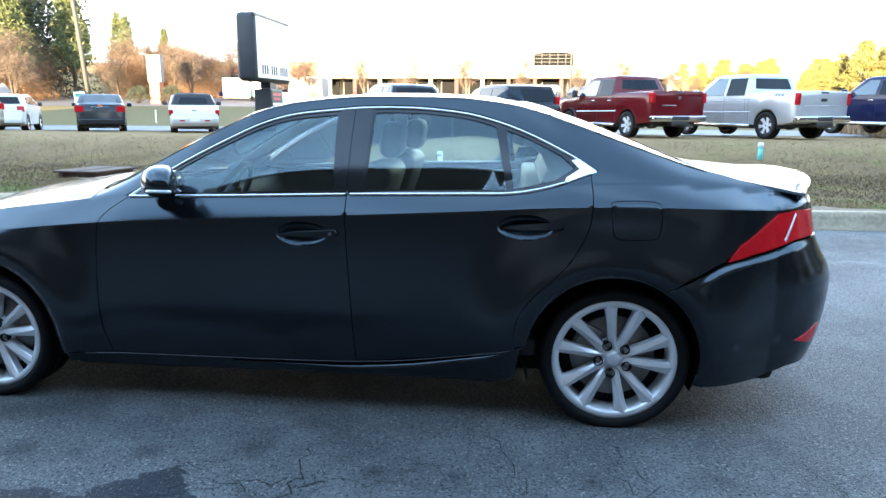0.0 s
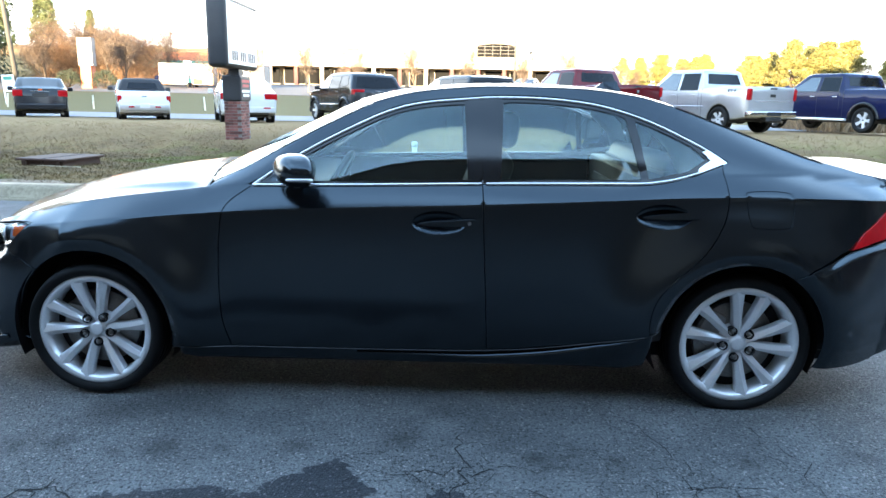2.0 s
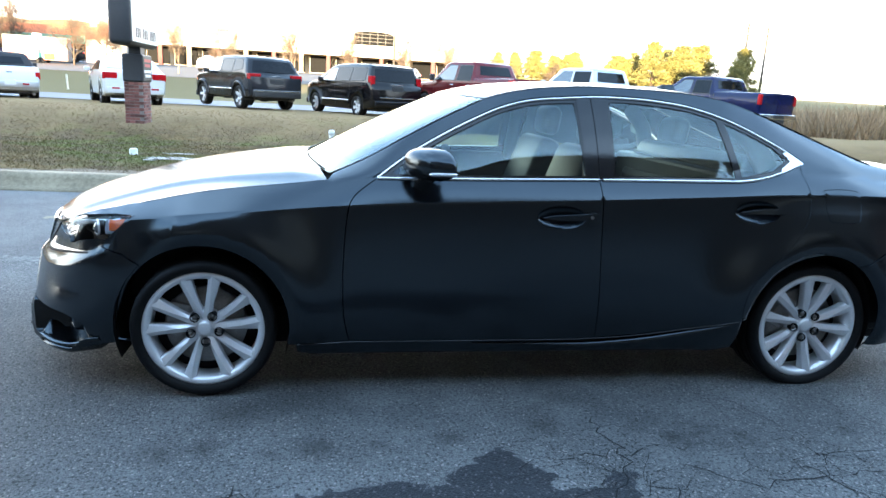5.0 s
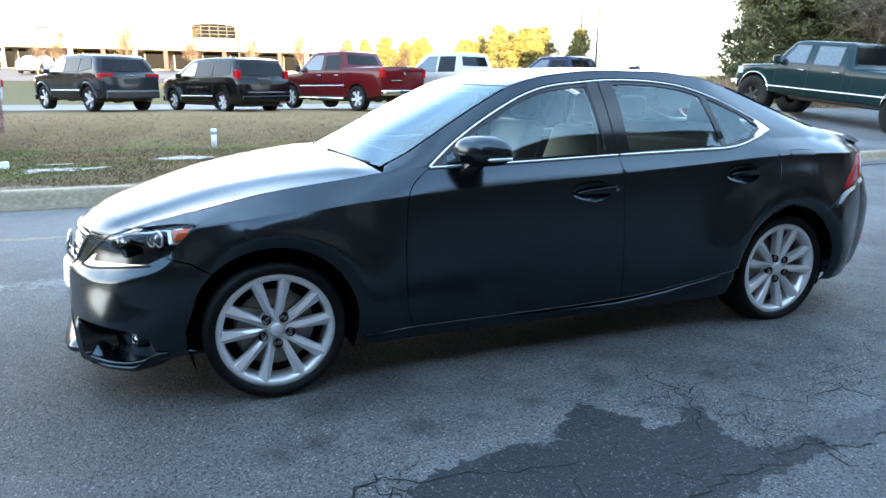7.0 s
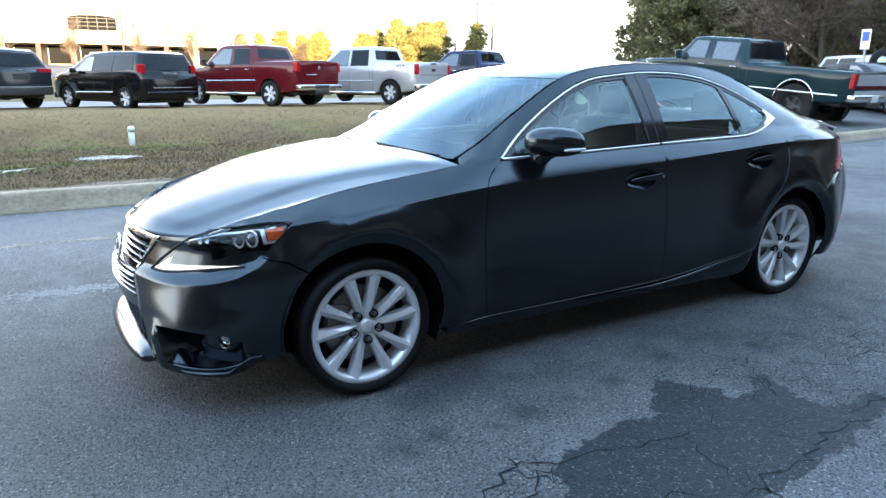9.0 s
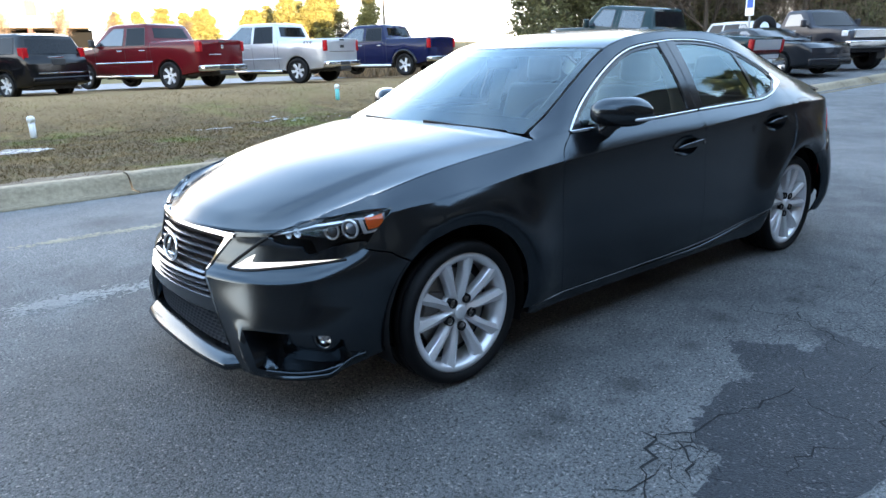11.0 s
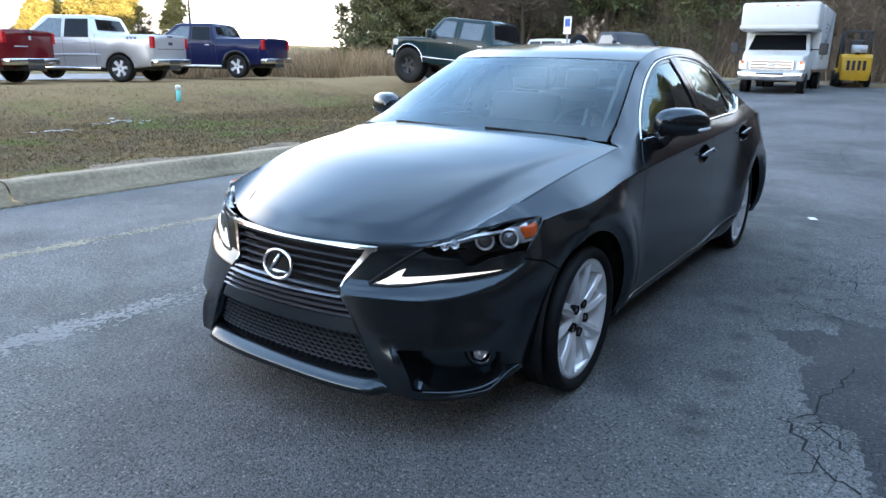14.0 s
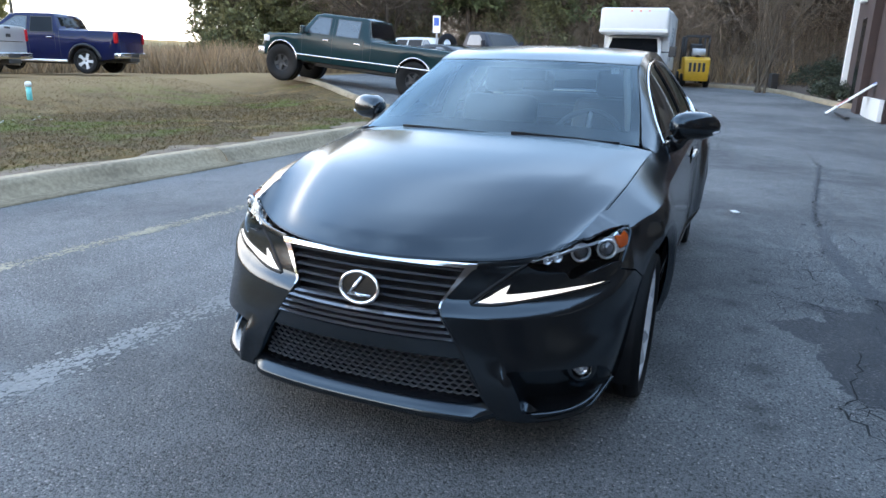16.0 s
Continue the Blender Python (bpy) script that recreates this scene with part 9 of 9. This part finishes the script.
# ---- wear on the asphalt ----
DAMP = asphalt("damp_asphalt", (0.034, 0.037, 0.040), (0.105, 0.109, 0.113), 0.75, pale=0.6)
CRACK = mat("crack_shadow", (0.010, 0.011, 0.012), 0.95, 0, 0.3, 5, 90)
FADED = mat("faded_line_paint", (0.17, 0.17, 0.165), 0.9, 0, 0.2, 3.0, 70, 0.003, tint=(0.28, 0.275, 0.26))
YELLOWP = mat("faded_yellow_paint", (0.21, 0.185, 0.135), 0.9, 0, 0.2, 3.0, 60, 0.003, tint=(0.38, 0.33, 0.23))


def ragged(points, amount, seed, per=7):
    rng = np.random.default_rng(seed)
    q = smoothed(points, per, True)
    return [(x + rng.normal() * amount, y + rng.normal() * amount) for x, y in q]


WET = asphalt("wet_asphalt", (0.010, 0.012, 0.015), (0.033, 0.036, 0.041), 0.62, pale=0.4)
WET.node_tree.nodes["Principled BSDF"].inputs["Specular IOR Level"].default_value = 0.33
overlay("damp_patch", ragged([(-0.23, -1.38), (-0.30, -1.40), (-0.38, -1.47), (-0.44, -1.53), (-0.50, -1.60), (-0.58, -1.60), (-0.66, -1.57), (-0.84, -1.61), (-0.96, -1.63), (-1.06, -1.67), (-1.12, -1.71), (-1.13, -1.81), (-1.25, -1.85), (-1.43, -1.89), (-1.54, -1.92), (-1.48, -2.10), (-1.20, -2.22),
                              (-0.85, -2.21), (-0.57, -2.17), (-0.32, -2.14), (-0.09, -2.13), (0.10, -2.09), (0.34, -2.05), (0.53, -2.01), (0.66, -1.97), (0.57, -1.92), (0.39, -1.93), (0.24, -1.94), (0.16, -1.91), (0.14, -1.83), (0.17, -1.70), (0.21, -1.60), (0.16, -1.56), (0.09, -1.61), (0.02, -1.67), (-0.12, -1.65), (-0.09, -1.58), (-0.14, -1.52), (-0.19, -1.45)], 0.011, 2, 7), 0.0012, WET, 0.25, "dark damp stain on the asphalt", "stain")
for k, pts in enumerate((((0.50, -1.92), (0.95, -1.87), (1.45, -1.83), (1.9, -1.82), (2.5, -1.84), (3.1, -1.86), (4.6, -2.01), (6.6, -2.23), (6.6, -2.27), (4.6, -2.07), (3.1, -1.92), (2.5, -1.92), (1.9, -1.92), (1.45, -1.94), (0.95, -2.00), (0.50, -2.03)), ((-2.15, -1.24), (-2.0, -1.5), (-2.3, -1.8), (-2.7, -1.7), (-2.9, -1.3), (-2.5, -1.1)), ((0.3, -2.5), (1.5, -2.4), (2.6, -2.6), (1.8, -3.1), (0.4, -2.95)))):
    overlay("damp_streak", ragged(pts, 0.014, 20 + k, 10), (0.004, 0.0012, 0.0012)[k], DAMP, 0.4, "dark damp streak along an old joint in the asphalt", "stain")


def crack(points, w, seed, depth=2):
    """A wandering crack as a thin dark ribbon that forks."""
    rng = np.random.default_rng(seed)
    line = [np.array(points[0])]
    for a, b in zip(points, points[1:]):
        n = max(3, int(math.dist(a, b) / 0.045))
        for k in range(1, n + 1):
            line.append(np.array(a) + (np.array(b) - np.array(a)) * k / n + rng.normal(size=2) * 0.017)
    P, F = [], []
    for i, p in enumerate(line):
        d = line[min(i + 1, len(line) - 1)] - line[max(i - 1, 0)]
        d = np.array([-d[1], d[0]]) / (np.linalg.norm(d) + 1e-9)
        ww = 0.55 * w * (0.35 + 0.9 * rng.random()) * (1 if 0 < i < len(line) - 1 else 0.2)
        for s in (1, -1):
            q = p + s * d * ww
            P.append((q[0], q[1], ground_z(*q) + (0.0024 if q[0] < 2.5 else 0.008)))
    F = [(2 * i, 2 * i + 1, 2 * i + 3, 2 * i + 2) for i in range(len(line) - 1)]
    out = [(P, F)]
    if depth:
        for k in range(max(1, len(line) // 14)):
            p = line[rng.integers(1, len(line))]
            a = rng.random() * 6.28
            l = 0.10 + 0.28 * rng.random()
            out += crack([tuple(p), (p[0] + l * math.cos(a), p[1] + l * math.sin(a))], w * 0.6, int(rng.integers(1e6)), depth - 1)
    return out


CR = [([(0.22, -1.14), (0.20, -1.34), (0.22, -1.44), (0.23, -1.48), (0.12, -1.65), (0.05, -1.75)], 0.006), ([(0.22, -1.44), (0.35, -1.43)], 0.005), ([(0.22, -1.45), (0.09, -1.45), (0.01, -1.50)], 0.004), ([(0.20, -1.66), (0.33, -1.68), (0.48, -1.66)], 0.005), ([(0.33, -1.68), (0.26, -1.86)], 0.005),
      ([(0.41, -1.54), (0.59, -1.70), (0.79, -1.66), (0.97, -1.67), (1.5, -1.62)], 0.005), ([(0.84, -1.42), (0.96, -1.50), (1.3, -1.50)], 0.004), ([(0.95, -1.80), (1.05, -1.4), (0.95, -1.05), (0.85, -0.95)], 0.004), ([(1.35, -1.0), (1.5, -1.3), (1.45, -1.75), (1.7, -2.1)], 0.004),
      ([(-1.23, -1.56), (-1.19, -1.61), (-1.08, -1.67), (-0.96, -1.69), (-0.79, -1.74), (-0.5, -1.78)], 0.008), ([(-1.19, -1.61), (-1.25, -1.63), (-1.38, -1.68), (-1.51, -1.79), (-1.56, -1.87)], 0.010), ([(-1.08, -1.67), (-1.17, -1.72), (-1.26, -1.77), (-1.33, -1.85)], 0.007), ([(-1.10, -2.02), (-0.91, -2.02), (-0.76, -2.07)], 0.006),
      ([(-0.7, -2.14), (-0.3, -2.10), (0.1, -2.02), (0.4, -1.97), (0.94, -1.92), (1.89, -1.87), (3.08, -1.89), (4.6, -2.05), (6.6, -2.26), (9.0, -2.2)], 0.011), ([(0.5, -2.00), (0.9, -1.97), (1.4, -1.89), (2.2, -1.89), (2.9, -1.87)], 0.010), ([(0.4, -2.3), (0.9, -2.1), (1.6, -2.2), (2.4, -2.0)], 0.005), ([(2.1, -1.1), (2.3, -1.6), (2.9, -2.1)], 0.004),
      ([(-0.6, 3.9), (0.4, 4.0), (1.1, 3.75), (1.5, 3.9)], 0.005), ([(2.2, 0.4), (3.1, 0.2), (3.6, -0.4), (4.8, -0.6)], 0.004), ([(5.0, -2.6), (6.2, -1.2), (8.0, -0.9), (11, -1.0), (16, -0.6)], 0.008), ([(-3.4, -0.4), (-3.6, 0.1), (-3.5, 0.9)], 0.003)]
rc = np.random.default_rng(17)
for cx, cy, n, spread in ((-1.22, -1.70, 6, 0.16), (0.25, -1.55, 9, 0.24), (1.15, -1.6, 14, 0.45), (2.2, -1.8, 14, 0.5), (0.9, -1.95, 14, 0.35), (3.2, -1.9, 10, 0.5), (-0.1, 3.85, 5, 0.3)):
    for k in range(n):
        x, y, a = cx + rc.normal() * spread, cy + rc.normal() * spread * 0.5, rc.random() * 6.28
        CR.append(([(x, y), (x + 0.10 * math.cos(a), y + 0.08 * math.sin(a)), (x + 0.24 * math.cos(a + 0.4), y + 0.2 * math.sin(a + 0.4))], 0.0028))
P, F = [], []
for i, (pts, w) in enumerate(CR):
    for p, f in crack(pts, w, 100 + i):
        k = len(P)
        P += p
        F += [tuple(k + j for j in q) for q in f]
tagged(part("asphalt_cracks", mesh_of("asphalt_cracks", P, F, smooth=False), CRACK), "branching cracks in the asphalt", "crack", "", "stuff")
# worn paint: what is left of each line is scattered flakes, thick where the line was thick
for k, (a, b, w, mt, n) in enumerate((((-5.2, 1.60), (-1.1, 1.33), 0.14, FADED, 4200), ((-3.4, 3.02), (0.95, 2.76), 0.085, YELLOWP, 3000), ((2.4, 2.72), (5.2, 2.6), 0.1, FADED, 700), ((9, 2.0), (20, 1.9), 0.10, FADED, 1200), ((12, -3.0), (19, -2.4), 0.10, FADED, 900))):
    rng = np.random.default_rng(k + 3)
    A, B = np.array(a), np.array(b)
    d = (B - A) / np.linalg.norm(B - A)
    nrm = np.array([-d[1], d[0]])
    P, F = [], []
    while len(F) < n:
        t, o = rng.random(), rng.normal() * 0.42
        dens = 0.5 + 0.5 * math.sin(7.3 * t * np.linalg.norm(B - A) + k) * math.sin(2.9 * t * np.linalg.norm(B - A) + 2 * k)
        if rng.random() > 0.15 + 0.85 * dens ** 2 or abs(o) > 1:
            continue
        c = A + (B - A) * t + nrm * o * w
        r = 0.003 + 0.010 * rng.random() ** 2
        m = int(rng.integers(4, 7))
        ph = rng.random() * 6.28
        q = [(c[0] + r * (0.6 + 0.7 * rng.random()) * 1.5 * math.cos(ph + 6.2832 * i / m), c[1] + r * (0.6 + 0.7 * rng.random()) * math.sin(ph + 6.2832 * i / m)) for i in range(m)]
        F.append(tuple(range(len(P), len(P) + m)))
        P += [(x, y, ground_z(x, y) + 0.0016 + 0.0003 * rng.random()) for x, y in q]
    tagged(part("faded_marking", mesh_of("faded_marking", P, F, smooth=False), mt), "worn faded parking line on the asphalt", "road marking", "", "structure")
ICE = mat("thawing_ice", (0.26, 0.27, 0.28), 0.5, 0, 0.25, 6, 50, 0.002, tint=(0.44, 0.45, 0.46))
for k, (cx, cy, rx, ry, n) in enumerate(((-1.4, 9.25, 0.46, 0.36, 170), (-3.1, 7.5, 0.48, 0.36, 90), (4.1, 11.0, 0.9, 0.5, 45), (-3.3, 8.7, 0.3, 0.2, 20), (2.0, 10.2, 0.35, 0.2, 15))):
    rng = np.random.default_rng(70 + k)
    P, F = [], []
    for j in range(n):
        x, y, r, m = cx + rng.normal() * rx * 0.5, cy + rng.normal() * ry * 0.5, 0.012 + 0.055 * rng.random() ** 2, 6
        q = [(x + r * 1.6 * (0.5 + rng.random()) * math.cos(6.2832 * i / m), y + r * (0.5 + rng.random()) * math.sin(6.2832 * i / m)) for i in range(m)]
        F.append(tuple(range(len(P), len(P) + m)))
        P += [(a, b, ground_z(a, b) + 0.014 + 0.004 * rng.random()) for a, b in q]
    tagged(part("ice_patch", mesh_of("ice_patch", P, F, smooth=False), ICE), "thin broken patch of melting ice in the grass", "ice", "", "structure")
